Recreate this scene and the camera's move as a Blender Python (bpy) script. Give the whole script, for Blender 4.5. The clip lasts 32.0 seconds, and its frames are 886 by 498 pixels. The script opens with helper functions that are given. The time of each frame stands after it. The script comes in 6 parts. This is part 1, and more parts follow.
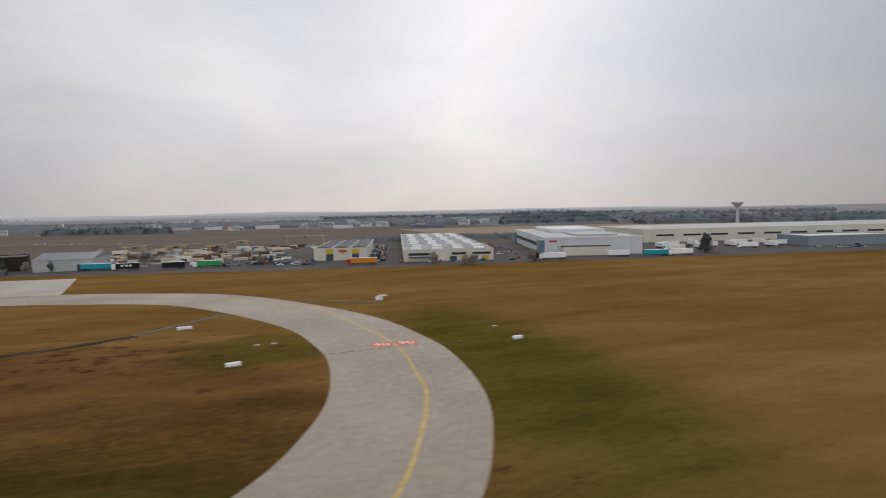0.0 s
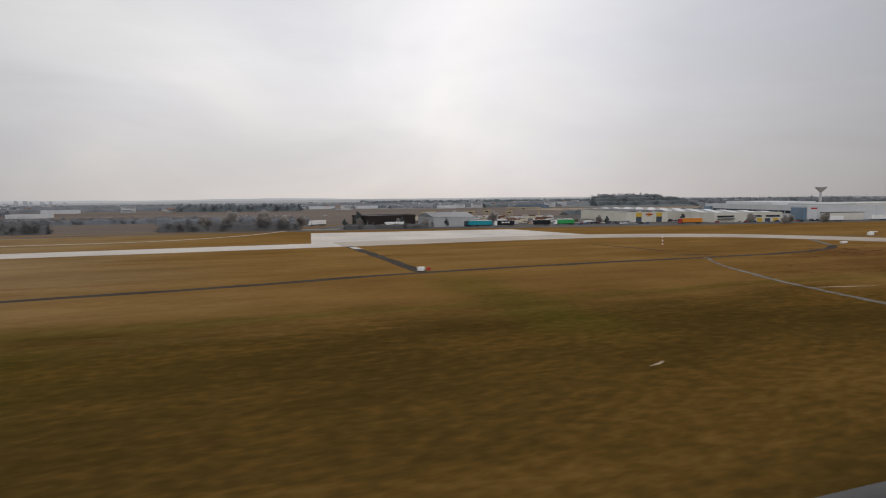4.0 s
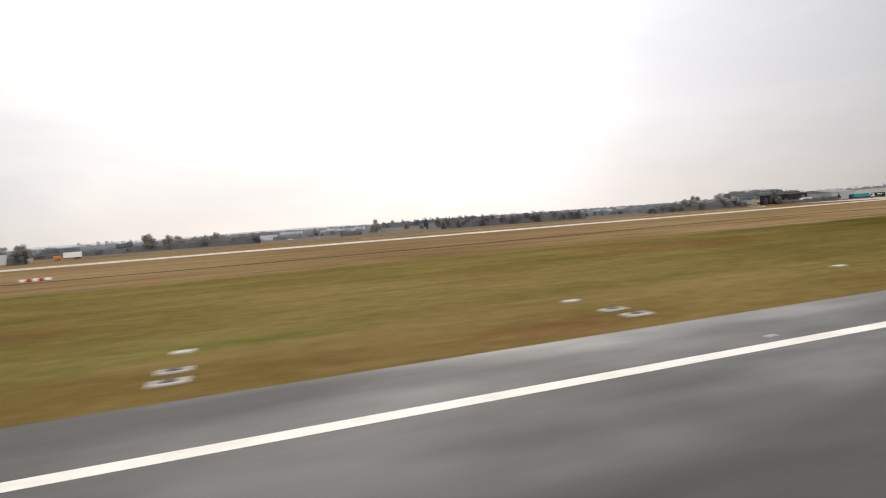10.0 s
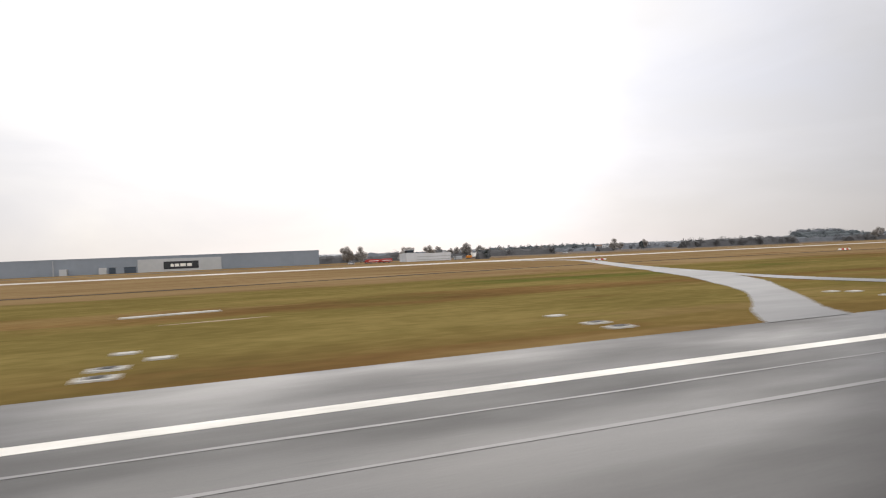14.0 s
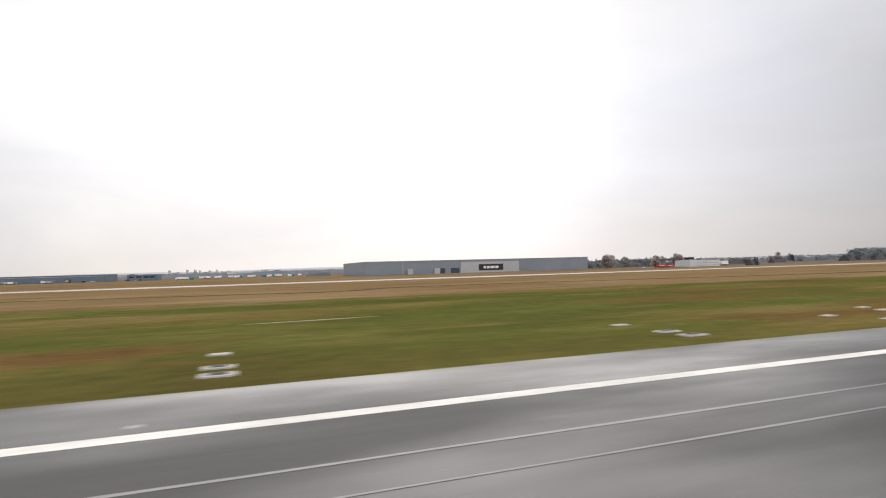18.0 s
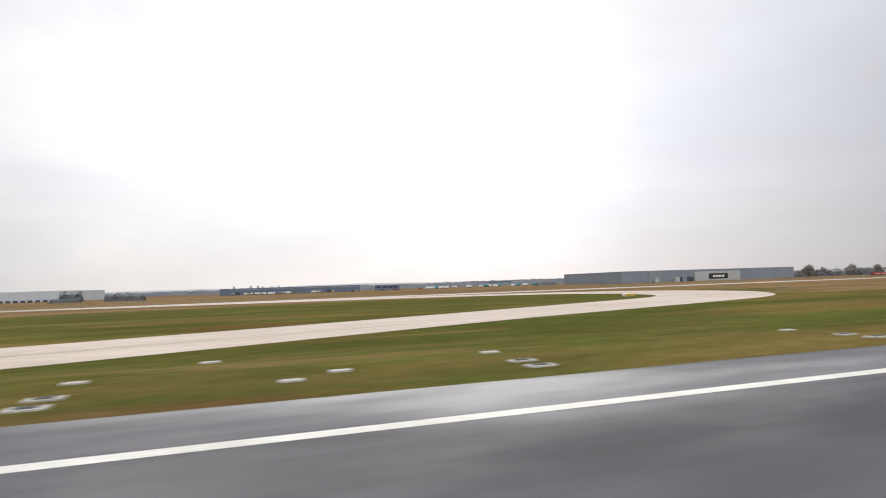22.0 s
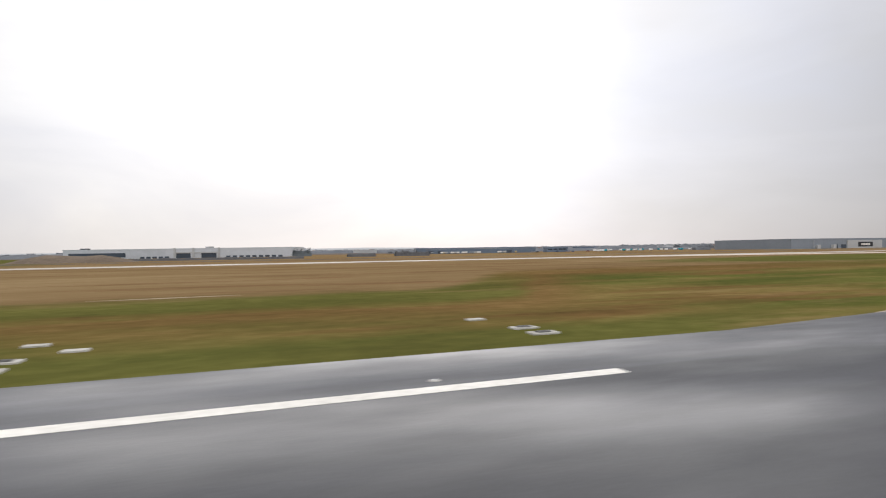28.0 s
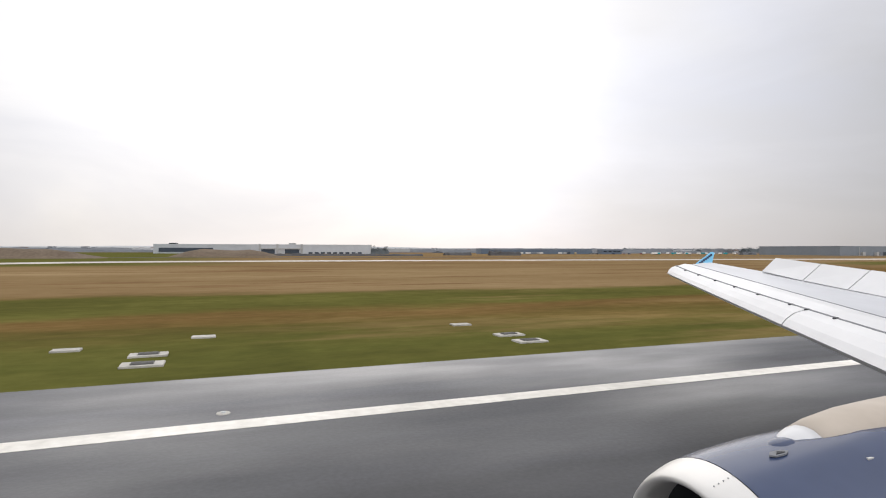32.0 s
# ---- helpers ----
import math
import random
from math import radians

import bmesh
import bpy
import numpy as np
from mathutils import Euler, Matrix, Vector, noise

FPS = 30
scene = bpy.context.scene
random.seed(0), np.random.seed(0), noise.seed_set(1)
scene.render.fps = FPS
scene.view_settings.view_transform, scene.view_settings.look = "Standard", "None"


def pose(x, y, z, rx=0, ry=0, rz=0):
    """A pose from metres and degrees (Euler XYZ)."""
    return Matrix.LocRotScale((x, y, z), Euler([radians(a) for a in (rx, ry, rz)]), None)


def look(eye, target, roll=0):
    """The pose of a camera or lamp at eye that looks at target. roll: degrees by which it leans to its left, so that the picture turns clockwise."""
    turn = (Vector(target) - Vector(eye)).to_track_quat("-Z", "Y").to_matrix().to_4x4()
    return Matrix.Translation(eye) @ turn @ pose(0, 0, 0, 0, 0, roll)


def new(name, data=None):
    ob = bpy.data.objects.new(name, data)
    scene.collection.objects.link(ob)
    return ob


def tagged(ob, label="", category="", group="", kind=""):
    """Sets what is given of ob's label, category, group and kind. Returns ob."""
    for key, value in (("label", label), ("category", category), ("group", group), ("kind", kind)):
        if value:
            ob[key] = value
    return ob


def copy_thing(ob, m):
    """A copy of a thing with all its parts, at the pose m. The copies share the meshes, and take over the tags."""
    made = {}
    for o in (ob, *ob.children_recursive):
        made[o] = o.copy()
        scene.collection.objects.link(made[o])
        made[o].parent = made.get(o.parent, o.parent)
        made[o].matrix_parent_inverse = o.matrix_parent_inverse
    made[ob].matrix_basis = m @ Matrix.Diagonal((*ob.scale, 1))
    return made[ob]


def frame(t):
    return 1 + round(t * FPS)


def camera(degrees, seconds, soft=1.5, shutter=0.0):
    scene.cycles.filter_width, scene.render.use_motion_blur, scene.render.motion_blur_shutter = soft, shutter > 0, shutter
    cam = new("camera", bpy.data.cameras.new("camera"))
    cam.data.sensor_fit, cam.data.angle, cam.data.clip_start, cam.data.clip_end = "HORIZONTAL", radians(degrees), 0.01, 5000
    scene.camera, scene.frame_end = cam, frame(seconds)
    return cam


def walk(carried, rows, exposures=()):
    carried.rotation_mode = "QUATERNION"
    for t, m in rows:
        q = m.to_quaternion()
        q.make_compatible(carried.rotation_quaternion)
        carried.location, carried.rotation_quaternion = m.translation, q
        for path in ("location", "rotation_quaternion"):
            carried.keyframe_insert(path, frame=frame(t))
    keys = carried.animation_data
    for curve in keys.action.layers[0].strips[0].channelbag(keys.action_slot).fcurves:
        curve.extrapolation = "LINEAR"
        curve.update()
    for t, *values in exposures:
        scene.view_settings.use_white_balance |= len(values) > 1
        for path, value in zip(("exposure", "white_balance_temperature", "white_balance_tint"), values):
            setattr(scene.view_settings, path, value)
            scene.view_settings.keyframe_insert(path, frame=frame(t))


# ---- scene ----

# ---- camera and walk ----
cam = camera(75.0, 32.0, soft=1.1, shutter=0.3)
PATH = [
    (0.0, pose(-3.42, 0.11, 17.57, 86.13, 1.11, -16.61)),
    (1.0, pose(-39.28, 0.04, 15.69, 86.42, 2.44, -16.67)),
    (2.0, pose(-74.89, -0.01, 14.24, 87.40, 2.16, -17.04)),
    (3.0, pose(-110.43, 0.04, 12.76, 86.61, -0.96, -18.64)),
    (3.5, pose(-128.30, 0.05, 11.98, 85.00, 0.19, -18.16)),
    (5.5, pose(-200.37, -0.06, 8.29, 85.48, 0.36, -20.21)),
    (6.0, pose(-218.51, -0.11, 7.58, 85.32, 0.04, -19.22)),
    (6.5, pose(-236.68, -0.18, 6.93, 86.54, 1.26, -17.81)),
    (7.0, pose(-254.87, -0.24, 6.32, 87.44, 1.30, -18.70)),
    (7.5, pose(-273.09, -0.27, 5.73, 86.30, 1.01, -19.28)),
    (8.0, pose(-291.34, -0.28, 5.19, 85.55, 1.56, -19.77)),
    (8.5, pose(-309.59, -0.28, 4.74, 86.22, 3.13, -18.30)),
    (9.0, pose(-327.91, -0.26, 4.36, 86.99, 3.13, -19.27)),
    (9.5, pose(-346.47, -0.18, 4.07, 86.68, 3.55, -19.26)),
    (10.0, pose(-365.08, -0.07, 3.83, 87.19, 4.12, -19.49)),
    (10.5, pose(-383.68, 0.09, 3.57, 87.41, 4.20, -20.58)),
    (11.0, pose(-402.16, 0.27, 3.33, 88.99, 3.07, -21.38)),
    (11.5, pose(-419.90, 0.48, 3.15, 90.70, 5.20, -20.30)),
    (12.0, pose(-438.38, 0.59, 2.99, 89.85, 1.09, -19.73)),
    (12.5, pose(-455.60, 0.62, 2.98, 89.20, -0.10, -19.95)),
    (13.0, pose(-473.60, 0.48, 2.95, 89.22, 0.89, -18.61)),
    (13.5, pose(-491.33, 0.18, 2.92, 86.92, -0.10, -21.60)),
    (14.0, pose(-508.70, 0.10, 2.87, 90.35, 2.37, -20.24)),
    (14.5, pose(-525.33, -0.08, 2.86, 89.88, 2.49, -20.82)),
    (16.5, pose(-591.85, -0.33, 2.85, 91.47, 1.69, -20.14)),
    (17.0, pose(-608.44, -0.34, 2.84, 91.77, 1.90, -20.16)),
    (17.5, pose(-624.65, -0.33, 2.84, 92.32, 1.71, -20.24)),
    (18.0, pose(-640.55, -0.32, 2.84, 91.80, 1.55, -20.58)),
    (18.5, pose(-656.25, -0.30, 2.86, 91.79, 1.47, -20.69)),
    (19.0, pose(-671.79, -0.29, 2.87, 90.67, 1.81, -20.47)),
    (19.5, pose(-687.31, -0.32, 2.85, 91.47, 2.10, -19.95)),
    (20.0, pose(-702.66, -0.36, 2.82, 91.55, 0.33, -21.02)),
    (20.5, pose(-717.77, -0.40, 2.83, 91.96, 0.56, -20.64)),
    (21.0, pose(-732.61, -0.43, 2.84, 91.40, 0.40, -20.86)),
    (21.5, pose(-747.16, -0.46, 2.85, 91.60, -0.11, -21.17)),
    (22.0, pose(-761.27, -0.49, 2.85, 93.44, 1.85, -18.72)),
    (22.5, pose(-774.79, -0.52, 2.82, 91.06, -0.13, -21.18)),
    (23.0, pose(-787.69, -0.52, 2.80, 90.61, 0.38, -21.94)),
    (23.5, pose(-799.87, -0.46, 2.82, 90.05, 0.34, -22.27)),
    (24.0, pose(-811.38, -0.38, 2.86, 90.50, 0.17, -22.44)),
    (24.5, pose(-822.21, -0.29, 2.86, 90.69, 0.66, -21.74)),
    (25.0, pose(-832.51, -0.21, 2.86, 91.06, 0.67, -22.23)),
    (25.5, pose(-842.42, -0.13, 2.86, 91.16, 0.50, -21.94)),
    (27.5, pose(-878.19, 0.06, 2.83, 90.62, 1.09, -20.58)),
    (28.0, pose(-886.64, 0.12, 2.83, 90.04, 0.84, -20.03)),
    (28.5, pose(-894.68, 0.19, 2.83, 90.13, 1.28, -19.47)),
    (29.0, pose(-902.38, 0.27, 2.84, 90.05, 0.37, -19.31)),
    (29.5, pose(-909.85, 0.37, 2.85, 91.28, 0.92, -19.26)),
    (30.0, pose(-917.00, 0.49, 2.85, 90.77, 0.49, -19.47)),
    (30.5, pose(-923.72, 0.62, 2.84, 90.53, -1.33, -20.01)),
    (31.0, pose(-930.09, 0.78, 2.83, 89.21, -1.62, -20.58)),
    (31.5, pose(-936.16, 0.96, 2.84, 89.03, -1.40, -21.06)),
    (31.94, pose(-941.91, 1.17, 2.86, 90.06, -0.21, -21.37)),
    (32.0, pose(-941.91, 1.17, 2.86, 90.06, -0.21, -21.37)),

]
walk(cam, PATH, exposures=[
    (0.0, -0.27, 6500, 10), (3.0, -0.25, 6500, 10), (6.0, -0.25, 6700, 10), (7.0, -0.12, 6700, 10), (8.0, 0.17, 6800, 10), (9.2, 0.32, 6800, 10),
    (13.0, 0.36, 6700, 10), (18.0, 0.32, 6620, 10), (23.0, 0.29, 6500, 10), (32.0, 0.29, 6570, 10)])

# ---- world and sun: bright overcast, thin cloud towards the sun ----
world = bpy.data.worlds.new("overcast_sky")
scene.world = world
world.use_nodes = True
wn, wl = world.node_tree.nodes, world.node_tree.links
wn.clear()
SUN_DIR = Vector((0.31, 0.86, 0.40)).normalized()


def wnode(kind, **sets):
    nd = wn.new(kind)
    for key, val in sets.items():
        nd.inputs[key].default_value = val
    return nd


w_co = wn.new("ShaderNodeTexCoord")
w_map = wn.new("ShaderNodeMapping")
w_map.inputs["Scale"].default_value = (1.0, 1.0, 2.0)
wl.new(w_co.outputs["Generated"], w_map.inputs["Vector"])
w_noise = wnode("ShaderNodeTexNoise", Scale=1.9, Detail=6.0, Roughness=0.5, Distortion=0.6)
wl.new(w_map.outputs["Vector"], w_noise.inputs["Vector"])
w_ramp = wn.new("ShaderNodeValToRGB")
w_ramp.color_ramp.elements[0].position, w_ramp.color_ramp.elements[0].color = 0.30, (0.580, 0.592, 0.655, 1)
w_ramp.color_ramp.elements[1].position, w_ramp.color_ramp.elements[1].color = 0.70, (0.765, 0.757, 0.765, 1)
wl.new(w_noise.outputs["Fac"], w_ramp.inputs["Fac"])
w_dot = wn.new("ShaderNodeVectorMath")
w_dot.operation = "DOT_PRODUCT"
w_dot.inputs[1].default_value = SUN_DIR
w_norm = wn.new("ShaderNodeVectorMath")
w_norm.operation = "NORMALIZE"
wl.new(w_co.outputs["Generated"], w_norm.inputs[0])
wl.new(w_norm.outputs["Vector"], w_dot.inputs[0])
w_glow = wn.new("ShaderNodeMapRange")
w_glow.inputs["From Min"].default_value, w_glow.inputs["From Max"].default_value = 0.64, 1.0
w_glow.inputs["To Min"].default_value, w_glow.inputs["To Max"].default_value = 0.90, 1.36
w_glow.interpolation_type = "SMOOTHSTEP"
wl.new(w_dot.outputs["Value"], w_glow.inputs["Value"])
# heavier cloud away from the sun, downwind
w_dot2 = wn.new("ShaderNodeVectorMath")
w_dot2.operation = "DOT_PRODUCT"
w_dot2.inputs[1].default_value = (0.985, 0.17, 0.0)
wl.new(w_norm.outputs["Vector"], w_dot2.inputs[0])
w_wob = wn.new("ShaderNodeMath")
w_wob.operation = "MULTIPLY_ADD"
w_wob.inputs[1].default_value = 0.75
wl.new(w_noise.outputs["Fac"], w_wob.inputs[0])
wl.new(w_dot2.outputs["Value"], w_wob.inputs[2])
w_dim = wn.new("ShaderNodeMapRange")
w_dim.inputs["From Min"].default_value, w_dim.inputs["From Max"].default_value = 0.86, 1.50
w_dim.inputs["To Min"].default_value, w_dim.inputs["To Max"].default_value = 1.0, 0.61
w_dim.interpolation_type = "SMOOTHSTEP"
wl.new(w_wob.outputs[0], w_dim.inputs["Value"])
w_both = wn.new("ShaderNodeMath")
w_both.operation = "MULTIPLY"
wl.new(w_glow.outputs["Result"], w_both.inputs[0])
wl.new(w_dim.outputs["Result"], w_both.inputs[1])
w_dot3 = wn.new("ShaderNodeVectorMath")
w_dot3.operation = "DOT_PRODUCT"
w_dot3.inputs[1].default_value = Vector((math.sin(radians(24)) * math.cos(radians(13)), math.cos(radians(24)) * math.cos(radians(13)), math.sin(radians(13))))
wl.new(w_norm.outputs["Vector"], w_dot3.inputs[0])
w_break = wn.new("ShaderNodeMapRange")
w_break.interpolation_type = "SMOOTHSTEP"
w_break.inputs["From Min"].default_value, w_break.inputs["From Max"].default_value = 0.955, 1.0
w_break.inputs["To Min"].default_value, w_break.inputs["To Max"].default_value = 1.0, 1.12
wl.new(w_dot3.outputs["Value"], w_break.inputs["Value"])
w_mul = wn.new("ShaderNodeVectorMath")
w_mul.operation = "SCALE"
wl.new(w_ramp.outputs["Color"], w_mul.inputs[0])
# murky air along the horizon, with long thin streaks of lighter cloud; thinner cloud overhead
w_sep = wn.new("ShaderNodeSeparateXYZ")
wl.new(w_norm.outputs["Vector"], w_sep.inputs[0])
w_map2 = wn.new("ShaderNodeMapping")
w_map2.inputs["Scale"].default_value = (1.0, 1.0, 3.2)
wl.new(w_co.outputs["Generated"], w_map2.inputs["Vector"])
w_streak = wnode("ShaderNodeTexNoise", Scale=2.6, Detail=6.0, Roughness=0.55, Distortion=0.35)
wl.new(w_map2.outputs["Vector"], w_streak.inputs["Vector"])
w_str = wn.new("ShaderNodeMapRange")
w_str.inputs["From Min"].default_value, w_str.inputs["From Max"].default_value = 0.36, 0.64
w_str.inputs["To Min"].default_value, w_str.inputs["To Max"].default_value = 0.965, 1.045
wl.new(w_streak.outputs["Fac"], w_str.inputs["Value"])
w_murk = wn.new("ShaderNodeMapRange")
w_murk.inputs["From Min"].default_value, w_murk.inputs["From Max"].default_value = 0.0, 0.16
w_murk.inputs["To Min"].default_value, w_murk.inputs["To Max"].default_value = 0.87, 1.0
wl.new(w_sep.outputs["Z"], w_murk.inputs["Value"])
w_zen = wn.new("ShaderNodeMapRange")
w_zen.inputs["From Min"].default_value, w_zen.inputs["From Max"].default_value = 0.42, 0.9
w_zen.inputs["To Min"].default_value, w_zen.inputs["To Max"].default_value = 1.0, 1.55
wl.new(w_sep.outputs["Z"], w_zen.inputs["Value"])
# unseen sky behind the aircraft's line of sight, raised to brighten the facades
w_back = wn.new("ShaderNodeMapRange")
w_back.inputs["From Min"].default_value, w_back.inputs["From Max"].default_value = 0.35, -0.6
w_back.inputs["To Min"].default_value, w_back.inputs["To Max"].default_value = 1.0, 1.7
w_back.interpolation_type = "SMOOTHSTEP"
wl.new(w_sep.outputs["Y"], w_back.inputs["Value"])
w_all = w_both.outputs[0]
for w_more in (w_str, w_murk, w_zen, w_back, w_break):
    w_next = wn.new("ShaderNodeMath")
    w_next.operation = "MULTIPLY"
    wl.new(w_all, w_next.inputs[0])
    wl.new(w_more.outputs["Result"], w_next.inputs[1])
    w_all = w_next.outputs[0]
wl.new(w_all, w_mul.inputs["Scale"])
# the low cloud is faintly creamy
w_low = wn.new("ShaderNodeMapRange")
w_low.inputs["From Min"].default_value, w_low.inputs["From Max"].default_value = 0.22, 0.05
wl.new(w_sep.outputs["Z"], w_low.inputs["Value"])
w_cream = wn.new("ShaderNodeMix")
w_cream.data_type, w_cream.blend_type = "RGBA", "MULTIPLY"
w_cream.inputs["B"].default_value = (1.03, 1.0, 0.965, 1)
wl.new(w_low.outputs["Result"], w_cream.inputs["Factor"])
wl.new(w_mul.outputs["Vector"], w_cream.inputs["A"])
w_bg = wnode("ShaderNodeBackground", Strength=1.0)
wl.new(w_cream.outputs["Result"], w_bg.inputs["Color"])
w_sky = wn.new("ShaderNodeTexSky")
w_sky.sky_type, w_sky.sun_disc = "NISHITA", False
w_sky.sun_elevation, w_sky.sun_rotation = math.asin(SUN_DIR.z), math.atan2(SUN_DIR.x, SUN_DIR.y)
w_bg2 = wnode("ShaderNodeBackground", Strength=0.05)
wl.new(w_sky.outputs["Color"], w_bg2.inputs["Color"])
w_mix = wnode("ShaderNodeMixShader", Fac=0.08)
wl.new(w_bg.outputs["Background"], w_mix.inputs[1])
wl.new(w_bg2.outputs["Background"], w_mix.inputs[2])
w_out = wn.new("ShaderNodeOutputWorld")
wl.new(w_mix.outputs["Shader"], w_out.inputs["Surface"])

sun = new("sun", bpy.data.lights.new("sun", "SUN"))
sun.data.energy, sun.data.angle, sun.data.color = 0.66, radians(70), (1.0, 0.96, 0.90)
sun.matrix_world = look((0, 0, 300), Vector((0, 0, 300)) - SUN_DIR)


# ---- materials ----
def material(name, dark, light, rough=0.85, metal=0.0, grain=8.0, blotch=0.4, bump=0.15, stretch=(1, 1, 1), by_object=0.0, spec=0.12):
    """Two scales of noise between two real colours, with fine relief."""
    m = bpy.data.materials.new(name)
    m.use_nodes = True
    nt, ln = m.node_tree.nodes, m.node_tree.links
    b = nt["Principled BSDF"]
    b.inputs["Roughness"].default_value, b.inputs["Metallic"].default_value = rough, metal
    b.inputs["Specular IOR Level"].default_value = spec
    geo = nt.new("ShaderNodeNewGeometry")
    mp = nt.new("ShaderNodeMapping")
    mp.inputs["Scale"].default_value = stretch
    ln.new(geo.outputs["Position"], mp.inputs["Vector"])
    n1, n2 = nt.new("ShaderNodeTexNoise"), nt.new("ShaderNodeTexNoise")
    n1.inputs["Scale"].default_value, n1.inputs["Detail"].default_value = blotch, 5.0
    n2.inputs["Scale"].default_value, n2.inputs["Detail"].default_value = grain, 4.0
    ln.new(mp.outputs["Vector"], n1.inputs["Vector"])
    ln.new(mp.outputs["Vector"], n2.inputs["Vector"])
    mix = nt.new("ShaderNodeMath")
    mix.operation = "MULTIPLY_ADD"
    mix.inputs[1].default_value, mix.inputs[2].default_value = 0.4, 0.0
    ln.new(n2.outputs["Fac"], mix.inputs[0])
    add = nt.new("ShaderNodeMath")
    add.operation = "MULTIPLY_ADD"
    add.inputs[1].default_value = 0.6
    ln.new(n1.outputs["Fac"], add.inputs[0])
    ln.new(mix.outputs[0], add.inputs[2])
    fac = add.outputs[0]
    if by_object:
        info = nt.new("ShaderNodeObjectInfo")
        sh = nt.new("ShaderNodeMath")
        sh.operation = "MULTIPLY_ADD"
        sh.inputs[1].default_value = by_object
        ln.new(info.outputs["Random"], sh.inputs[0])
        ln.new(fac, sh.inputs[2])
        fac = sh.outputs[0]
    ramp = nt.new("ShaderNodeValToRGB")
    ramp.color_ramp.elements[0].position, ramp.color_ramp.elements[0].color = 0.36, (*dark, 1)
    ramp.color_ramp.elements[1].position, ramp.color_ramp.elements[1].color = 0.64 + by_object, (*light, 1)
    ln.new(fac, ramp.inputs["Fac"])
    ln.new(ramp.outputs["Color"], b.inputs["Base Color"])
    if bump:
        bp = nt.new("ShaderNodeBump")
        bp.inputs["Strength"].default_value, bp.inputs["Distance"].default_value = bump, 0.05
        ln.new(n2.outputs["Fac"], bp.inputs["Height"])
        ln.new(bp.outputs["Normal"], b.inputs["Normal"])
    return m


def plain(name, col, rough=0.6, metal=0.0, grain=3.0, var=0.12, by_object=0.0):
    return material(name, tuple(c * (1 - var) for c in col), tuple(min(1, c * (1 + var)) for c in col), rough, metal, grain, 0.15, 0.04, by_object=by_object)


def grass_material():
    """Winter airfield grass: a mown strip of green, olive and rusty patches along the runway, dry tan beyond it, brown heath at the landing end."""
    m = bpy.data.materials.new("winter_grass")
    m.use_nodes = True
    nt, ln = m.node_tree.nodes, m.node_tree.links
    b = nt["Principled BSDF"]
    b.inputs["Roughness"].default_value = 1.0
    b.inputs["Specular IOR Level"].default_value = 0.0
    geo = nt.new("ShaderNodeNewGeometry")
    sep = nt.new("ShaderNodeSeparateXYZ")
    ln.new(geo.outputs["Position"], sep.inputs[0])
    X, Y = sep.outputs["X"], sep.outputs["Y"]

    def tex(scale, sx, sy, detail=4.0, rough=0.55, seed=0.0):
        mp = nt.new("ShaderNodeMapping")
        mp.inputs["Scale"].default_value, mp.inputs["Location"].default_value = (sx, sy, 1), (seed, seed * 0.7, 0)
        ln.new(geo.outputs["Position"], mp.inputs["Vector"])
        n = nt.new("ShaderNodeTexNoise")
        n.inputs["Scale"].default_value, n.inputs["Detail"].default_value, n.inputs["Roughness"].default_value = scale, detail, rough
        ln.new(mp.outputs["Vector"], n.inputs["Vector"])
        return n.outputs["Fac"]

    def calc(op, a, c, d=None):
        n = nt.new("ShaderNodeMath")
        n.operation = op
        for slot, v in enumerate((a, c, d)):
            if v is None:
                continue
            if isinstance(v, (int, float)):
                n.inputs[slot].default_value = v
            else:
                ln.new(v, n.inputs[slot])
        return n.outputs[0]

    def off(value, amount, base):
        """base, shifted by a noise that swings about a half."""
        return calc("MULTIPLY_ADD", calc("SUBTRACT", value, 0.5), amount, base)

    def step(value, lo, hi, top=1.0, bottom=0.0):
        r = nt.new("ShaderNodeMapRange")
        r.interpolation_type = "SMOOTHSTEP"
        for key, v in (("Value", value), ("From Min", lo), ("From Max", hi), ("To Min", bottom), ("To Max", top)):
            if isinstance(v, (int, float)):
                r.inputs[key].default_value = v
            else:
                ln.new(v, r.inputs[key])
        return r.outputs["Result"]

    def ramp(fac, *stops):
        r = nt.new("ShaderNodeValToRGB")
        el = r.color_ramp.elements
        while len(el) < len(stops):
            el.new(0.5)
        for e, (pos, col) in zip(el, stops):
            e.position, e.color = pos, (*col, 1)
        ln.new(fac, r.inputs["Fac"])
        return r.outputs["Color"]

    def blend(fac, under, over):
        mx = nt.new("ShaderNodeMix")
        mx.data_type = "RGBA"
        ln.new(fac, mx.inputs["Factor"])
        ln.new(under, mx.inputs["A"])
        ln.new(over, mx.inputs["B"])
        return mx.outputs["Result"]

    def spot(x, y, rx, ry):
        """Distance from a place in the plan, one at its rim."""
        mp = nt.new("ShaderNodeMapping")
        mp.inputs["Scale"].default_value, mp.inputs["Location"].default_value = (1 / rx, 1 / ry, 0.0), (-x / rx, -y / ry, 0.0)
        ln.new(geo.outputs["Position"], mp.inputs["Vector"])
        ve = nt.new("ShaderNodeVectorMath")
        ve.operation = "LENGTH"
        ln.new(mp.outputs["Vector"], ve.inputs[0])
        return ve.outputs["Value"]

    big = tex(0.022, 0.5, 1.0, seed=3.0)
    patch = tex(0.05, 0.45, 1.5, 5.0, 0.6)
    mid = tex(0.13, 0.5, 1.2, 5.0, 0.6)
    fine = tex(1.3, 0.6, 1.0, 5.0, 0.65)
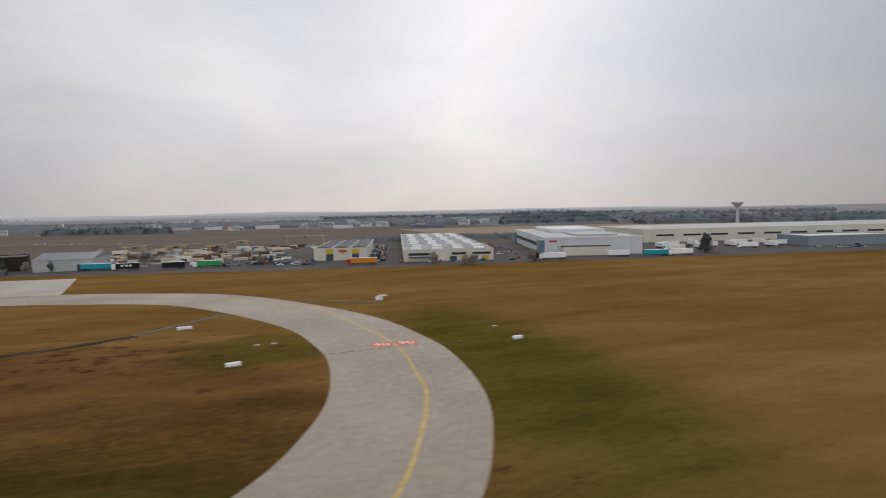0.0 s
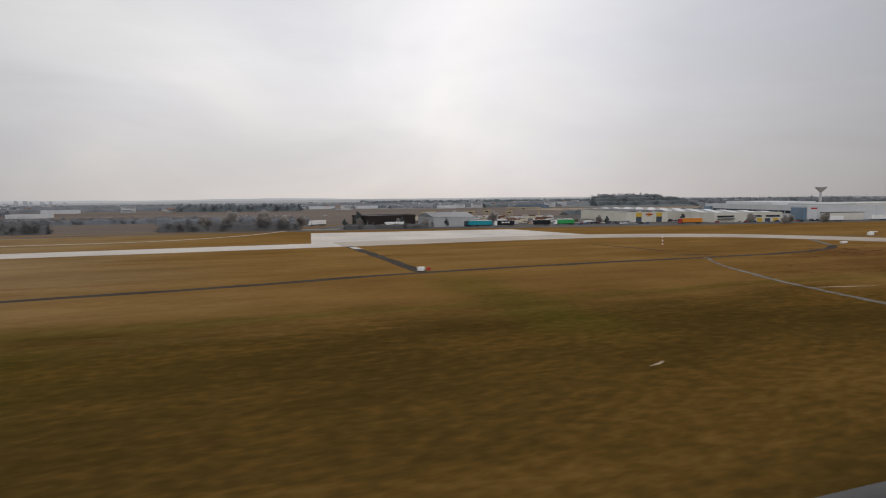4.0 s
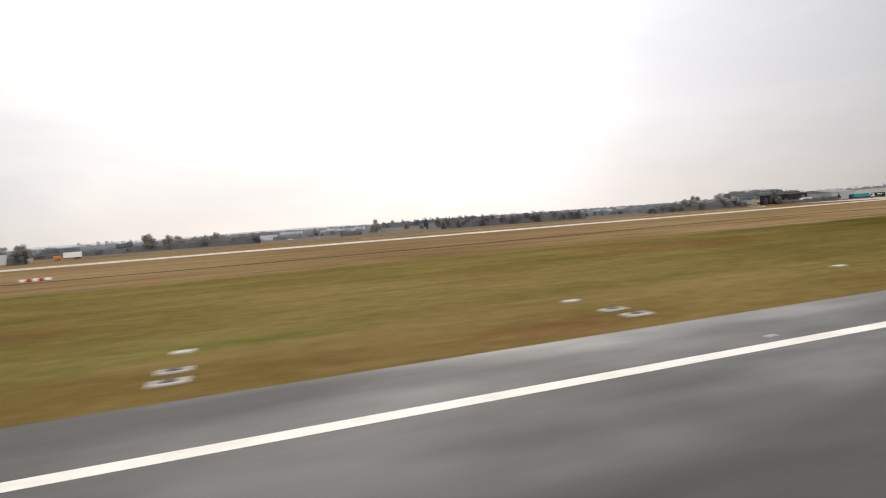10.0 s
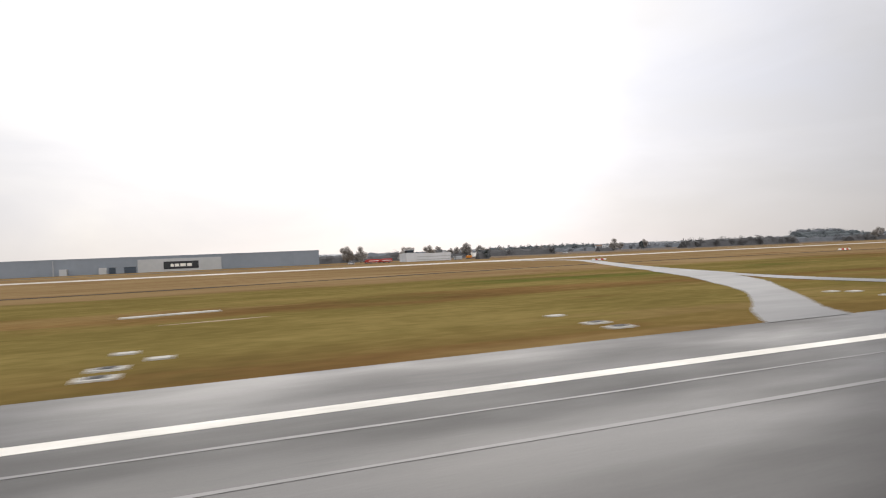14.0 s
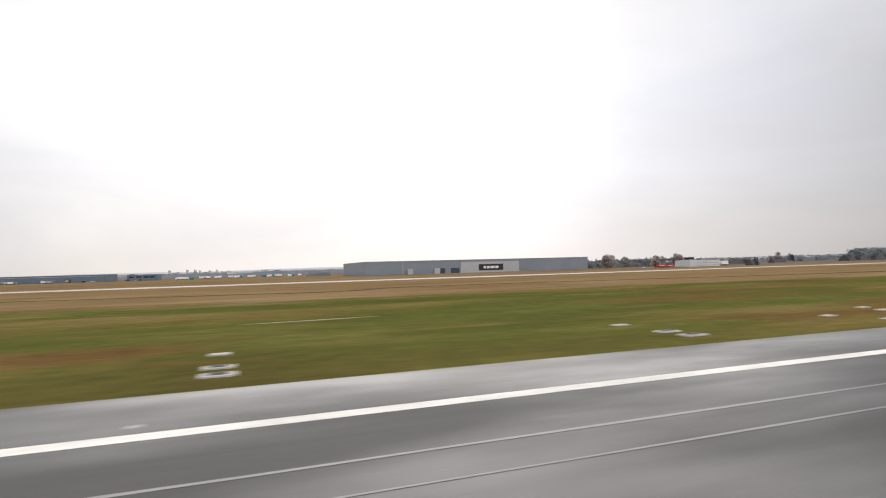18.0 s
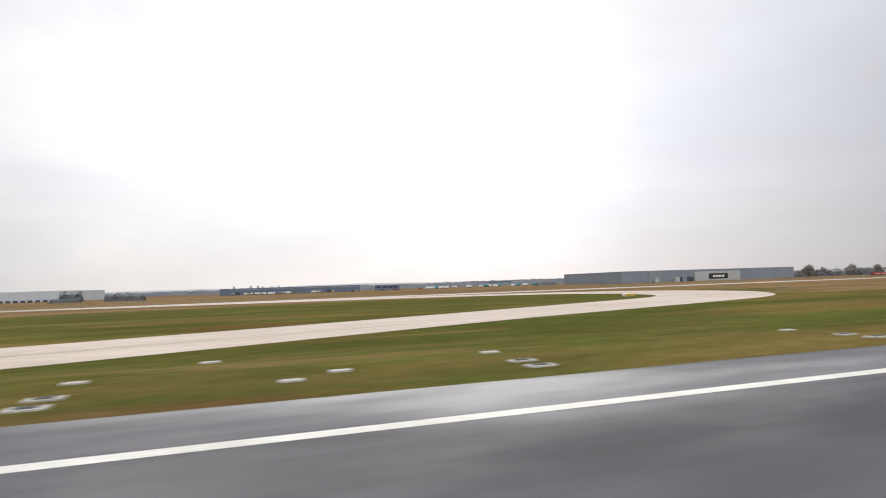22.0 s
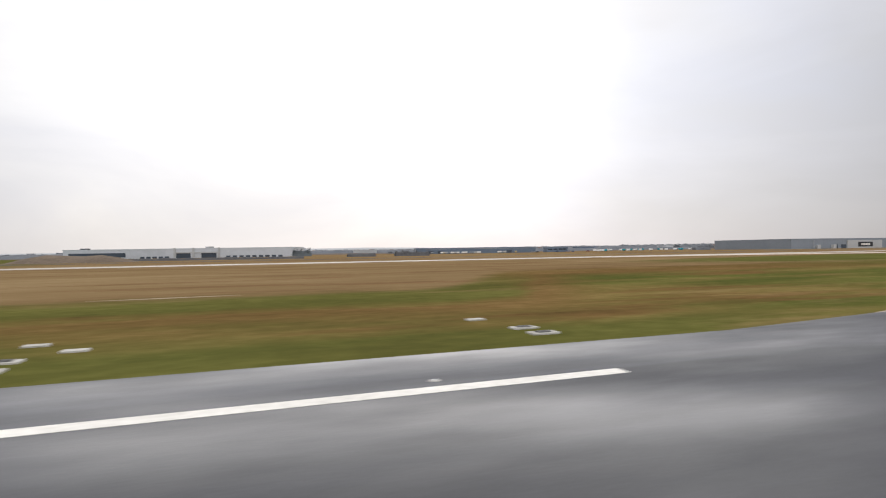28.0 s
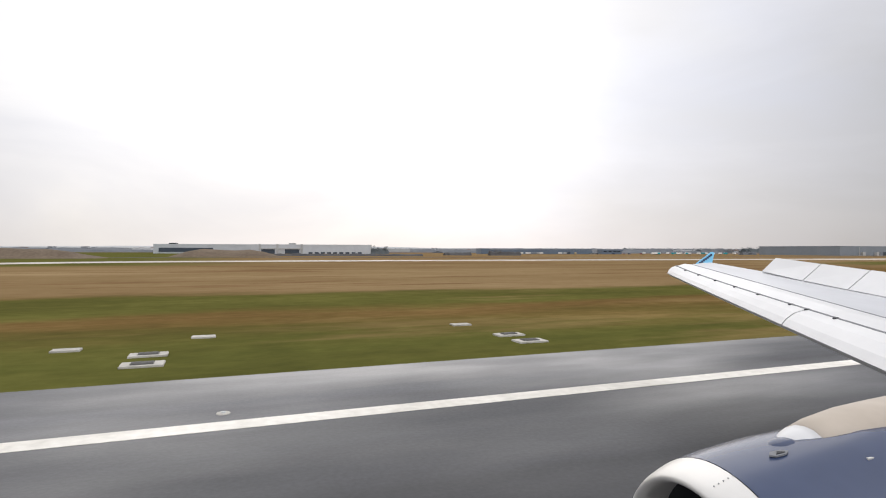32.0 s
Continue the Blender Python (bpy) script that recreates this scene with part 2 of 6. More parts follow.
    tone = calc("MULTIPLY_ADD", fine, 0.4, calc("MULTIPLY", mid, 0.6))

    soft = calc("MULTIPLY_ADD", fine, 0.16, calc("MULTIPLY_ADD", mid, 0.22, calc("MULTIPLY_ADD", patch, 0.32, calc("MULTIPLY", big, 0.30))))

    # along the runway: how far out the mown strip reaches (in hundreds of metres), how lush it is, how rusty it is
    along = nt.new("ShaderNodeMapRange")
    along.inputs["From Min"].default_value, along.inputs["From Max"].default_value = -1000.0, 0.0
    ln.new(X, along.inputs["Value"])
    zones = ramp(along.outputs["Result"], (0.06, (0.39, 0.50, 0.60)), (0.128, (0.39, 0.50, 0.56)), (0.145, (0.66, 0.62, 0.42)), (0.25, (0.66, 0.66, 0.42)), (0.30, (0.62, 0.58, 0.56)),
                 (0.36, (0.56, 0.72, 0.52)), (0.42, (0.56, 0.66, 0.44)), (0.455, (0.56, 0.30, 0.48)), (0.50, (0.56, 0.18, 0.54)), (0.56, (0.64, 0.20, 0.70)), (0.62, (0.60, 0.12, 0.58)), (0.67, (0.57, 0.30, 0.52)), (0.75, (0.58, 0.42, 0.54)))
    zs = nt.new("ShaderNodeSeparateColor")
    ln.new(zones, zs.inputs["Color"])
    reach = calc("MULTIPLY", zs.outputs["Red"], 100.0)
    lush, rusty = zs.outputs["Green"], zs.outputs["Blue"]

    # the mown strip, with a little blue mixed in for haze
    olive = ramp(tone, (0.30, (0.091, 0.071, 0.023)), (0.50, (0.146, 0.112, 0.037)), (0.70, (0.218, 0.164, 0.061)))
    green = ramp(tone, (0.30, (0.054, 0.058, 0.017)), (0.50, (0.086, 0.092, 0.024)), (0.70, (0.128, 0.131, 0.035)))
    rust = ramp(tone, (0.30, (0.085, 0.048, 0.021)), (0.50, (0.140, 0.080, 0.032)), (0.70, (0.204, 0.126, 0.052)))
    strip = blend(step(off(patch, 2.6, lush), 0.35, 0.75), olive, green)
    outer = calc("MULTIPLY", step(calc("SUBTRACT", reach, off(mid, 10.0, Y)), 22.0, 10.0), step(X, -770.0, -830.0))
    rust_at = step(off(tex(0.055, 0.4, 1.6, 5.0, 0.6, 11.0), 3.4, rusty), 0.62, 1.0, 0.85)
    near_edge = step(off(mid, 9.0, Y), 22.0, 16.0, 0.5)
    strip = blend(calc("MAXIMUM", rust_at, calc("MAXIMUM", calc("MULTIPLY", outer, 0.8), calc("MULTIPLY", near_edge, step(rusty, 0.40, 0.62)))), strip, rust)
    # beyond the exit: green along both rims of the strip
    rim = calc("SUBTRACT", reach, off(mid, 9.0, Y))
    rims = calc("MULTIPLY", calc("MAXIMUM", calc("MULTIPLY", step(rim, 12.0, 8.0), step(rim, -4.0, 1.0)), step(off(mid, 5.0, Y), 21.0, 17.5)), step(X, -852.0, -872.0, 0.85))
    strip = blend(rims, strip, green)
    # bleached patches
    strip = blend(step(tex(0.075, 0.4, 1.8, 5.0, 0.6, 29.0), 0.57, 0.67, 0.6), strip, ramp(tone, (0.30, (0.135, 0.088, 0.034)), (0.70, (0.250, 0.178, 0.080))))

    # dry grass beyond
    tan = ramp(soft, (0.34, (0.136, 0.087, 0.040)), (0.50, (0.204, 0.139, 0.069)), (0.64, (0.279, 0.201, 0.108)))
    tan = blend(step(tex(0.10, 0.30, 2.2, 5.0, 0.6, 17.0), 0.53, 0.62, 0.75), tan, ramp(tone, (0.30, (0.111, 0.061, 0.029)), (0.70, (0.200, 0.121, 0.060))))
    # green inside the exit loop and along the far taxiway
    loop_map = nt.new("ShaderNodeMapping")
    loop_map.inputs["Scale"].default_value = (0.35, 1.0, 0.0)
    ln.new(geo.outputs["Position"], loop_map.inputs["Vector"])
    loop = nt.new("ShaderNodeVectorMath")
    loop.operation = "DISTANCE"
    ln.new(loop_map.outputs["Vector"], loop.inputs[0])
    loop.inputs[1].default_value = (-259.0, 84.0, 0.0)
    loop_green = step(off(mid, 14.0, loop.outputs["Value"]), 30.0, 20.0, 0.9)
    far_green = calc("MULTIPLY", step(off(mid, 16.0, Y), 100.0, 116.0), step(X, -925.0, -965.0, 0.9))
    tan = blend(calc("MAXIMUM", loop_green, far_green), tan, green)
    west = blend(step(calc("SUBTRACT", off(patch, 16.0, off(mid, 9.0, Y)), reach), -3.5, 3.5), strip, tan)

    # the landing end: brown heath, damp, darkened towards the runway for the window's vignette
    brown = ramp(soft, (0.34, (0.096, 0.050, 0.015)), (0.50, (0.164, 0.093, 0.029)), (0.64, (0.235, 0.142, 0.051)))
    heath_map = nt.new("ShaderNodeMapping")
    heath_map.inputs["Scale"].default_value = (1.0, 1.0, 0.0)
    ln.new(geo.outputs["Position"], heath_map.inputs["Vector"])
    hd = nt.new("ShaderNodeVectorMath")
    hd.operation = "DISTANCE"
    ln.new(heath_map.outputs["Vector"], hd.inputs[0])
    hd.inputs[1].default_value = (-28.0, 52.0, 0.0)
    heath = step(off(mid, 30.0, hd.outputs["Value"]), 46.0, 22.0, 0.8)
    brown = blend(heath, brown, ramp(tone, (0.32, (0.059, 0.028, 0.011)), (0.70, (0.163, 0.085, 0.028))))
    damp = calc("MULTIPLY", step(off(patch, 16.0, off(mid, 12.0, Y)), 62.0, 44.0), step(X, 40.0, -20.0))
    brown = blend(calc("MULTIPLY", damp, 0.94), brown, ramp(calc("MULTIPLY_ADD", patch, 0.6, calc("MULTIPLY", fine, 0.4)), (0.36, (0.031, 0.021, 0.005)), (0.48, (0.055, 0.034, 0.009)), (0.56, (0.089, 0.050, 0.012)), (0.68, (0.133, 0.078, 0.022))))
    # damp green hollow outside the taxiway curve
    hm = nt.new("ShaderNodeMapping")
    hm.inputs["Scale"].default_value = (1.0, 0.36, 0.0)
    ln.new(geo.outputs["Position"], hm.inputs["Vector"])
    hv = nt.new("ShaderNodeVectorMath")
    hv.operation = "DISTANCE"
    ln.new(hm.outputs["Vector"], hv.inputs[0])
    hv.inputs[1].default_value = (22.0, 22.0, 0.0)
    hollow = step(off(mid, 10.0, hv.outputs["Value"]), 19.0, 5.0, 0.9)
    # greener growth along the old ditch line and the cross track near it
    lane = calc("MULTIPLY", step(calc("ABSOLUTE", calc("ADD", off(mid, 10.0, X), 119.0), 0.0), 7.0, 1.5), calc("MULTIPLY", step(Y, 34.0, 46.0), step(Y, 84.0, 70.0)))
    cross = calc("MULTIPLY", step(calc("ABSOLUTE", calc("SUBTRACT", off(mid, 7.0, Y), 56.0), 0.0), 2.6, 0.6, 0.7), calc("MULTIPLY", step(X, -190.0, -150.0), step(X, -45.0, -70.0)))
    bottom = step(off(mid, 1.4, spot(-17.0, 32.0, 13.0, 10.0)), 1.1, 0.6, 0.85)
    inner = step(off(mid, 1.4, spot(-5.0, 78.0, 13.0, 11.0)), 1.1, 0.6, 0.6)
    growth = calc("MAXIMUM", calc("MAXIMUM", hollow, calc("MAXIMUM", bottom, inner)), calc("MULTIPLY", calc("MAXIMUM", lane, cross), 0.5))
    brown = blend(growth, brown, ramp(tone, (0.32, (0.040, 0.036, 0.006)), (0.70, (0.104, 0.086, 0.016))))
    # dark tussocks
    tuft = calc("MULTIPLY", step(tex(0.40, 0.55, 1.0, 4.0, 0.6), 0.62, 0.68, 0.75), step(hd.outputs["Value"], 70.0, 40.0, 1.0, 0.25))
    tint = nt.new("ShaderNodeRGB")
    tint.outputs[0].default_value = (0.060, 0.028, 0.013, 1)
    brown = blend(tuft, brown, tint.outputs[0])
    # torn-up dark clods by the drain and below it
    torn = calc("MAXIMUM", step(off(mid, 1.6, spot(-26.0, 79.0, 15.0, 13.0)), 1.1, 0.4), step(off(mid, 1.6, spot(-35.0, 47.0, 9.0, 17.0)), 1.1, 0.4, 0.9))
    clods = calc("MULTIPLY", torn, step(tex(0.42, 0.75, 1.2, 5.0, 0.62, 7.0), 0.53, 0.61, 0.9))
    brown = blend(calc("MULTIPLY", torn, 0.4), brown, ramp(tone, (0.30, (0.085, 0.040, 0.016)), (0.70, (0.180, 0.092, 0.038))))
    brown = blend(clods, brown, tint.outputs[0])
    # the dark sward between heath and touchdown, darker still for the window's vignette
    sward = ramp(calc("MULTIPLY_ADD", patch, 0.6, calc("MULTIPLY", fine, 0.4)), (0.36, (0.023, 0.022, 0.003)), (0.48, (0.038, 0.035, 0.004)), (0.57, (0.054, 0.040, 0.007)), (0.70, (0.100, 0.057, 0.014)))
    russet = ramp(tone, (0.30, (0.050, 0.026, 0.007)), (0.70, (0.119, 0.064, 0.019)))
    moss = ramp(tone, (0.30, (0.043, 0.045, 0.007)), (0.70, (0.107, 0.091, 0.021)))
    sward = blend(step(tex(0.045, 0.45, 1.9, 5.0, 0.62, 41.0), 0.50, 0.62, 0.85), sward, russet)
    sward = blend(step(tex(0.060, 0.40, 2.4, 5.0, 0.62, 53.0), 0.53, 0.63, 0.80), sward, moss)
    dark_x = step(off(big, 90.0, X), -335.0, -265.0)
    west = blend(calc("MULTIPLY", dark_x, step(off(patch, 26.0, off(mid, 14.0, Y)), 66.0, 44.0, 0.92)), west, sward)
    col = blend(step(off(big, 110.0, X), -205.0, -135.0), west, brown)
    ln.new(col, b.inputs["Base Color"])
    bp = nt.new("ShaderNodeBump")
    bp.inputs["Strength"].default_value, bp.inputs["Distance"].default_value = 0.5, 0.10
    ln.new(fine, bp.inputs["Height"])
    ln.new(bp.outputs["Normal"], b.inputs["Normal"])
    return m


def wet_asphalt_material():
    """Dark asphalt, damp in long patches, with rubber streaks along the runway."""
    m = bpy.data.materials.new("damp_asphalt")
    m.use_nodes = True
    nt, ln = m.node_tree.nodes, m.node_tree.links
    b = nt["Principled BSDF"]
    geo = nt.new("ShaderNodeNewGeometry")

    def tex(scale, sx, sy, detail=5.0):
        mp = nt.new("ShaderNodeMapping")
        mp.inputs["Scale"].default_value = (sx, sy, 1)
        ln.new(geo.outputs["Position"], mp.inputs["Vector"])
        n = nt.new("ShaderNodeTexNoise")
        n.inputs["Scale"].default_value, n.inputs["Detail"].default_value = scale, detail
        ln.new(mp.outputs["Vector"], n.inputs["Vector"])
        return n.outputs["Fac"]

    def ramp(fac, p0, c0, p1, c1):
        r = nt.new("ShaderNodeValToRGB")
        r.color_ramp.elements[0].position, r.color_ramp.elements[0].color = p0, (*c0, 1)
        r.color_ramp.elements[1].position, r.color_ramp.elements[1].color = p1, (*c1, 1)
        ln.new(fac, r.inputs["Fac"])
        return r.outputs["Color"]

    damp, streak, grain = tex(0.17, 0.40, 1.1, 6.0), tex(0.9, 0.012, 1.0), tex(14.0, 1.0, 1.0)
    cloud = tex(0.16, 0.45, 1.3, 6.0)
    dry = ramp(streak, 0.34, (0.040, 0.0388, 0.037), 0.66, (0.064, 0.062, 0.060))
    wetter = nt.new("ShaderNodeMix")
    wetter.data_type = "RGBA"
    ln.new(ramp(cloud, 0.40, (0.0, 0.0, 0.0), 0.62, (0.8, 0.8, 0.8)), wetter.inputs["Factor"])
    ln.new(dry, wetter.inputs["A"])
    ln.new(ramp(streak, 0.34, (0.023, 0.0225, 0.0225), 0.66, (0.039, 0.038, 0.0378)), wetter.inputs["B"])
    col = wetter.outputs["Result"]
    # rubber laid down where aircraft land
    sepx = nt.new("ShaderNodeSeparateXYZ")
    ln.new(geo.outputs["Position"], sepx.inputs[0])
    laid = nt.new("ShaderNodeMapRange")
    laid.inputs["From Min"].default_value, laid.inputs["From Max"].default_value = -420.0, -240.0
    ln.new(sepx.outputs["X"], laid.inputs["Value"])
    rub = nt.new("ShaderNodeMix")
    rub.data_type = "RGBA"
    ln.new(laid.outputs["Result"], rub.inputs["Factor"])
    ln.new(col, rub.inputs["A"])
    ln.new(ramp(tex(0.3, 0.25, 1.0), 0.36, (0.017, 0.0165, 0.0165), 0.64, (0.046, 0.045, 0.044)), rub.inputs["B"])
    col = rub.outputs["Result"]
    # Blue of the reflected sky put into the base colour farther down the runway.
    cool = nt.new("ShaderNodeMapRange")
    cool.inputs["From Min"].default_value, cool.inputs["From Max"].default_value = -640.0, -760.0
    ln.new(sepx.outputs["X"], cool.inputs["Value"])
    sky_tint = nt.new("ShaderNodeMix")
    sky_tint.data_type = "RGBA"
    sky_tint.inputs["A"].default_value, sky_tint.inputs["B"].default_value = (1.03, 1.0, 0.96, 1), (0.78, 0.84, 1.00, 1)
    ln.new(cool.outputs["Result"], sky_tint.inputs["Factor"])
    shade = nt.new("ShaderNodeMix")
    shade.data_type, shade.blend_type = "RGBA", "MULTIPLY"
    shade.inputs["Factor"].default_value = 1.0
    ln.new(col, shade.inputs["A"])
    ln.new(sky_tint.outputs["Result"], shade.inputs["B"])
    col = shade.outputs["Result"]
    # the shoulder outside the stripe and the stretch before the exit are paler
    def span(axis, a, b, top):
        r = nt.new("ShaderNodeMapRange")
        r.interpolation_type = "SMOOTHSTEP"
        for key, v in (("From Min", a), ("From Max", b), ("To Min", 1.0), ("To Max", top)):
            r.inputs[key].default_value = v
        ln.new(sepx.outputs[axis], r.inputs["Value"])
        return r.outputs["Result"]

    pale = nt.new("ShaderNodeMath")
    pale.operation = "MULTIPLY"
    shoulder = nt.new("ShaderNodeMath")
    shoulder.operation = "MULTIPLY"
    ln.new(span("Y", 11.25, 11.45, 1.35), shoulder.inputs[0])
    ln.new(span("Y", 14.70, 14.85, 0.70), shoulder.inputs[1])
    ln.new(shoulder.outputs[0], pale.inputs[0])
    ln.new(span("X", -600.0, -690.0, 1.45), pale.inputs[1])
    paler = nt.new("ShaderNodeMath")
    paler.operation = "MULTIPLY"
    ln.new(pale.outputs[0], paler.inputs[0])
    ln.new(span("X", -715.0, -760.0, 0.71), paler.inputs[1])
    lift = nt.new("ShaderNodeVectorMath")
    lift.operation = "SCALE"
    ln.new(col, lift.inputs[0])
    ln.new(paler.outputs[0], lift.inputs["Scale"])
    col = lift.outputs["Vector"]
    spots = ramp(grain, 0.3, (0.80, 0.80, 0.80), 0.7, (1.12, 1.12, 1.12))
    mul = nt.new("ShaderNodeMix")
    mul.data_type, mul.blend_type = "RGBA", "MULTIPLY"
    mul.inputs["Factor"].default_value = 1.0
    ln.new(col, mul.inputs["A"])
    ln.new(spots, mul.inputs["B"])
    ln.new(mul.outputs["Result"], b.inputs["Base Color"])
    rr = ramp(damp, 0.38, (0.29, 0.29, 0.29), 0.62, (0.68, 0.68, 0.68))
    ln.new(rr, b.inputs["Roughness"])
    # the rubber film is duller than the wet stone
    dull = nt.new("ShaderNodeMapRange")
    dull.inputs["To Min"].default_value, dull.inputs["To Max"].default_value = 0.42, 0.22
    ln.new(laid.outputs["Result"], dull.inputs["Value"])
    ln.new(dull.outputs["Result"], b.inputs["Specular IOR Level"])
    bp = nt.new("ShaderNodeBump")
    bp.inputs["Strength"].default_value, bp.inputs["Distance"].default_value = 0.12, 0.02
    ln.new(grain, bp.inputs["Height"])
    ln.new(bp.outputs["Normal"], b.inputs["Normal"])
    return m


GRASS = grass_material()
ASPHALT = wet_asphalt_material()
CONCRETE = material("taxiway_concrete", (0.235, 0.200, 0.162), (0.39, 0.345, 0.292), 0.5, grain=1.2, blotch=0.06, bump=0.1, spec=0.5)
CURVE_CONCRETE = material("warm_taxiway_concrete", (0.225, 0.186, 0.143), (0.340, 0.288, 0.230), 0.65, grain=1.0, blotch=0.06, bump=0.08, spec=0.25)
EXIT_CONCRETE = material("warm_exit_concrete", (0.43, 0.352, 0.285), (0.58, 0.495, 0.415), 0.75, grain=1.2, blotch=0.12, bump=0.08, stretch=(0.45, 1, 1), spec=0.25)
ROAD = material("road_asphalt", (0.052, 0.049, 0.046), (0.105, 0.099, 0.092), 0.95, grain=1.0, blotch=0.05)
WET_PATH = material("wet_service_path", (0.048, 0.046, 0.042), (0.13, 0.124, 0.112), 0.8, grain=2.0, blotch=0.25, spec=0.2)
WHITE_PAINT = material("worn_white_paint", (0.58, 0.555, 0.50), (0.80, 0.775, 0.71), 0.6, grain=5.0, blotch=0.5, bump=0.05)
YELLOW_PAINT = material("worn_yellow_paint", (0.36, 0.26, 0.10), (0.50, 0.37, 0.14), 0.6, grain=5.0, blotch=0.5, bump=0.05)
FADED_YELLOW = material("faded_yellow_paint", (0.4, 0.345, 0.235), (0.6, 0.53, 0.38), 0.6, grain=3.0, blotch=0.5, bump=0.05)
NOSE_YELLOW = material("dull_yellow_paint", (0.34, 0.27, 0.10), (0.50, 0.41, 0.17), 0.6, grain=3.0, blotch=0.5, bump=0.05)
RED_PAINT = material("red_paint", (0.50, 0.09, 0.05), (0.62, 0.14, 0.08), 0.6, grain=5.0, blotch=0.5, bump=0.05)
WET_ROAD = material("wet_service_road", (0.075, 0.075, 0.076), (0.19, 0.187, 0.183), 0.45, grain=0.5, blotch=0.10, bump=0.05, stretch=(0.35, 1, 1), spec=0.45)
GRAVEL = material("trodden_gravel", (0.080, 0.068, 0.052), (0.185, 0.170, 0.148), 1.0, grain=2.0, blotch=0.12, bump=0.1, spec=0.1)
SOIL = material("dark_soil", (0.020, 0.015, 0.011), (0.045, 0.034, 0.024), 1.0, grain=1.5, blotch=0.2, bump=0.5)
BERM = material("earth_bank", (0.105, 0.079, 0.056), (0.175, 0.136, 0.100), 1.0, grain=1.2, blotch=0.1, bump=0.6)
PAD_CONC = material("pad_concrete", (0.36, 0.345, 0.31), (0.52, 0.50, 0.455), 0.85, grain=6.0, blotch=0.6)
GRATE = plain("weathered_grate", (0.14, 0.137, 0.13), 0.7)
DARK_METAL = plain("dark_metal", (0.04, 0.042, 0.045), 0.5)
FIELD = material("ploughed_field", (0.088, 0.066, 0.053), (0.138, 0.107, 0.086), 1.0, grain=0.2, blotch=0.008, bump=0.2, stretch=(0.4, 1, 1))
FIELD_PALE = material("stubble_field", (0.20, 0.150, 0.105), (0.30, 0.235, 0.170), 1.0, grain=0.2, blotch=0.01, bump=0.2, stretch=(0.4, 1, 1))
# Haze is put into the crown colours: paler, and bluer in the far copies.
TWIG = material("bare_twigs", (0.112, 0.109, 0.107), (0.164, 0.160, 0.156), 1.0, grain=0.8, blotch=0.05, bump=0.0, by_object=0.2)
TWIG_TREE = material("hazed_twigs", (0.34, 0.315, 0.290), (0.44, 0.412, 0.385), 1.0, grain=0.8, blotch=0.05, bump=0.0, by_object=0.2)
EVERGREEN = material("dark_evergreen", (0.098, 0.112, 0.113), (0.15, 0.165, 0.164), 1.0, grain=0.8, blotch=0.05, bump=0.0, by_object=0.2)
TWIG_FAR = material("hazed_bare_crowns", (0.155, 0.162, 0.172), (0.220, 0.227, 0.236), 1.0, grain=0.8, blotch=0.05, bump=0.0)
EVERGREEN_FAR = material("hazed_evergreen", (0.118, 0.134, 0.143), (0.17, 0.187, 0.194), 1.0, grain=0.8, blotch=0.05, bump=0.0)
# Core colours carry the shade inside the crowns; the far one is hazed too.
THICKET = material("shaded_core", (0.074, 0.073, 0.074), (0.108, 0.107, 0.107), 1.0, grain=0.8, blotch=0.1, bump=0.0)
THICKET_FAR = material("hazed_shaded_core", (0.112, 0.121, 0.132), (0.158, 0.166, 0.176), 1.0, grain=0.4, blotch=0.05, bump=0.0)
EVERGREEN_CORE = material("shaded_evergreen_core", (0.078, 0.090, 0.095), (0.116, 0.129, 0.133), 1.0, grain=0.5, blotch=0.06, bump=0.0)


def let_light_through(m, share):
    """Fine twigs pass part of the light on."""
    nt, ln = m.node_tree.nodes, m.node_tree.links
    b = nt["Principled BSDF"]
    out = next(n for n in nt if n.type == "OUTPUT_MATERIAL")
    tr, mx = nt.new("ShaderNodeBsdfTranslucent"), nt.new("ShaderNodeMixShader")
    mx.inputs[0].default_value = share
    ln.new(b.inputs["Base Color"].links[0].from_socket, tr.inputs["Color"])
    ln.new(b.outputs[0], mx.inputs[1])
    ln.new(tr.outputs[0], mx.inputs[2])
    ln.new(mx.outputs[0], out.inputs["Surface"])


for m in (TWIG, TWIG_TREE, TWIG_FAR):
    let_light_through(m, 0.5)
BARK = material("bark", (0.05, 0.042, 0.034), (0.09, 0.075, 0.06), 1.0, grain=3.0)
SLATE_CLAD = material("slate_blue_cladding", (0.196, 0.222, 0.250), (0.236, 0.263, 0.295), 0.55, grain=0.6, blotch=0.05, bump=0.03, by_object=0.15)
PALE_CLAD = material("pale_grey_cladding", (0.36, 0.37, 0.37), (0.45, 0.455, 0.45), 0.6, grain=0.6, blotch=0.05, bump=0.03, by_object=0.15)
BLUE_CLAD = material("dark_blue_cladding", (0.118, 0.152, 0.2), (0.15, 0.188, 0.24), 0.55, grain=0.6, blotch=0.05, bump=0.03, by_object=0.15)
WHITE_CLAD = material("white_cladding", (0.5, 0.512, 0.525), (0.62, 0.632, 0.64), 0.6, grain=0.6, blotch=0.05, bump=0.03, by_object=0.15)
# White cladding greyed and blued for the haze before the far warehouse.
HAZED_WHITE = material("hazed_white_cladding", (0.43, 0.455, 0.48), (0.53, 0.555, 0.58), 0.6, grain=0.6, blotch=0.05, bump=0.03, by_object=0.15)
CREAM_CLAD = material("cream_cladding", (0.54, 0.52, 0.45), (0.66, 0.64, 0.56), 0.65, grain=0.6, blotch=0.06, bump=0.03, by_object=0.1)
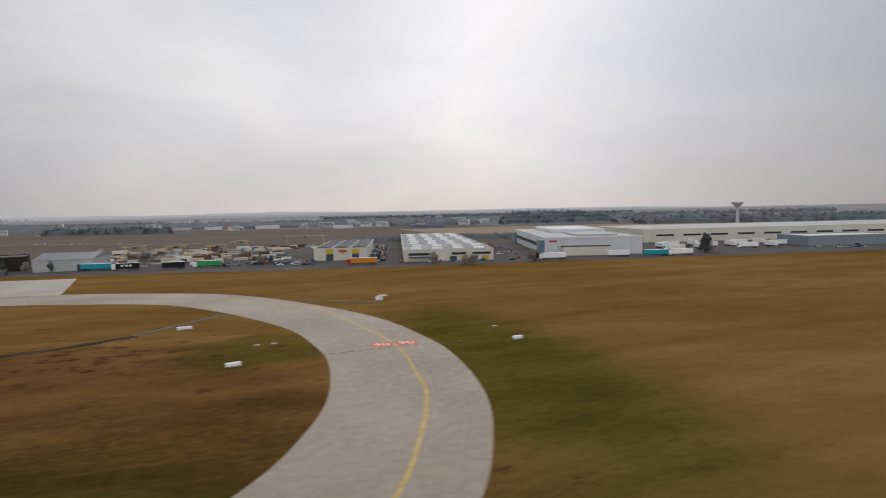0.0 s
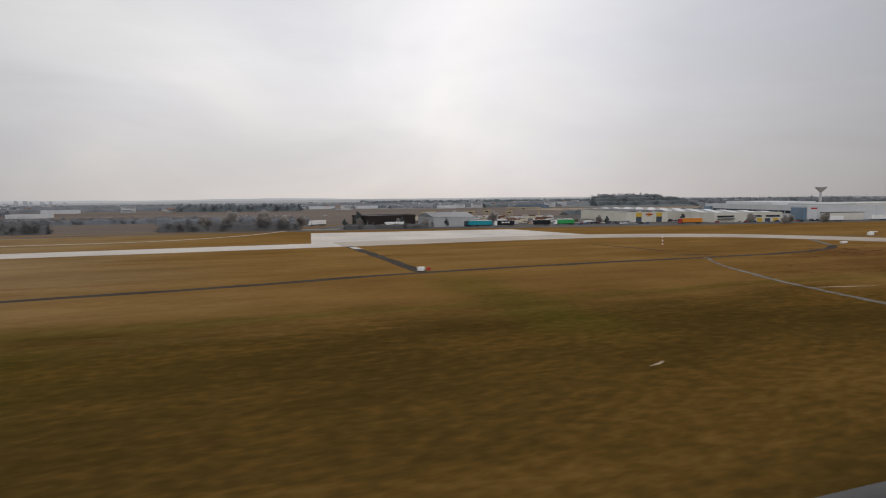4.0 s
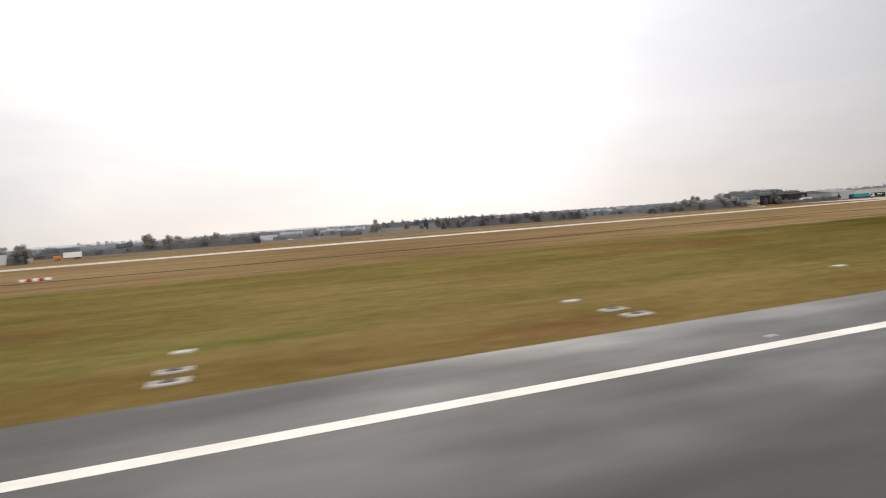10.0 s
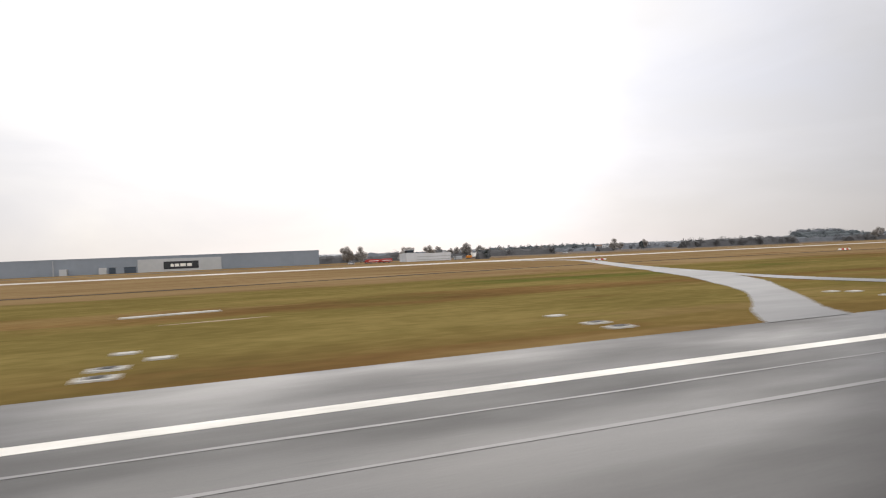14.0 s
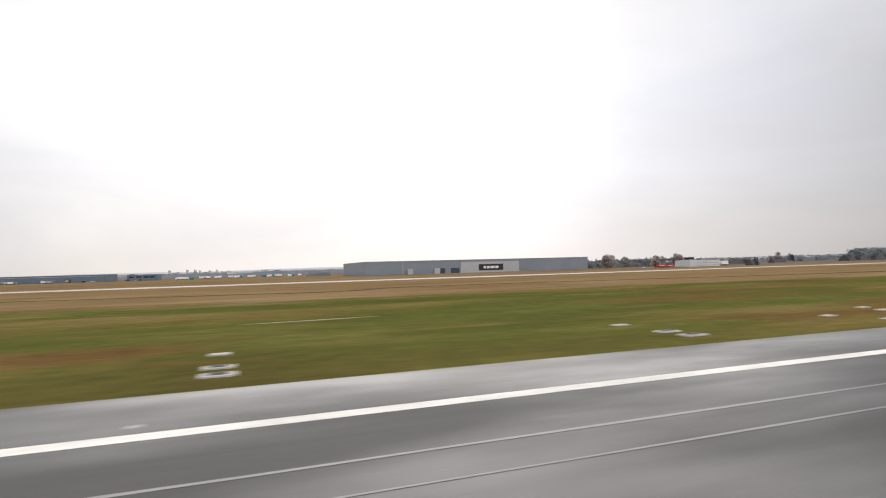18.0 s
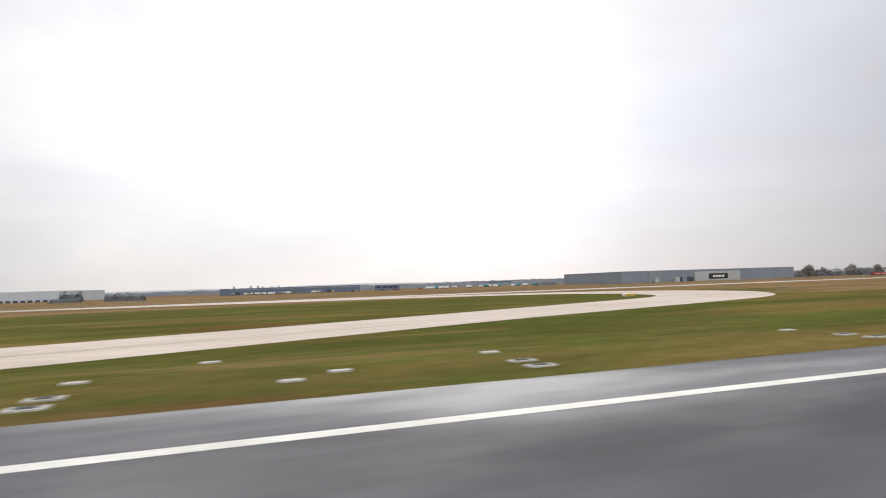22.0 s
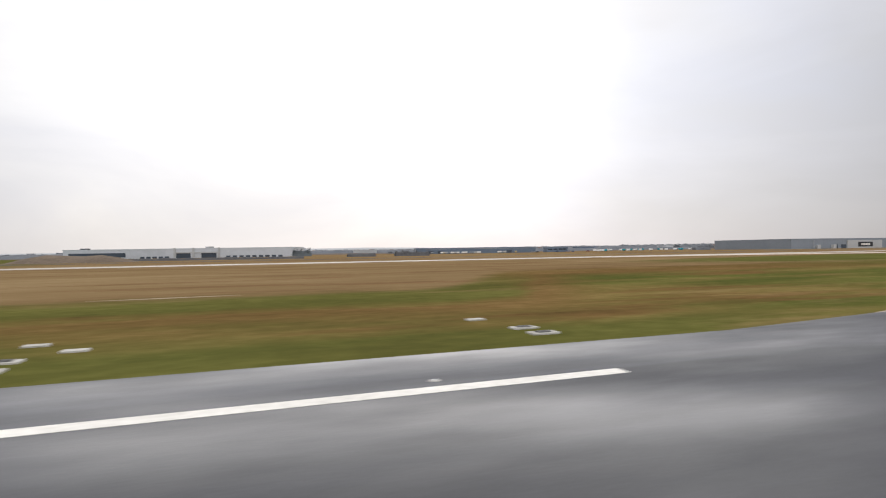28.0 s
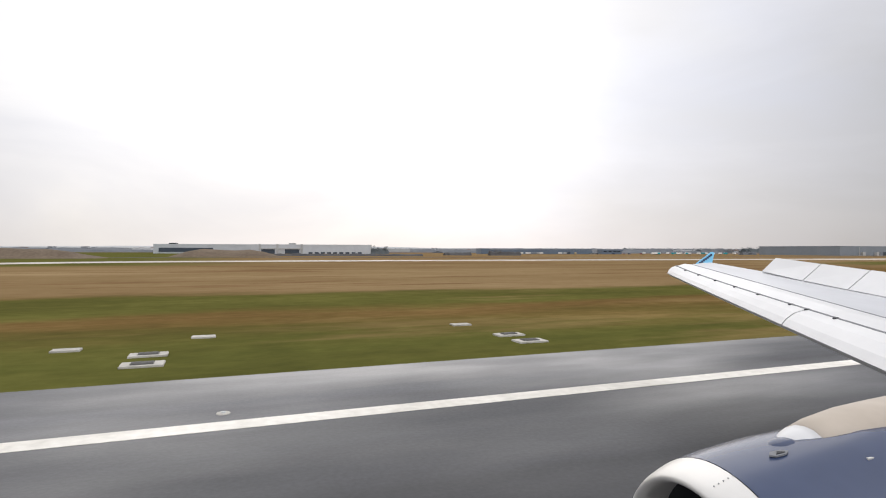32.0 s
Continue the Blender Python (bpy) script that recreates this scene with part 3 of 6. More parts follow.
GREY_ROOF = material("grey_sheet_roof", (0.17, 0.175, 0.18), (0.27, 0.275, 0.28), 0.6, grain=0.8, blotch=0.06, bump=0.05)
DARK_ROOF = material("dark_felt_roof", (0.09, 0.09, 0.095), (0.15, 0.15, 0.155), 0.8, grain=0.8, blotch=0.06)
LIGHT_ROOF = material("light_grey_sheet_roof", (0.33, 0.335, 0.335), (0.46, 0.465, 0.46), 0.6, grain=0.8, blotch=0.06, bump=0.05)
PALE_ROOF = material("pale_roof_light", (0.42, 0.435, 0.435), (0.58, 0.59, 0.585), 0.5, grain=1.0, blotch=0.1)
YELLOW_STEEL = plain("yellow_steel", (0.55, 0.36, 0.05), 0.5)
CRANE_STEEL = plain("faded_crane_yellow", (0.46, 0.37, 0.19), 0.6)
DOOR_DARK = plain("dark_door", (0.06, 0.075, 0.095), 0.5)
WINDOW = plain("window_glass", (0.035, 0.045, 0.055), 0.12)
TEAL = plain("teal_tarpaulin", (0.02, 0.27, 0.33), 0.5)
BLACK_TARP = plain("black_tarpaulin", (0.018, 0.019, 0.022), 0.5)
GREEN_TARP = plain("green_tarpaulin", (0.04, 0.30, 0.09), 0.5)
ORANGE_TARP = plain("orange_tarpaulin", (0.60, 0.22, 0.03), 0.5)
WHITE_TARP = plain("white_tarpaulin", (0.78, 0.78, 0.76), 0.5)
RUBBER = plain("tyre_rubber", (0.02, 0.02, 0.02), 0.9)
RED_BODY = plain("red_bodywork", (0.42, 0.05, 0.04), 0.4)
CARS = [plain("car_" + n, c, 0.3, by_object=0.1) for n, c in (("white", (0.66, 0.66, 0.66)), ("silver", (0.36, 0.37, 0.38)), ("black", (0.03, 0.03, 0.033)), ("blue", (0.05, 0.09, 0.2)), ("red", (0.36, 0.05, 0.04)))]
# Haze over the horizon ridges is put in as an even grey glow.
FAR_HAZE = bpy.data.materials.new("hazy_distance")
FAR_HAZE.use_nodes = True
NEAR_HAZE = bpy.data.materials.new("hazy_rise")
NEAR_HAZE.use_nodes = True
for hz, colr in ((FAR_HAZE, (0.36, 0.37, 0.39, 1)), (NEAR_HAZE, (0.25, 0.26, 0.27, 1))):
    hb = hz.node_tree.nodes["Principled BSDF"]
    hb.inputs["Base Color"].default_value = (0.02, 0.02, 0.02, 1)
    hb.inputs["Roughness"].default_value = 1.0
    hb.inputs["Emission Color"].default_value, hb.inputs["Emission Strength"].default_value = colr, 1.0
# Land, hill and house wall colours are greyed and blued for distance haze.
LAND = material("hazed_town_and_woods", (0.15, 0.152, 0.155), (0.265, 0.265, 0.268), 1.0, grain=0.12, blotch=0.012, bump=0.0, stretch=(0.35, 1, 1))
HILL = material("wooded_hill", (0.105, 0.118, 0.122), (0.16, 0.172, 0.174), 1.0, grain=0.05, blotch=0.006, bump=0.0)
HOUSE_WALLS = [material("house_wall_" + n, tuple(0.85 * v for v in c), c, 0.85, grain=0.5, blotch=0.05, by_object=0.2) for n, c in (("cream", (0.56, 0.545, 0.51)), ("white", (0.66, 0.665, 0.67)), ("tan", (0.43, 0.41, 0.38)), ("grey", (0.44, 0.455, 0.475)))]
TILE_ROOF = material("brown_tile_roof", (0.13, 0.085, 0.065), (0.23, 0.15, 0.11), 0.9, grain=1.0, blotch=0.1, by_object=0.2)


# ---- building blocks ----
def link_mesh(name, bm, mat, smooth=False):
    me = bpy.data.meshes.new(name)
    bmesh.ops.recalc_face_normals(bm, faces=bm.faces)
    bm.to_mesh(me)
    bm.free()
    me.materials.append(mat)
    if smooth:
        me.shade_smooth()
    return me


def part(name, bm, mat, parent, label="", smooth=False):
    ob = new(name, link_mesh(name, bm, mat, smooth))
    ob.parent = parent
    return tagged(ob, label)


def thing(name, at=(0, 0, 0), turn=0.0, label="", category="", group="", kind=""):
    ob = new(name)
    ob.empty_display_size = 0.3
    ob.matrix_basis = pose(*at, 0, 0, turn)
    return tagged(ob, label, category, group, kind)


def box(x0, x1, y0, y1, z0, z1, bevel=0.0, bm=None):
    """A box between two corners, with bevelled edges where asked; added to bm or alone."""
    fresh = bmesh.new()
    bmesh.ops.create_cube(fresh, size=1.0, matrix=Matrix.LocRotScale(((x0 + x1) / 2, (y0 + y1) / 2, (z0 + z1) / 2), None, (abs(x1 - x0), abs(y1 - y0), abs(z1 - z0))))
    if bevel:
        bmesh.ops.bevel(fresh, geom=fresh.edges[:], offset=bevel, segments=2, affect="EDGES")
    if bm is None:
        return fresh
    tmp = bpy.data.meshes.new("tmp")
    fresh.to_mesh(tmp)
    fresh.free()
    bm.from_mesh(tmp)
    bpy.data.meshes.remove(tmp)
    return bm


def tube(p0, p1, r0, r1=None, seg=8, bm=None, caps=True):
    bm = bm or bmesh.new()
    r1 = r0 if r1 is None else r1
    p0, p1 = Vector(p0), Vector(p1)
    q = (p1 - p0).to_track_quat("Z", "Y").to_matrix().to_4x4()
    m = Matrix.Translation((p0 + p1) / 2) @ q
    bmesh.ops.create_cone(bm, cap_ends=caps, segments=seg, radius1=r0, radius2=r1, depth=(p1 - p0).length, matrix=m)
    return bm


def spline(pts, steps=8):
    """Points along a smooth line through a few plan points."""
    out = []
    for i in range(len(pts) - 1):
        a, b, c, d = pts[max(0, i - 1)], pts[i], pts[i + 1], pts[min(len(pts) - 1, i + 2)]
        for k in range(steps):
            u = k / steps
            out.append(tuple(0.5 * (2 * b[j] + (c[j] - a[j]) * u + (2 * a[j] - 5 * b[j] + 4 * c[j] - d[j]) * u * u + (3 * b[j] - a[j] - 3 * c[j] + d[j]) * u ** 3) for j in range(len(b))))
    return out + [tuple(pts[-1])]


def ribbon(name, pts, mat, z=0.02, thick=0.02, kind="structure", label="", category="", steps=8, width=1.0, ragged=0.0):
    """A flat strip along a smooth line; a point may carry its own width as a third number."""
    line = spline([p if len(p) == 3 else (*p, width) for p in pts], steps)
    bm = bmesh.new()
    rows_ = []
    rng = random.Random(len(line) + int(abs(line[0][0])))
    for i, (x, y, w) in enumerate(line):
        nx, ny, _ = line[min(i + 1, len(line) - 1)]
        px, py, _ = line[max(i - 1, 0)]
        d = Vector((nx - px, ny - py)).normalized()
        o = Vector((-d.y, d.x))
        wl_, wr_ = w / 2 + rng.uniform(-1, 1) * ragged, w / 2 + rng.uniform(-1, 1) * ragged
        rows_.append([bm.verts.new((x + o.x * s, y + o.y * s, zz)) for s, zz in ((wl_, z - thick), (wl_ * 0.995, z), (-wr_ * 0.995, z), (-wr_, z - thick))])
    for a, b in zip(rows_, rows_[1:]):
        for k in range(3):
            bm.faces.new((a[k], a[k + 1], b[k + 1], b[k]))
    return tagged(new(name, link_mesh(name, bm, mat)), label, category, kind=kind)


def stain(name, pts, mat, z, label, category, steps=8):
    """A damp or rubbed patch lying on the asphalt, thinning out towards its rim."""
    line = spline(pts, steps)
    rng = random.Random(int(abs(line[0][0] * 7)) + len(line))
    shares = (-1.0, -0.55, 0.0, 0.55, 1.0)
    verts, fade, faces = [], [], []
    for i, (x, y, w) in enumerate(line):
        k = min(i, len(line) - 1 - i) / max(1.0, len(line) * 0.28)
        for s in shares:
            verts.append((x, y + s * w * rng.uniform(0.85, 1.15), z))
            fade.append((1.0 - abs(s)) ** 0.8 * min(1.0, k))
    for i in range(len(line) - 1):
        for j in range(4):
            a = i * 5 + j
            faces.append((a, a + 5, a + 6, a + 1))
    me = bpy.data.meshes.new(name)
    me.from_pydata(verts, [], faces)
    at = me.attributes.new("fade", "FLOAT", "POINT")
    at.data.foreach_set("value", fade)
    me.materials.append(mat)
    return tagged(new(name, me), label, category, kind="structure")


def stain_material(name, dark, light, rough, spec, cover):
    """A thin dark film over the asphalt: broken up by noise and thinner at the rim."""
    m = material(name, dark, light, rough, grain=2.0, blotch=0.5, bump=0.05, spec=spec)
    nt, ln = m.node_tree.nodes, m.node_tree.links
    out = next(n for n in nt if n.type == "OUTPUT_MATERIAL")
    b = nt["Principled BSDF"]
    geo, mp, no = nt.new("ShaderNodeNewGeometry"), nt.new("ShaderNodeMapping"), nt.new("ShaderNodeTexNoise")
    mp.inputs["Scale"].default_value = (0.7, 2.2, 1.0)
    no.inputs["Scale"].default_value, no.inputs["Detail"].default_value = 1.1, 5.0
    ln.new(geo.outputs["Position"], mp.inputs["Vector"])
    ln.new(mp.outputs["Vector"], no.inputs["Vector"])
    at = nt.new("ShaderNodeAttribute")
    at.attribute_name = "fade"
    add = nt.new("ShaderNodeMath")
    add.operation = "MULTIPLY_ADD"
    add.inputs[1].default_value = 0.9
    ln.new(no.outputs["Fac"], add.inputs[0])
    ln.new(at.outputs["Fac"], add.inputs[2])
    mr = nt.new("ShaderNodeMapRange")
    mr.interpolation_type = "SMOOTHSTEP"
    mr.inputs["From Min"].default_value, mr.inputs["From Max"].default_value = 0.5, 1.25
    mr.inputs["To Max"].default_value = cover
    ln.new(add.outputs[0], mr.inputs["Value"])
    rim = nt.new("ShaderNodeMath")
    rim.operation = "MULTIPLY"
    rim.use_clamp = True
    edge = nt.new("ShaderNodeMath")
    edge.operation = "MULTIPLY"
    edge.use_clamp = True
    edge.inputs[1].default_value = 3.0
    ln.new(at.outputs["Fac"], edge.inputs[0])
    ln.new(edge.outputs[0], rim.inputs[0])
    ln.new(mr.outputs["Result"], rim.inputs[1])
    ln.new(rim.outputs[0], b.inputs["Alpha"])
    return m


def sheet(name, pts, mat, z=0.02, label="", category="", kind="structure"):
    bm = bmesh.new()
    bm.faces.new([bm.verts.new((x, y, z)) for x, y in pts])
    return tagged(new(name, link_mesh(name, bm, mat)), label, category, kind=kind)


def surface(name, left, right, mat, z, label, category, steps=6):
    """A paved strip between two worn edges."""
    bm = bmesh.new()
    rng = random.Random(int(abs(left[0][0])))
    rows_ = []
    for (ax, ay, _), (cx, cy, _) in zip(spline([(*p, 0) for p in left], steps), spline([(*p, 0) for p in right], steps)):
        w1, w2 = rng.uniform(-0.02, 0.02), rng.uniform(-0.02, 0.02)
        rows_.append([bm.verts.new((ax + (cx - ax) * k, max(14.8, ay + (cy - ay) * k), z)) for k in (w1, 0.33, 0.67, 1 + w2)])
    for a, b in zip(rows_, rows_[1:]):
        for k in range(3):
            bm.faces.new((a[k], a[k + 1], b[k + 1], b[k]))
    bmesh.ops.recalc_face_normals(bm, faces=bm.faces[:])
    return tagged(new(name, link_mesh(name, bm, mat)), label, category, kind="structure")


# ---- ground, runway, taxiways ----
bm = bmesh.new()
bmesh.ops.create_grid(bm, x_segments=90, y_segments=90, size=4900)
tagged(new("ground", link_mesh("ground", bm, GRASS)), "dry brown and mown green winter airfield grass", "ground", kind="structure")

sheet("runway", [(-1400, -75), (260, -75), (260, 14.92), (-1400, 14.92)], ASPHALT, 0.012, "damp grey asphalt runway with rubber streaks", "runway")
# white side stripe, broken where the exit leaves
for n, (a, b) in enumerate(((-792.2, 260.0), (-1400.0, -878.3))):
    tagged(new("runway_side_stripe", link_mesh("stripe", box(a, b, 10.86, 11.34, 0.010, 0.018), WHITE_PAINT)), "worn white runway side stripe", "marking", kind="structure")

# touchdown markings: three-bar groups and the wide aiming block
for x0, x1, bars in ((-329.5, -312.0, ((7.75, 8.75), (6.0, 6.95), (4.2, 5.15))), (-396.0, -371.8, ((4.0, 9.1),)), (-491.0, -477.0, ((6.55, 7.85), (4.3, 5.6)))):
    for y0, y1 in bars:
        tagged(new("touchdown_marking", link_mesh("bar", box(x0, x1, y0, y1, 0.010, 0.018), WHITE_PAINT)), "broad white touchdown zone bar painted on the asphalt", "marking", "touchdown bars", "structure")

# parallel taxiway, apron and the curve down to the runway
ribbon("parallel_taxiway", [(-1120, 60), (-1010, 100), (-985, 125), (-940, 141), (-800, 142), (-640, 142), (-400, 142), (-200, 142), (-120, 143)], CONCRETE, 0.03, label="pale concrete parallel taxiway", category="taxiway", width=13.0, steps=6)
sheet("apron", [(-132, 138.5), (-126, 196), (-57, 187), (-50, 151), (-50, 137)], CONCRETE, 0.026, "pale concrete apron beside the taxiway", "apron")
ribbon("curved_taxiway", [(-125, 143.5), (-90, 144.5), (-58, 143.5), (-38, 138), (-20, 129.5), (-7, 115), (5, 93.5), (9.2, 76), (9.8, 65), (8.2, 52), (4.6, 41.5), (0.5, 34), (-8, 23), (-18, 12)], CURVE_CONCRETE, 0.034, label="pale concrete taxiway curving to the runway", category="taxiway", width=15.0)
ribbon("taxiway_centre_line", [(-60, 146), (-36, 140), (-18, 131.5), (-5, 117.5), (4, 108), (8.2, 92), (11, 78.5), (11.8, 70.6), (11, 59), (10.2, 52.3), (7.2, 43), (3.3, 34), (-4, 24), (-14, 13)], YELLOW_PAINT, 0.040, 0.004, label="yellow taxiway centre line", category="marking", width=0.42)
JOINT_TAR = material("slab_joint_tar", (0.225, 0.195, 0.160), (0.32, 0.284, 0.24), 0.6, grain=3.0, blotch=0.3, bump=0.05, spec=0.4)
CURVE = spline([(-125, 143.5), (-90, 144.5), (-58, 143.5), (-38, 138), (-20, 129.5), (-7, 115), (5, 93.5), (9.2, 76), (9.8, 65), (8.2, 52), (4.6, 41.5), (0.5, 34), (-8, 23), (-18, 12)], 8)


def beside(line, off):
    """The line shifted sideways in the plan."""
    out = []
    for i, (x, y) in enumerate(line):
        a, b = line[max(i - 1, 0)], line[min(i + 1, len(line) - 1)]
        d = Vector((b[0] - a[0], b[1] - a[1])).normalized()
        out.append((x - d.y * off, y + d.x * off))
    return out


for off, w in ((-5.2, 0.10), (-2.6, 0.09), (0.0, 0.09), (2.6, 0.09), (5.2, 0.10)):
    ribbon("taxiway_joint", beside(CURVE, off)[2:-2:2], JOINT_TAR, 0.038, 0.002, label="thin dark joint between concrete slabs", category="joint", width=w, steps=3, ragged=w * 0.05)
lft, rgt = beside(CURVE, 7.3), beside(CURVE, -7.3)
for i in range(6, len(CURVE) - 4, 5):
    ribbon("taxiway_joint", [lft[i], rgt[i]], JOINT_TAR, 0.039, 0.002, label="thin dark cross joint between concrete slabs", category="joint", width=0.10, steps=2)
for i in range(9):
    ribbon("taxiway_joint", [(-128 + i * 8.5, 139.5), (-124 + i * 8.0, 194 - i * 1.0)], JOINT_TAR, 0.031, 0.002, label="thin dark joint of the apron slabs", category="joint", width=0.11, steps=2)
for y in (151, 160, 169, 178, 187):
    ribbon("taxiway_joint", [(-130 + (y - 138) * 0.1, y + 3), (-54, y - 2)], JOINT_TAR, 0.0315, 0.002, label="thin dark joint of the apron slabs", category="joint", width=0.11, steps=2)
WORN_EXIT = material("worn_exit_concrete", (0.385, 0.310, 0.245), (0.53, 0.445, 0.368), 0.75, grain=1.2, blotch=0.12, bump=0.08, stretch=(0.45, 1, 1), spec=0.25)
EXIT = spline([(-820, 22), (-799, 25.2), (-775, 32.2), (-745, 44.5), (-722, 53.5), (-704, 61), (-694.5, 70), (-690, 80), (-689, 94), (-698, 111)], 8)
for off, w, mt in ((-1.9, 0.35, WORN_EXIT), (1.9, 0.3, WORN_EXIT), (0.3, 0.8, WORN_EXIT)):
    ribbon("wheel_track", beside(EXIT, off)[:-1:3], mt, 0.0125, 0.002, label="worn dusky wheel track on the concrete", category="wheel track", width=w, steps=4, ragged=w * 0.06)
# dashed holding line and the red painted numbers either side of the yellow line
for i in range(17):
    x = 0.6 + i * 1.2
    tagged(new("holding_dash", link_mesh("dash", box(x, x + 0.75, 71.75 + i * 0.065, 71.95 + i * 0.065, 0.036, 0.042), DARK_METAL)), "dark dash of a taxiway joint line", "marking", "holding line dashes", "structure")
for x in (8.7, 12.0):
    panel = tagged(new("runway_number_panel", link_mesh("panel", box(x, x + 2.6, 73.2, 75.6, 0.036, 0.041), RED_PAINT)), "red painted panel with white digits on the taxiway", "marking", kind="structure")
    font = bpy.data.curves.new("digits", "FONT")
    font.body, font.size, font.extrude, font.align_x, font.align_y = "90", 2.2, 0.002, "CENTER", "CENTER"
    digits = new("digits", font)
    digits.matrix_basis = pose(x + 1.3, 74.4, 0.046)
    digits.data.materials.append(WHITE_PAINT)
    digits.parent = panel

# service paths, ditch, dirt track
ribbon("drain_slab", [(-23.4, 93.2), (-11, 108.5)], WET_PATH, 0.03, 0.03, label="pale concrete drain cover in the grass", category="drain", width=1.0)
ribbon("drain_slab", [(2, 119.2), (17, 110)], WET_PATH, 0.03, 0.03, label="pale concrete drain cover beside the taxiway", category="drain", width=0.9)
ribbon("gravel_path", [(-88.5, 14.9, 1.15), (-87, 28, 1.1), (-84, 44, 0.95), (-80.5, 57, 0.8), (-74, 73, 0.6), (-67, 84, 0.5)], GRAVEL, 0.02, 0.02, label="wet gravel path through the brown grass", category="path", width=0.62, ragged=0.3, steps=18)
ribbon("dirt_track", [(-680, 86), (-668, 85), (-640, 79), (-627, 76), (-612, 83), (-575, 76), (-531, 68), (-480, 76), (-440, 80), (-354, 79), (-275, 84), (-224, 74), (-161, 77.5), (-120, 83), (-88, 84), (-66, 83.5), (-48, 84), (-33, 87), (-23, 93)], SOIL, 0.016, 0.016, label="dark trodden track across the grass", category="track", width=1.7, ragged=0.3)
ribbon("ditch", [(-123.5, 137), (-122, 110), (-121.2, 84)], SOIL, 0.018, 0.018, label="dark wet ditch in the grass", category="ditch", width=2.0, ragged=0.3)
# service road fork at the runway edge
ribbon("service_road", [(-452, 139, 4.0), (-441, 131, 4.0), (-436.5, 117), (-439.5, 103), (-446, 89), (-454, 73, 3.0), (-462, 56, 3.4), (-468.5, 40, 4.2)], WET_ROAD, 0.022, 0.022, label="wet grey service road", category="road", width=3.0)
surface("service_road", [(-466.9, 50.3), (-471.9, 40.2), (-476.4, 32.8), (-481.6, 25.0), (-486.2, 20.2), (-489.4, 17.4), (-491.6, 14.8)], [(-463.9, 46.8), (-468.9, 37.4), (-473.6, 30.4), (-478.4, 25.0), (-483.2, 19.8), (-485.9, 17.0), (-487.4, 14.8)], WET_ROAD, 0.026, "wet grey branch of the service road", "road")
surface("service_road", [(-467.6, 40.4), (-471.4, 31.0), (-472.0, 22.9), (-473.0, 19.1), (-474.2, 17.1), (-475.2, 15.9), (-476.2, 14.8)], [(-465.6, 44.0), (-468.4, 33.9), (-469.6, 26.7), (-468.9, 22.3), (-466.4, 19.7), (-463.0, 18.0), (-462.4, 14.8)], WET_ROAD, 0.024, "wet grey fan of the service road at the runway", "road")
# runway exit: concrete strip that loops back to the parallel taxiway
ribbon("exit_taxiway", [(-870, 7.5), (-845, 15, 11), (-820, 22, 11.5), (-799, 25.2, 12.4), (-775, 32.2, 12.2), (-745, 44.5, 11.5), (-722, 53.5, 13.5), (-704, 61, 15), (-694.5, 70, 16), (-690, 80, 17.5), (-689, 94, 17.5), (-698, 111, 16), (-720, 124, 14.5), (-750, 132, 13), (-790, 140, 12)], EXIT_CONCRETE, 0.010, 0.01, label="pale concrete exit taxiway", category="taxiway", width=13.0)
sheet("exit_fillet", [(-872, 14.8), (-799.5, 14.8), (-799.8, 19.2), (-812, 19.4), (-838, 18.9), (-851, 17.6)], ASPHALT, 0.016, "damp asphalt fillet at the runway exit", "asphalt")
ribbon("exit_line", [(-868, 5), (-845.5, 11), (-835, 13.9), (-824.5, 17), (-812, 21), (-795, 26), (-770, 33.5), (-742, 43.5)], FADED_YELLOW, 0.024, 0.004, label="faded yellow lead-off line of the runway exit", category="marking", width=0.16)
ribbon("nose_line", [(-794.5, 19.2), (-797.8, 18.2), (-799.2, 16.6), (-798.0, 14.9)], NOSE_YELLOW, 0.024, 0.004, label="dull yellow line round the tip of the grass", category="marking", width=0.17)
ribbon("drain_path", [(-782.6, 14.5), (-782.5, 24)], WET_PATH, 0.018, 0.018, label="dark wet cross drain between runway and exit", category="drain", width=1.9)
# damp hollows in the asphalt before the exit, the dark seal along the joint, worn seams and tyre marks
PUDDLE = material("dark_joint_seal", (0.045, 0.045, 0.047), (0.075, 0.075, 0.078), 0.9, grain=2.0, blotch=0.5, bump=0.2, spec=0.15)
DAMP = stain_material("wet_hollow", (0.026, 0.026, 0.028), (0.045, 0.045, 0.048), 0.7, 0.3, 0.72)
SLICK = stain_material("wet_slick", (0.058, 0.054, 0.050), (0.090, 0.084, 0.078), 0.6, 0.35, 0.50)
RUBBER_MARK = material("rubber_mark", (0.040, 0.040, 0.042), (0.075, 0.075, 0.078), 0.6, grain=3.0, blotch=0.4, bump=0.05, spec=0.4)
SEAM = material("pale_worn_seam", (0.10, 0.097, 0.093), (0.155, 0.150, 0.145), 0.35, grain=4.0, blotch=0.6, bump=0.0, spec=0.55)
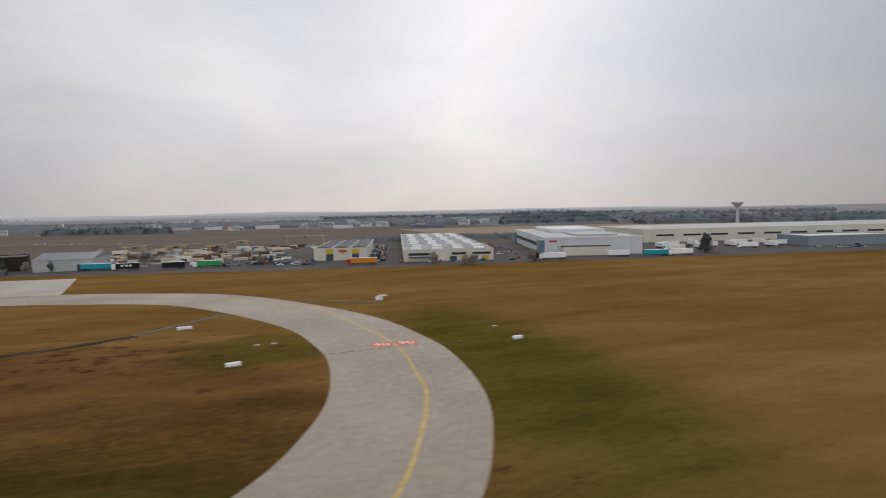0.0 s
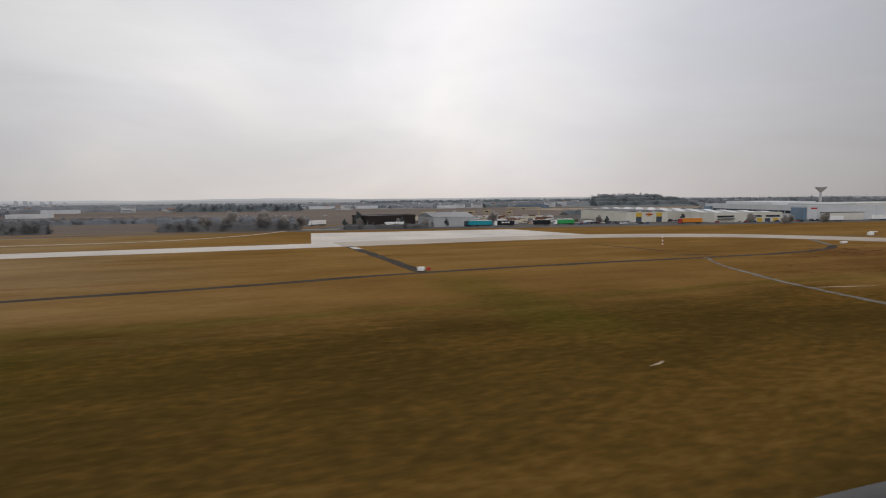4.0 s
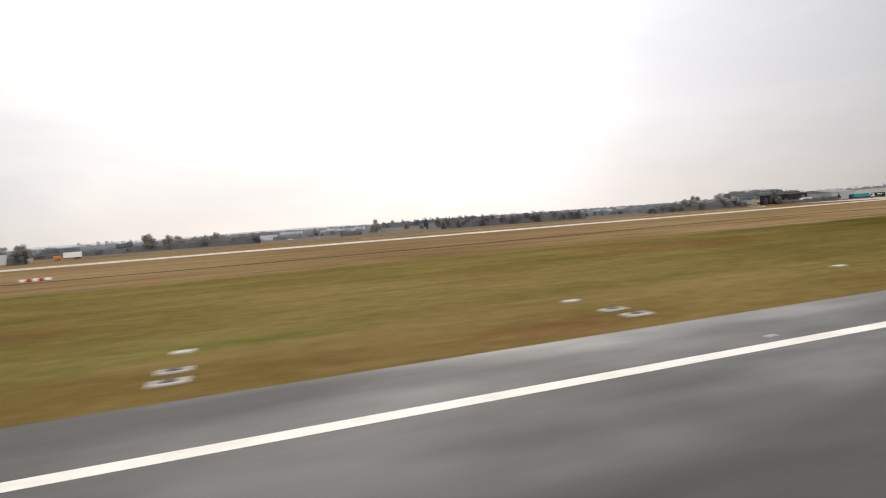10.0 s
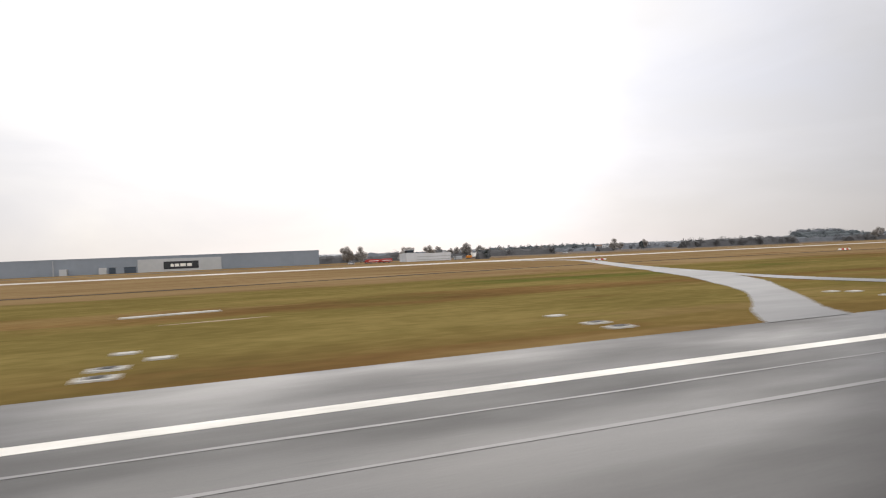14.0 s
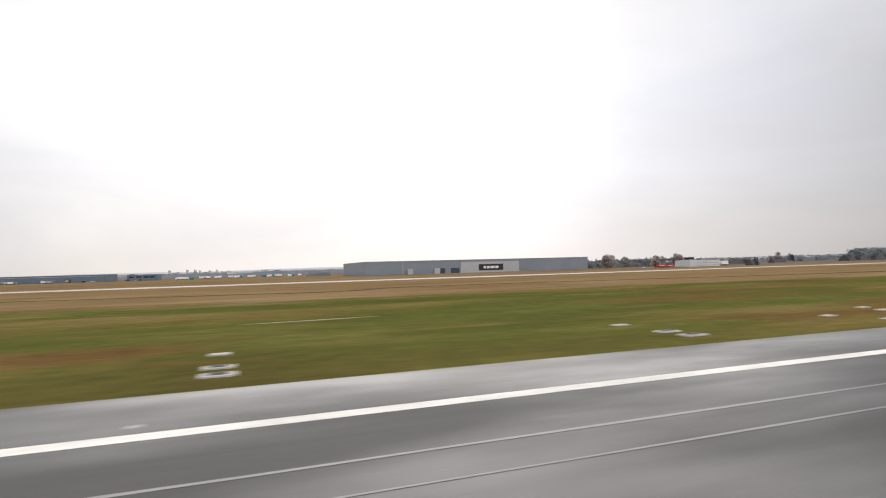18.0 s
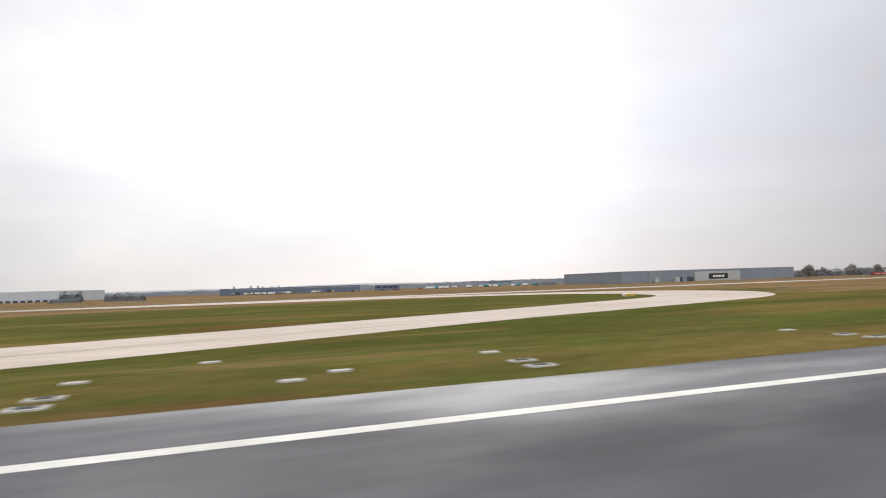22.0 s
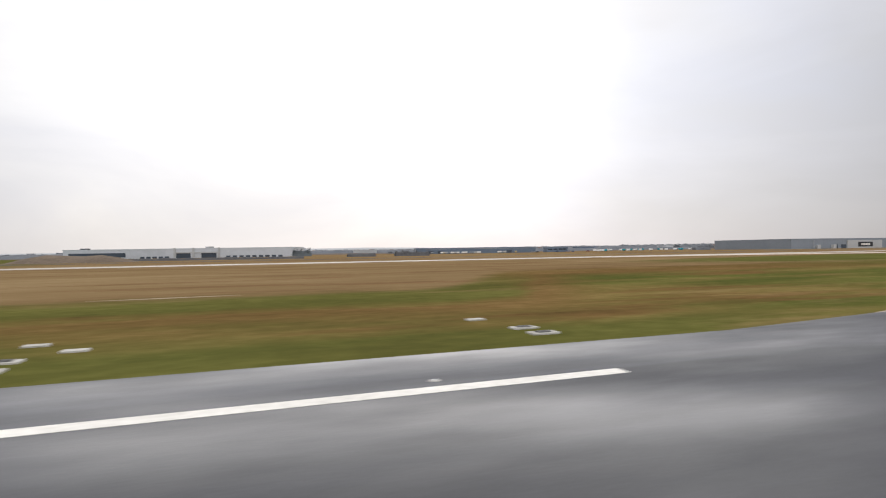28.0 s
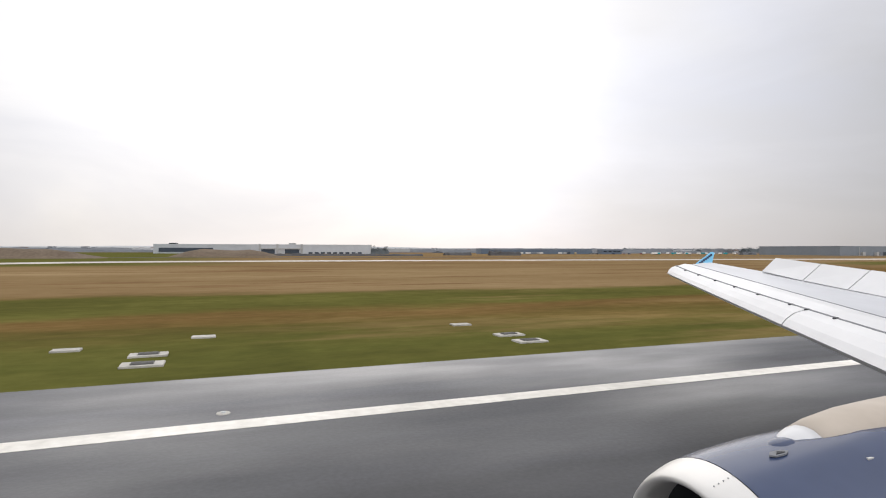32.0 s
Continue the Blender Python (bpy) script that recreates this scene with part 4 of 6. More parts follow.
for x0, x1, y, w in ((-814.3, -812.4, 15.1, 0.45), (-812.3, -810.4, 15.9, 0.3), (-811.8, -809.0, 17.0, 0.5), (-808.4, -806.3, 16.9, 0.7), (-806.2, -805.2, 16.2, 0.25), (-802.6, -800.9, 16.9, 0.7), (-803.8, -802.9, 17.6, 0.3), (-820, -817.6, 16.2, 0.5), (-838, -834, 16.4, 0.6), (-826, -823.5, 17.6, 0.5), (-851, -847, 13.2, 0.5), (-466.5, -461.5, 15.6, 0.7), (-463.5, -459.8, 14.9, 0.35), (-473.5, -471.2, 17.6, 0.3), (-470.6, -468.4, 14.2, 0.25)):
    stain("damp_hollow", [(x0 - 0.4, y, 0.2), (x0 + (x1 - x0) * 0.3, y + 0.06, w * 0.8), (x0 + (x1 - x0) * 0.7, y - 0.05, w * 0.7), (x1 + 0.4, y + 0.03, 0.2)], DAMP, 0.030, "dark damp hollow in the asphalt", "puddle")
ribbon("joint_seal", [(-832, 11.9, 0.03), (-824, 11.95, 0.10), (-815, 11.8, 0.11), (-809, 12.0, 0.14), (-801.5, 11.9, 0.12), (-793, 11.8, 0.04)], PUDDLE, 0.019, 0.003, label="dark sealed joint along the runway edge", category="joint", ragged=0.04)
for x0, x1, y, w in ((-560, -470, 7.85, 0.13), (-530, -489, 9.65, 0.10), (-700, -610, 8.3, 0.10), (-655, -590, 6.9, 0.08)):
    ribbon("surface_seam", [(x0, y, 0.04), (x0 * 0.6 + x1 * 0.4, y + 0.05, w), (x0 * 0.3 + x1 * 0.7, y - 0.04, w), (x1, y, 0.04)], SEAM, 0.017, 0.003, label="pale worn seam along the runway asphalt", category="seam", ragged=0.03)
for k, (x0, x1, y) in enumerate(((-360, -250, 3.6), (-340, -290, 2.6), (-560, -460, 2.4), (-690, -620, 2.9))):
    ribbon("tyre_mark", [(x0, y, 0.05), (x0 * 0.5 + x1 * 0.5, y + 0.2, 0.42), (x1, y + 0.1, 0.05)], RUBBER_MARK, 0.0165, 0.003, label="dark rubber tyre mark on the asphalt", category="tyre mark", ragged=0.05)
# damp streaks where the service road drains onto the runway
rg = random.Random(31)
for i in range(26):
    x, y, l = rg.uniform(-478, -456), rg.choice((rg.uniform(8.3, 10.4), rg.uniform(11.7, 16.5), rg.uniform(13.5, 17.0))), rg.uniform(1.2, 4.5)
    w = rg.uniform(0.12, 0.45)
    stain("damp_streak", [(x - 0.6, y, 0.08), (x + l * 0.35, y + rg.uniform(-.1, .1), w), (x + l * 0.7, y + rg.uniform(-.1, .1), w * 0.7), (x + l + 0.6, y, 0.08)], SLICK if i % 3 else DAMP, 0.0305 + 0.0002 * i, "dark damp streak on the wet asphalt", "damp streak")
# broad damp slicks on the runway beside the service road
for k, (x0, x1, y, w) in enumerate(((-478.5, -470.0, 9.1, 1.1), (-476.5, -470.5, 12.4, 0.6), (-469.6, -463.4, 16.9, 0.8), (-478, -472.5, 14.4, 0.5))):
    stain("damp_slick", [(x0, y, 0.3), (x0 * 0.65 + x1 * 0.35, y + 0.1, w), (x0 * 0.3 + x1 * 0.7, y - 0.1, w * 0.8), (x1, y, 0.3)], SLICK, 0.0295 - 0.0002 * k, "broad dark damp slick on the asphalt", "damp slick")
# tracks in the fields
TRACK = material("pale_field_track", (0.30, 0.27, 0.23), (0.42, 0.39, 0.34), 0.95, grain=1.0, blotch=0.1)
ribbon("field_track", [(-260, 470), (-160, 440), (-120, 416), (-77, 391), (-20, 372)], TRACK, 0.03, label="thin pale track across the ploughed field", category="track", width=1.6)

ribbon("yard_loop", [(-113, 219), (-121, 221.5), (-128, 226), (-129.5, 236), (-131, 252), (-122, 262)], TRACK, 0.034, 0.02, label="pale gravel loop of the yard entrance", category="lane", width=2.2)
ribbon("verge_lane", [(-330, 176), (-250, 176), (-200, 175), (-171, 177), (-148, 192), (-133, 214)], TRACK, 0.034, 0.02, label="thin pale lane beside the perimeter road", category="lane", width=1.5)
SAND = material("bare_sandy_ground", (0.22, 0.165, 0.105), (0.34, 0.27, 0.18), 1.0, grain=2.0, blotch=0.4, bump=0.2)
for pts, w in ((((-710, 21.2), (-707.5, 21.5), (-705, 21.7)), 0.4), (((-82, 51.1), (-78, 50.2), (-73.6, 49.1)), 0.5), (((-121.5, 30.8), (-119.9, 31.6)), 0.25), (((-512, 30), (-507, 30.6)), 0.5), (((-640, 33), (-632, 33.6)), 0.6), (((-895, 40), (-886, 40.6)), 0.7)):
    ribbon("bare_patch", [(pts[0][0], pts[0][1], 0.06)] + [(x, y, w) for x, y in pts[1:-1]] + [((pts[0][0] + pts[-1][0]) / 2 + 0.4, (pts[0][1] + pts[-1][1]) / 2, w), (pts[-1][0], pts[-1][1], 0.06)] if len(pts) < 3 else [(pts[0][0], pts[0][1], 0.06), (pts[1][0], pts[1][1], w), (pts[2][0], pts[2][1], 0.06)], SAND, 0.014, 0.014, label="bare sandy patch in the grass", category="bare ground", ragged=0.05)
ribbon("dirt_track", [(-70, 89.4, 0.3), (-66, 88.6, 1.3), (-60.5, 87.8, 0.3)], SOIL, 0.02, 0.02, label="dark trodden head of the gravel path", category="track", ragged=0.1)
ribbon("drain_furrow", [(-69.2, 119, 0.3), (-67.4, 110, 1.0), (-65.2, 99, 0.8), (-64.4, 94.5, 0.2)], SOIL, 0.017, 0.017, label="short dark furrow in the brown grass", category="furrow", ragged=0.2)
# culvert slab at the ditch's head
ribbon("culvert_slab", [(-122.6, 128), (-123.0, 134)], PAD_CONC, 0.05, 0.05, label="pale concrete culvert slab over the ditch", category="slab", width=1.7)

# ---- land beyond the airfield ----
ribbon("perimeter_road", [(-1300, 205), (-700, 200), (-420, 205), (-240, 212), (-160, 214), (-83, 206), (0, 187), (70, 177), (142, 168), (260, 150), (420, 120)], ROAD, 0.03, label="grey perimeter road behind the airfield", category="road", width=7.0)
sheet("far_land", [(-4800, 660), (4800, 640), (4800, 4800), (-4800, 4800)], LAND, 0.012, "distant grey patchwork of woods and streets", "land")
sheet("outer_fields", [(30, 316), (420, 262), (2600, 250), (2600, 660), (30, 660)], FIELD, 0.008, "brown ploughed fields beyond the trading estate", "field")
sheet("outer_fields", [(-2600, 420), (-1100, 450), (-905, 475), (-905, 762), (-2600, 762)], FIELD, 0.008, "brown ploughed fields beyond the warehouses", "field")
sheet("far_field", [(-900, 470), (-430, 320), (-180, 296), (-60, 306), (0, 318), (60, 312), (112, 305), (112, 540), (60, 640), (-80, 690), (-420, 760), (-900, 760)], FIELD, 0.02, "dark ploughed field beyond the yards", "field")
sheet("pale_field", [(-420, 226), (-240, 226), (-162, 224), (-132, 222), (-96, 281), (-62, 305), (-180, 296), (-420, 318)], FIELD, 0.02, "dark ploughed field behind hedges", "field")
sheet("hill_field", [(113, 430), (180, 345), (420, 300), (560, 430), (300, 520), (113, 540)], FIELD_PALE, 0.03, "pale stubble field below the wooded hill", "field")
sheet("yard", [(-130, 215), (-83, 209.5), (0, 190.5), (70, 180.5), (142, 171.5), (270, 151), (330, 260), (170, 300), (110, 304), (60, 311), (0, 316), (-60, 304), (-95, 280)], ROAD, 0.015, "grey asphalt of the trading estate yards", "yard")


def ridge(name, x0, x1, y, depth, height, mat, label, seed, step=25.0, kind="structure", category="hill", taper=4.5):
    """A low bank or hill with an uneven crest."""
    n = max(3, int((x1 - x0) / step))
    bm = bmesh.new()
    rings = []
    for i in range(n + 1):
        x = x0 + (x1 - x0) * i / n
        fade = min(1.0, taper * i / n, taper * (n - i) / n)
        h = height * fade * (0.72 + 0.42 * noise.noise((x / (step * 6), seed, 0)) + 0.16 * noise.noise((x / (step * 1.5), seed, 3)))
        rings.append([bm.verts.new((x, y + depth * k, max(0.0, h * s) - 0.05)) for k, s in ((-0.5, 0), (-0.28, 0.55), (-0.08, 0.95), (0.08, 1.0), (0.3, 0.6), (0.5, 0))])
    for a, b in zip(rings, rings[1:]):
        for k in range(5):
            bm.faces.new((a[k], b[k], b[k + 1], a[k + 1]))
    return tagged(new(name, link_mesh(name, bm, mat, True)), label, category, kind=kind)


# the two backdrop ridges glow evenly in place of haze
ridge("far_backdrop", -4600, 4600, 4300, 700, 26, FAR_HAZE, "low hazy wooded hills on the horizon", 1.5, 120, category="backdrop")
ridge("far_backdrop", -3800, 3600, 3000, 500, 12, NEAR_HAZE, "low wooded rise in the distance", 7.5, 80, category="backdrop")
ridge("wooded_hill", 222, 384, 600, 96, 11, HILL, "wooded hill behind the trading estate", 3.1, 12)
ridge("earth_bank", -1240, -972, 196, 18, 4.0, BERM, "long bare earth bank beside the taxiway", 5.2, 5, category="earth bank", taper=22)
ridge("earth_bank", -958, -919, 232, 20, 3.1, BERM, "rounded earth heap in front of the white warehouse", 9.2, 5, category="earth bank")


# ---- buildings ----
def warehouse(label, at, turn, length, depth, height, clad, roof, panel=5.0, doors=(), door_h=1.9, windows=(), lights=0, parapet=0.25, group="", name="warehouse"):
    """A shed with its front along local x from 0 to length: wall panels, parapet, roof, dock doors, window bands and roof lights."""
    b = thing(name, at, turn, label, "warehouse", group)
    part("wall", box(0, length, 0, depth, 0, height - 0.02), clad, b)
    bm = bmesh.new()
    for a, c in (((-0.12, -0.12), (length + 0.12, 0.14)), ((-0.12, depth - 0.14), (length + 0.12, depth + 0.12)), ((-0.12, 0.14), (0.14, depth - 0.14)), ((length - 0.14, 0.14), (length + 0.12, depth - 0.14))):
        box(a[0], c[0], a[1], c[1], height - 0.35, height + parapet, 0, bm)
    part("parapet", bm, clad, b)
    bm = box(0.1, length - 0.1, 0.1, depth - 0.1, height - 0.05, height + 0.02)
    rf = part("roof", bm, roof, b)
    n = max(1, round(length / panel))
    w = length / n
    me = link_mesh("wall_panel", box(0.03, w - 0.03, -0.06, 0.0, 0.12, height - 0.37, 0.015), clad)
    for i in range(n):
        ob = new("wall_panel", me)
        ob.parent, ob.location = b, (i * w, -0.002, 0)
    m = max(1, round(depth / panel))
    wd = depth / m
    me = link_mesh("wall_panel", box(-0.06, 0.0, 0.03, wd - 0.03, 0.12, height - 0.37, 0.015), clad)
    for i in range(m):
        for x, s in ((-0.002, 1), (length + 0.062, 1)):
            ob = new("wall_panel", me)
            ob.parent, ob.location = b, (x, i * wd, 0)
    for x, dw in doors:
        d = part("door", box(x, x + dw, -0.16, -0.07, 0, door_h), DOOR_DARK, b, "dark roller door")
        part("door_frame", box(x - 0.12, x + dw + 0.12, -0.14, -0.075, door_h, door_h + 0.14), DARK_METAL, d)
        for k in range(1, 4):
            part("slat", box(x + 0.03, x + dw - 0.03, -0.18, -0.165, door_h * k / 4 - 0.02, door_h * k / 4 + 0.02), DARK_METAL, d)
    for x, ww, z, hh in windows:
        wd_ = part("window", box(x, x + ww, -0.13, -0.07, z, z + hh), WINDOW, b)
        part("window_frame", box(x - 0.08, x + ww + 0.08, -0.15, -0.075, z - 0.1, z - 0.003), DARK_METAL, wd_)
    if lights:
        k = max(1, round(length / 7.0))
        j = max(1, round(depth / lights))
        me = link_mesh("roof_light", box(-1.6, 1.6, -1.1, 1.1, 0, 0.3, 0.08), PALE_ROOF)
        for i in range(k):
            for q in range(j):
                ob = new("roof_light", me)
                ob.parent, ob.location = rf, ((i + 0.5) * length / k, (q + 0.5) * depth / j, height + 0.02)
    return b


# long slate warehouse with the pale entrance bay and sign
slate = warehouse("long slate-blue clad warehouse with a pale entrance bay", (-584.7, 243.5, 0), -1.8, 110.2, 58, 5.75, SLATE_CLAD, GREY_ROOF, 5.0, doors=((34, 2.2), (39, 4)), door_h=2.2)
part("entrance_bay", box(43.6, 72.8, -0.55, -0.07, 0.0, 4.85, 0.05), PALE_CLAD, slate, "pale grey entrance bay")
sg = part("sign_board", box(52.4, 64.6, -0.68, -0.56, 0.9, 3.75, 0.03), DARK_METAL, slate, "dark sign board with a pale emblem")
for x, w in ((54.8, 1.1), (56.3, 1.5), (58.2, 1.9), (60.5, 1.7)):
    part("emblem_bar", box(x, x + w, -0.74, -0.685, 1.75, 2.85), WHITE_PAINT, sg, "pale plain bar")
for x in (18.5, 31.0):
    part("stair_tower", box(x, x + 2.4, -1.6, -0.07, 0, 2.4, 0.04), PALE_CLAD, slate, "small pale loading lobby")
part("mast", tube((16.5, -0.8, 0), (16.5, -0.8, 5.6), 0.16, 0.10), PALE_CLAD, slate)

blue = warehouse("long low dark blue warehouse with a pale stripe", (-776, 354, 0), -11.8, 79.2, 15, 3.55, BLUE_CLAD, GREY_ROOF, 4.4, doors=((8, 3), (14, 3), (60, 3)), door_h=1.5)
part("stripe", box(6, 79.0, -0.1, -0.063, 2.95, 3.12), PALE_CLAD, blue, "pale stripe along the eaves")
warehouse("small dark blue box-shaped office building", (-689, 339.3, 0), -11.8, 14.5, 8, 3.0, BLUE_CLAD, GREY_ROOF, 3.6, windows=((1, 2.6, 1.6, 0.7), (4.6, 2.6, 1.6, 0.7), (8.2, 2.6, 1.6, 0.7), (11.2, 2.4, 1.6, 0.7)))
white = warehouse("long white warehouse with dark loading bays", (-977, 381.5, 0), -15.0, 127.5, 46, 5.4, HAZED_WHITE, GREY_ROOF, 5.1, doors=((62, 8), (76, 8.5)), door_h=2.6)
for x in [42 + i * 3.4 for i in range(5)] + [90 + i * 3.7 for i in range(9)]:
    part("loading_dock", box(x, x + 2.4, -0.2, -0.07, 0, 1.1), DOOR_DARK, white, "low dark loading dock")
for x in (60.6, 71.0, 85.3):
    part("portal_post", box(x, x + 1.2, -0.5, -0.07, 0, 5.9, 0.04), PALE_CLAD, white, "pale blue-grey portal post")
part("portal_beam", box(60.6, 86.5, -0.52, -0.07, 2.75, 3.5, 0.04), PALE_CLAD, white, "pale portal beam")
part("dark_base", box(3, 34, -0.2, -0.07, 0.9, 3.4), DOOR_DARK, white, "dark glazed front")
part("roof_box", box(8, 12, 2, 6, 5.42, 6.3, 0.05), DARK_METAL, white)
part("roof_box", box(78, 82, 1, 4, 5.42, 6.5, 0.05), PALE_CLAD, white)


# ---- airfield furniture ----
def pad(at, size=(0.98, 0.62), grate=True, label="pale concrete light pad with a dark centre in the grass"):
    p = thing("concrete_pad", at, 0, label, "concrete pad", "pads beside the runway")
    w, d = size
    part("slab", box(-w / 2, w / 2, -d / 2, d / 2, -0.02, 0.05, 0.012), PAD_CONC, p)
    if grate:
        g = part("grate", box(-w * 0.27, w * 0.27, -d * 0.27, d * 0.27, 0.052, 0.075, 0.008), GRATE, p, "dark weathered grate")
        for k in (-0.15, 0, 0.15):
            part("bar", box(-w * 0.25, w * 0.25, k * d - 0.02, k * d + 0.02, 0.076, 0.09), GRATE, g)
    return p


near_pad, far_pad = pad((-192, 16.98, 0)), pad((-192, 18.37, 0), (0.95, 0.56))
small_pad = pad((-192, 21.3, 0), (0.72, 0.46), False, "small pale concrete pad in the grass")
STATIONS = [-192.0 - 16 * i for i in range(1, 37)] + [-877.0, -892.4, -906.2, -917.3, -932.8, -943.6, -958.5, -974.0]
NUDGE = {-208.0: -0.5, -240.0: 0.95, -256.0: 0.4, -272.0: 1.0, -368.0: 0.8, -480.0: 1.0, -592.0: -1.1, -640.0: -0.8, -672.0: -1.8, -704.0: 0.6, -768.0: 1.4}
for x in STATIONS:
    x += NUDGE.get(x, 0.0)
    if -482 < x < -458:
        x -= 0.5
    if abs(x + 464.5) > 1:
        copy_thing(near_pad, pose(x, 16.98, 0))
        copy_thing(far_pad, pose(x, 18.37, 0))
    copy_thing(small_pad, pose({-943.6: -942.3, -932.8: -933.3, -906.2: -906.6, -877.0: -877.6}.get(x, x), 21.3, 0))
for x, y in ((-243.1, 19.5), (-403.7, 19.1), (-457.6, 19.7), (-478.8, 20.6), (-510.8, 19.6), (-608.7, 19.8), (-613.6, 19.2), (-613, 16.8), (-667, 18.6), (-760, 18.1), (-758.3, 19.4), (-762.7, 24.5), (-794.5, 17.8), (-790, 18.8), (-827.8, 28.9), (-841.8, 24.9), (-839.5, 25.9), (-804.9, 35.3), (-899.2, 18.1), (-891, 19.7), (-945.8, 19.9)):
    copy_thing(small_pad, pose(x, y, 0))
ribbon("concrete_strip", [(-514.4, 35.4), (-509.4, 36.3)], PAD_CONC, 0.06, 0.06, label="narrow pale concrete strip in the grass", category="slab", width=0.7)


def runway_light(x, y):
    r = thing("runway_light", (x, y, 0.012), 0, "low pale runway edge light on the asphalt", "light", "runway edge lights")
    part("base", tube((0, 0, 0), (0, 0, 0.014), 0.12, 0.11, 14), PAD_CONC, r)
    part("lens", tube((0, 0, 0.0145), (0, 0, 0.035), 0.045, 0.035, 10), PALE_ROOF, r)
    return r


first_light = runway_light(-190, 11.9)
for i in range(1, 19):
    copy_thing(first_light, pose(-190 - 32.3 * i, 11.9, 0.012))
for x in (-882.6, -911.7, -941.8, -971.5):
    copy_thing(first_light, pose(x, 11.85, 0.012))


def sign(at, turn, width, label):
    s = thing("taxiway_sign", at, turn, label, "sign", "airfield signs")
    part("base", box(-width / 2, width / 2, -0.2, 0.2, -0.02, 0.04), PAD_CONC, s)
    part("board", box(-width / 2, width / 2, -0.28, 0.28, 0.10, 0.48, 0.03), WHITE_TARP, s, "white board")
    for x in (-width * 0.35, width * 0.35):
        part("post", tube((x, 0, 0.03), (x, 0, 0.12), 0.05), DARK_METAL, s)
    return s


sign((-8.2, 69.9, 0), 12, 1.7, "low white airfield sign board in the brown grass")
sign((-16.7, 95.4, 0), 8, 2.1, "low white airfield sign board beside the drain")
sign((27.9, 71.0, 0), 10, 1.35, "low white airfield sign board in the green grass")
for x, y in ((-5.8, 80.4), (-3.6, 80.6), (28.3, 80.4)):
    copy_thing(small_pad, pose(x, y, 0))
# white box and pipe at the drain slab
b = thing("drain_box", (16.6, 112.5, 0), -30, "white painted drain head box at the slab's end", "box")
part("body", box(-0.7, 0.7, -0.4, 0.4, 0, 0.8, 0.04), WHITE_TARP, b)
part("lid", box(-0.2, 1.6, -0.3, 0.3, 0.83, 1.05, 0.03), WHITE_TARP, b)
b = thing("marker_box", (-120.9, 85.3, 0), 0, "small white and red marker box at the ditch", "box")
part("body", box(-0.5, 0.5, -0.3, 0.3, 0, 0.6, 0.03), WHITE_TARP, b)
part("panel", box(1.0, 1.5, -0.2, 0.2, 0, 0.5, 0.02), RED_BODY, b, "red painted end panel")
b = thing("marker_post", (-59.1, 105.2, 0), 0, "red and white banded marker post in the grass", "post")
for k in range(6):
    part("band", tube((0, 0, 0.4 * k), (0, 0, 0.4 * k + 0.398), 0.09, 0.09, 10), WHITE_TARP if k % 2 else RED_BODY, b)
for x, y in ((-389.2, 83.7), (-438.2, 99.6)):
    b = thing("barrier", (x, y, 0), 0, "white and red barrier blocks in the grass", "barrier")
    for k in range(5):
        part("block", box(-1.6 + k * 0.66, -0.98 + k * 0.66, -0.2, 0.2, 0, 0.32, 0.04), WHITE_TARP if k % 2 == 0 else RED_BODY, b)
# a yellow-edged direction sign inside the exit loop
s = sign((-706.6, 73.5, 0), 5, 2.0, "low yellow airfield direction sign in the grass loop")
part("panel", box(-0.95, 0.95, -0.32, -0.283, 0.14, 0.44), YELLOW_STEEL, s, "yellow panel")


# ---- trees and hedges ----
def leaf_cloud(centres, radii, count, size, seed):
    """Small loose flakes filling round volumes, thinner towards the rim."""
    rg = np.random.default_rng(seed)
    verts, faces = [], []
    centres, radii = np.asarray(centres, float), np.asarray(radii, float)
    pick = rg.integers(0, len(centres), count)
    d = rg.normal(size=(count, 3))
    d /= np.linalg.norm(d, axis=1)[:, None]
    r = rg.random(count) ** 0.55
    pos = centres[pick] + d * r[:, None] * radii[pick]
    a = rg.normal(size=(count, 3))
    a /= np.linalg.norm(a, axis=1)[:, None]
    c = np.cross(a, rg.normal(size=(count, 3)))
    c /= np.linalg.norm(c, axis=1)[:, None]
    s = size * (0.5 + rg.random(count))[:, None]
    v = np.stack([pos - a * s, pos + c * s * 0.45, pos + a * s, pos - c * s * 0.45], 1).reshape(-1, 3)
    v[:, 2] = np.maximum(v[:, 2], 0.02)
    return v, np.arange(count * 4).reshape(-1, 4)


def flake_mesh(name, v, fcs, mat):
    me = bpy.data.meshes.new(name)
    me.from_pydata(v.tolist(), [], [list(f) for f in fcs])
    me.materials.append(mat)
    return me


def tree(seed, height, spread, mat, label, thin=1.0):
    """A tapered trunk with limbs and a ragged crown of many small flakes."""
    rg = random.Random(seed)
    t = thing("tree", (0, 0, 0), 0, label, "tree", "trees beyond the airfield")
    bm = bmesh.new()
    top = height * 0.6
    tube((0, 0, -0.1), (rg.uniform(-.1, .1), rg.uniform(-.1, .1), top * 0.5), height * 0.024, height * 0.017, 7, bm)
    tube((0, 0, top * 0.48), (rg.uniform(-.3, .3), rg.uniform(-.3, .3), top * 1.25), height * 0.017, height * 0.005, 6, bm)
    centres, radii = [], []
    for k in range(16):
        ang, lift = k * 2.4 + rg.uniform(-.4, .4), rg.uniform(0.1, 1.0)
        z0 = top * rg.uniform(0.3, 0.95)
        reach = spread * rg.uniform(.35, .8)
        tip = (math.cos(ang) * reach, math.sin(ang) * reach, z0 + height * 0.25 * lift)
        tube((0, 0, z0), tip, height * 0.009, height * 0.003, 5, bm)
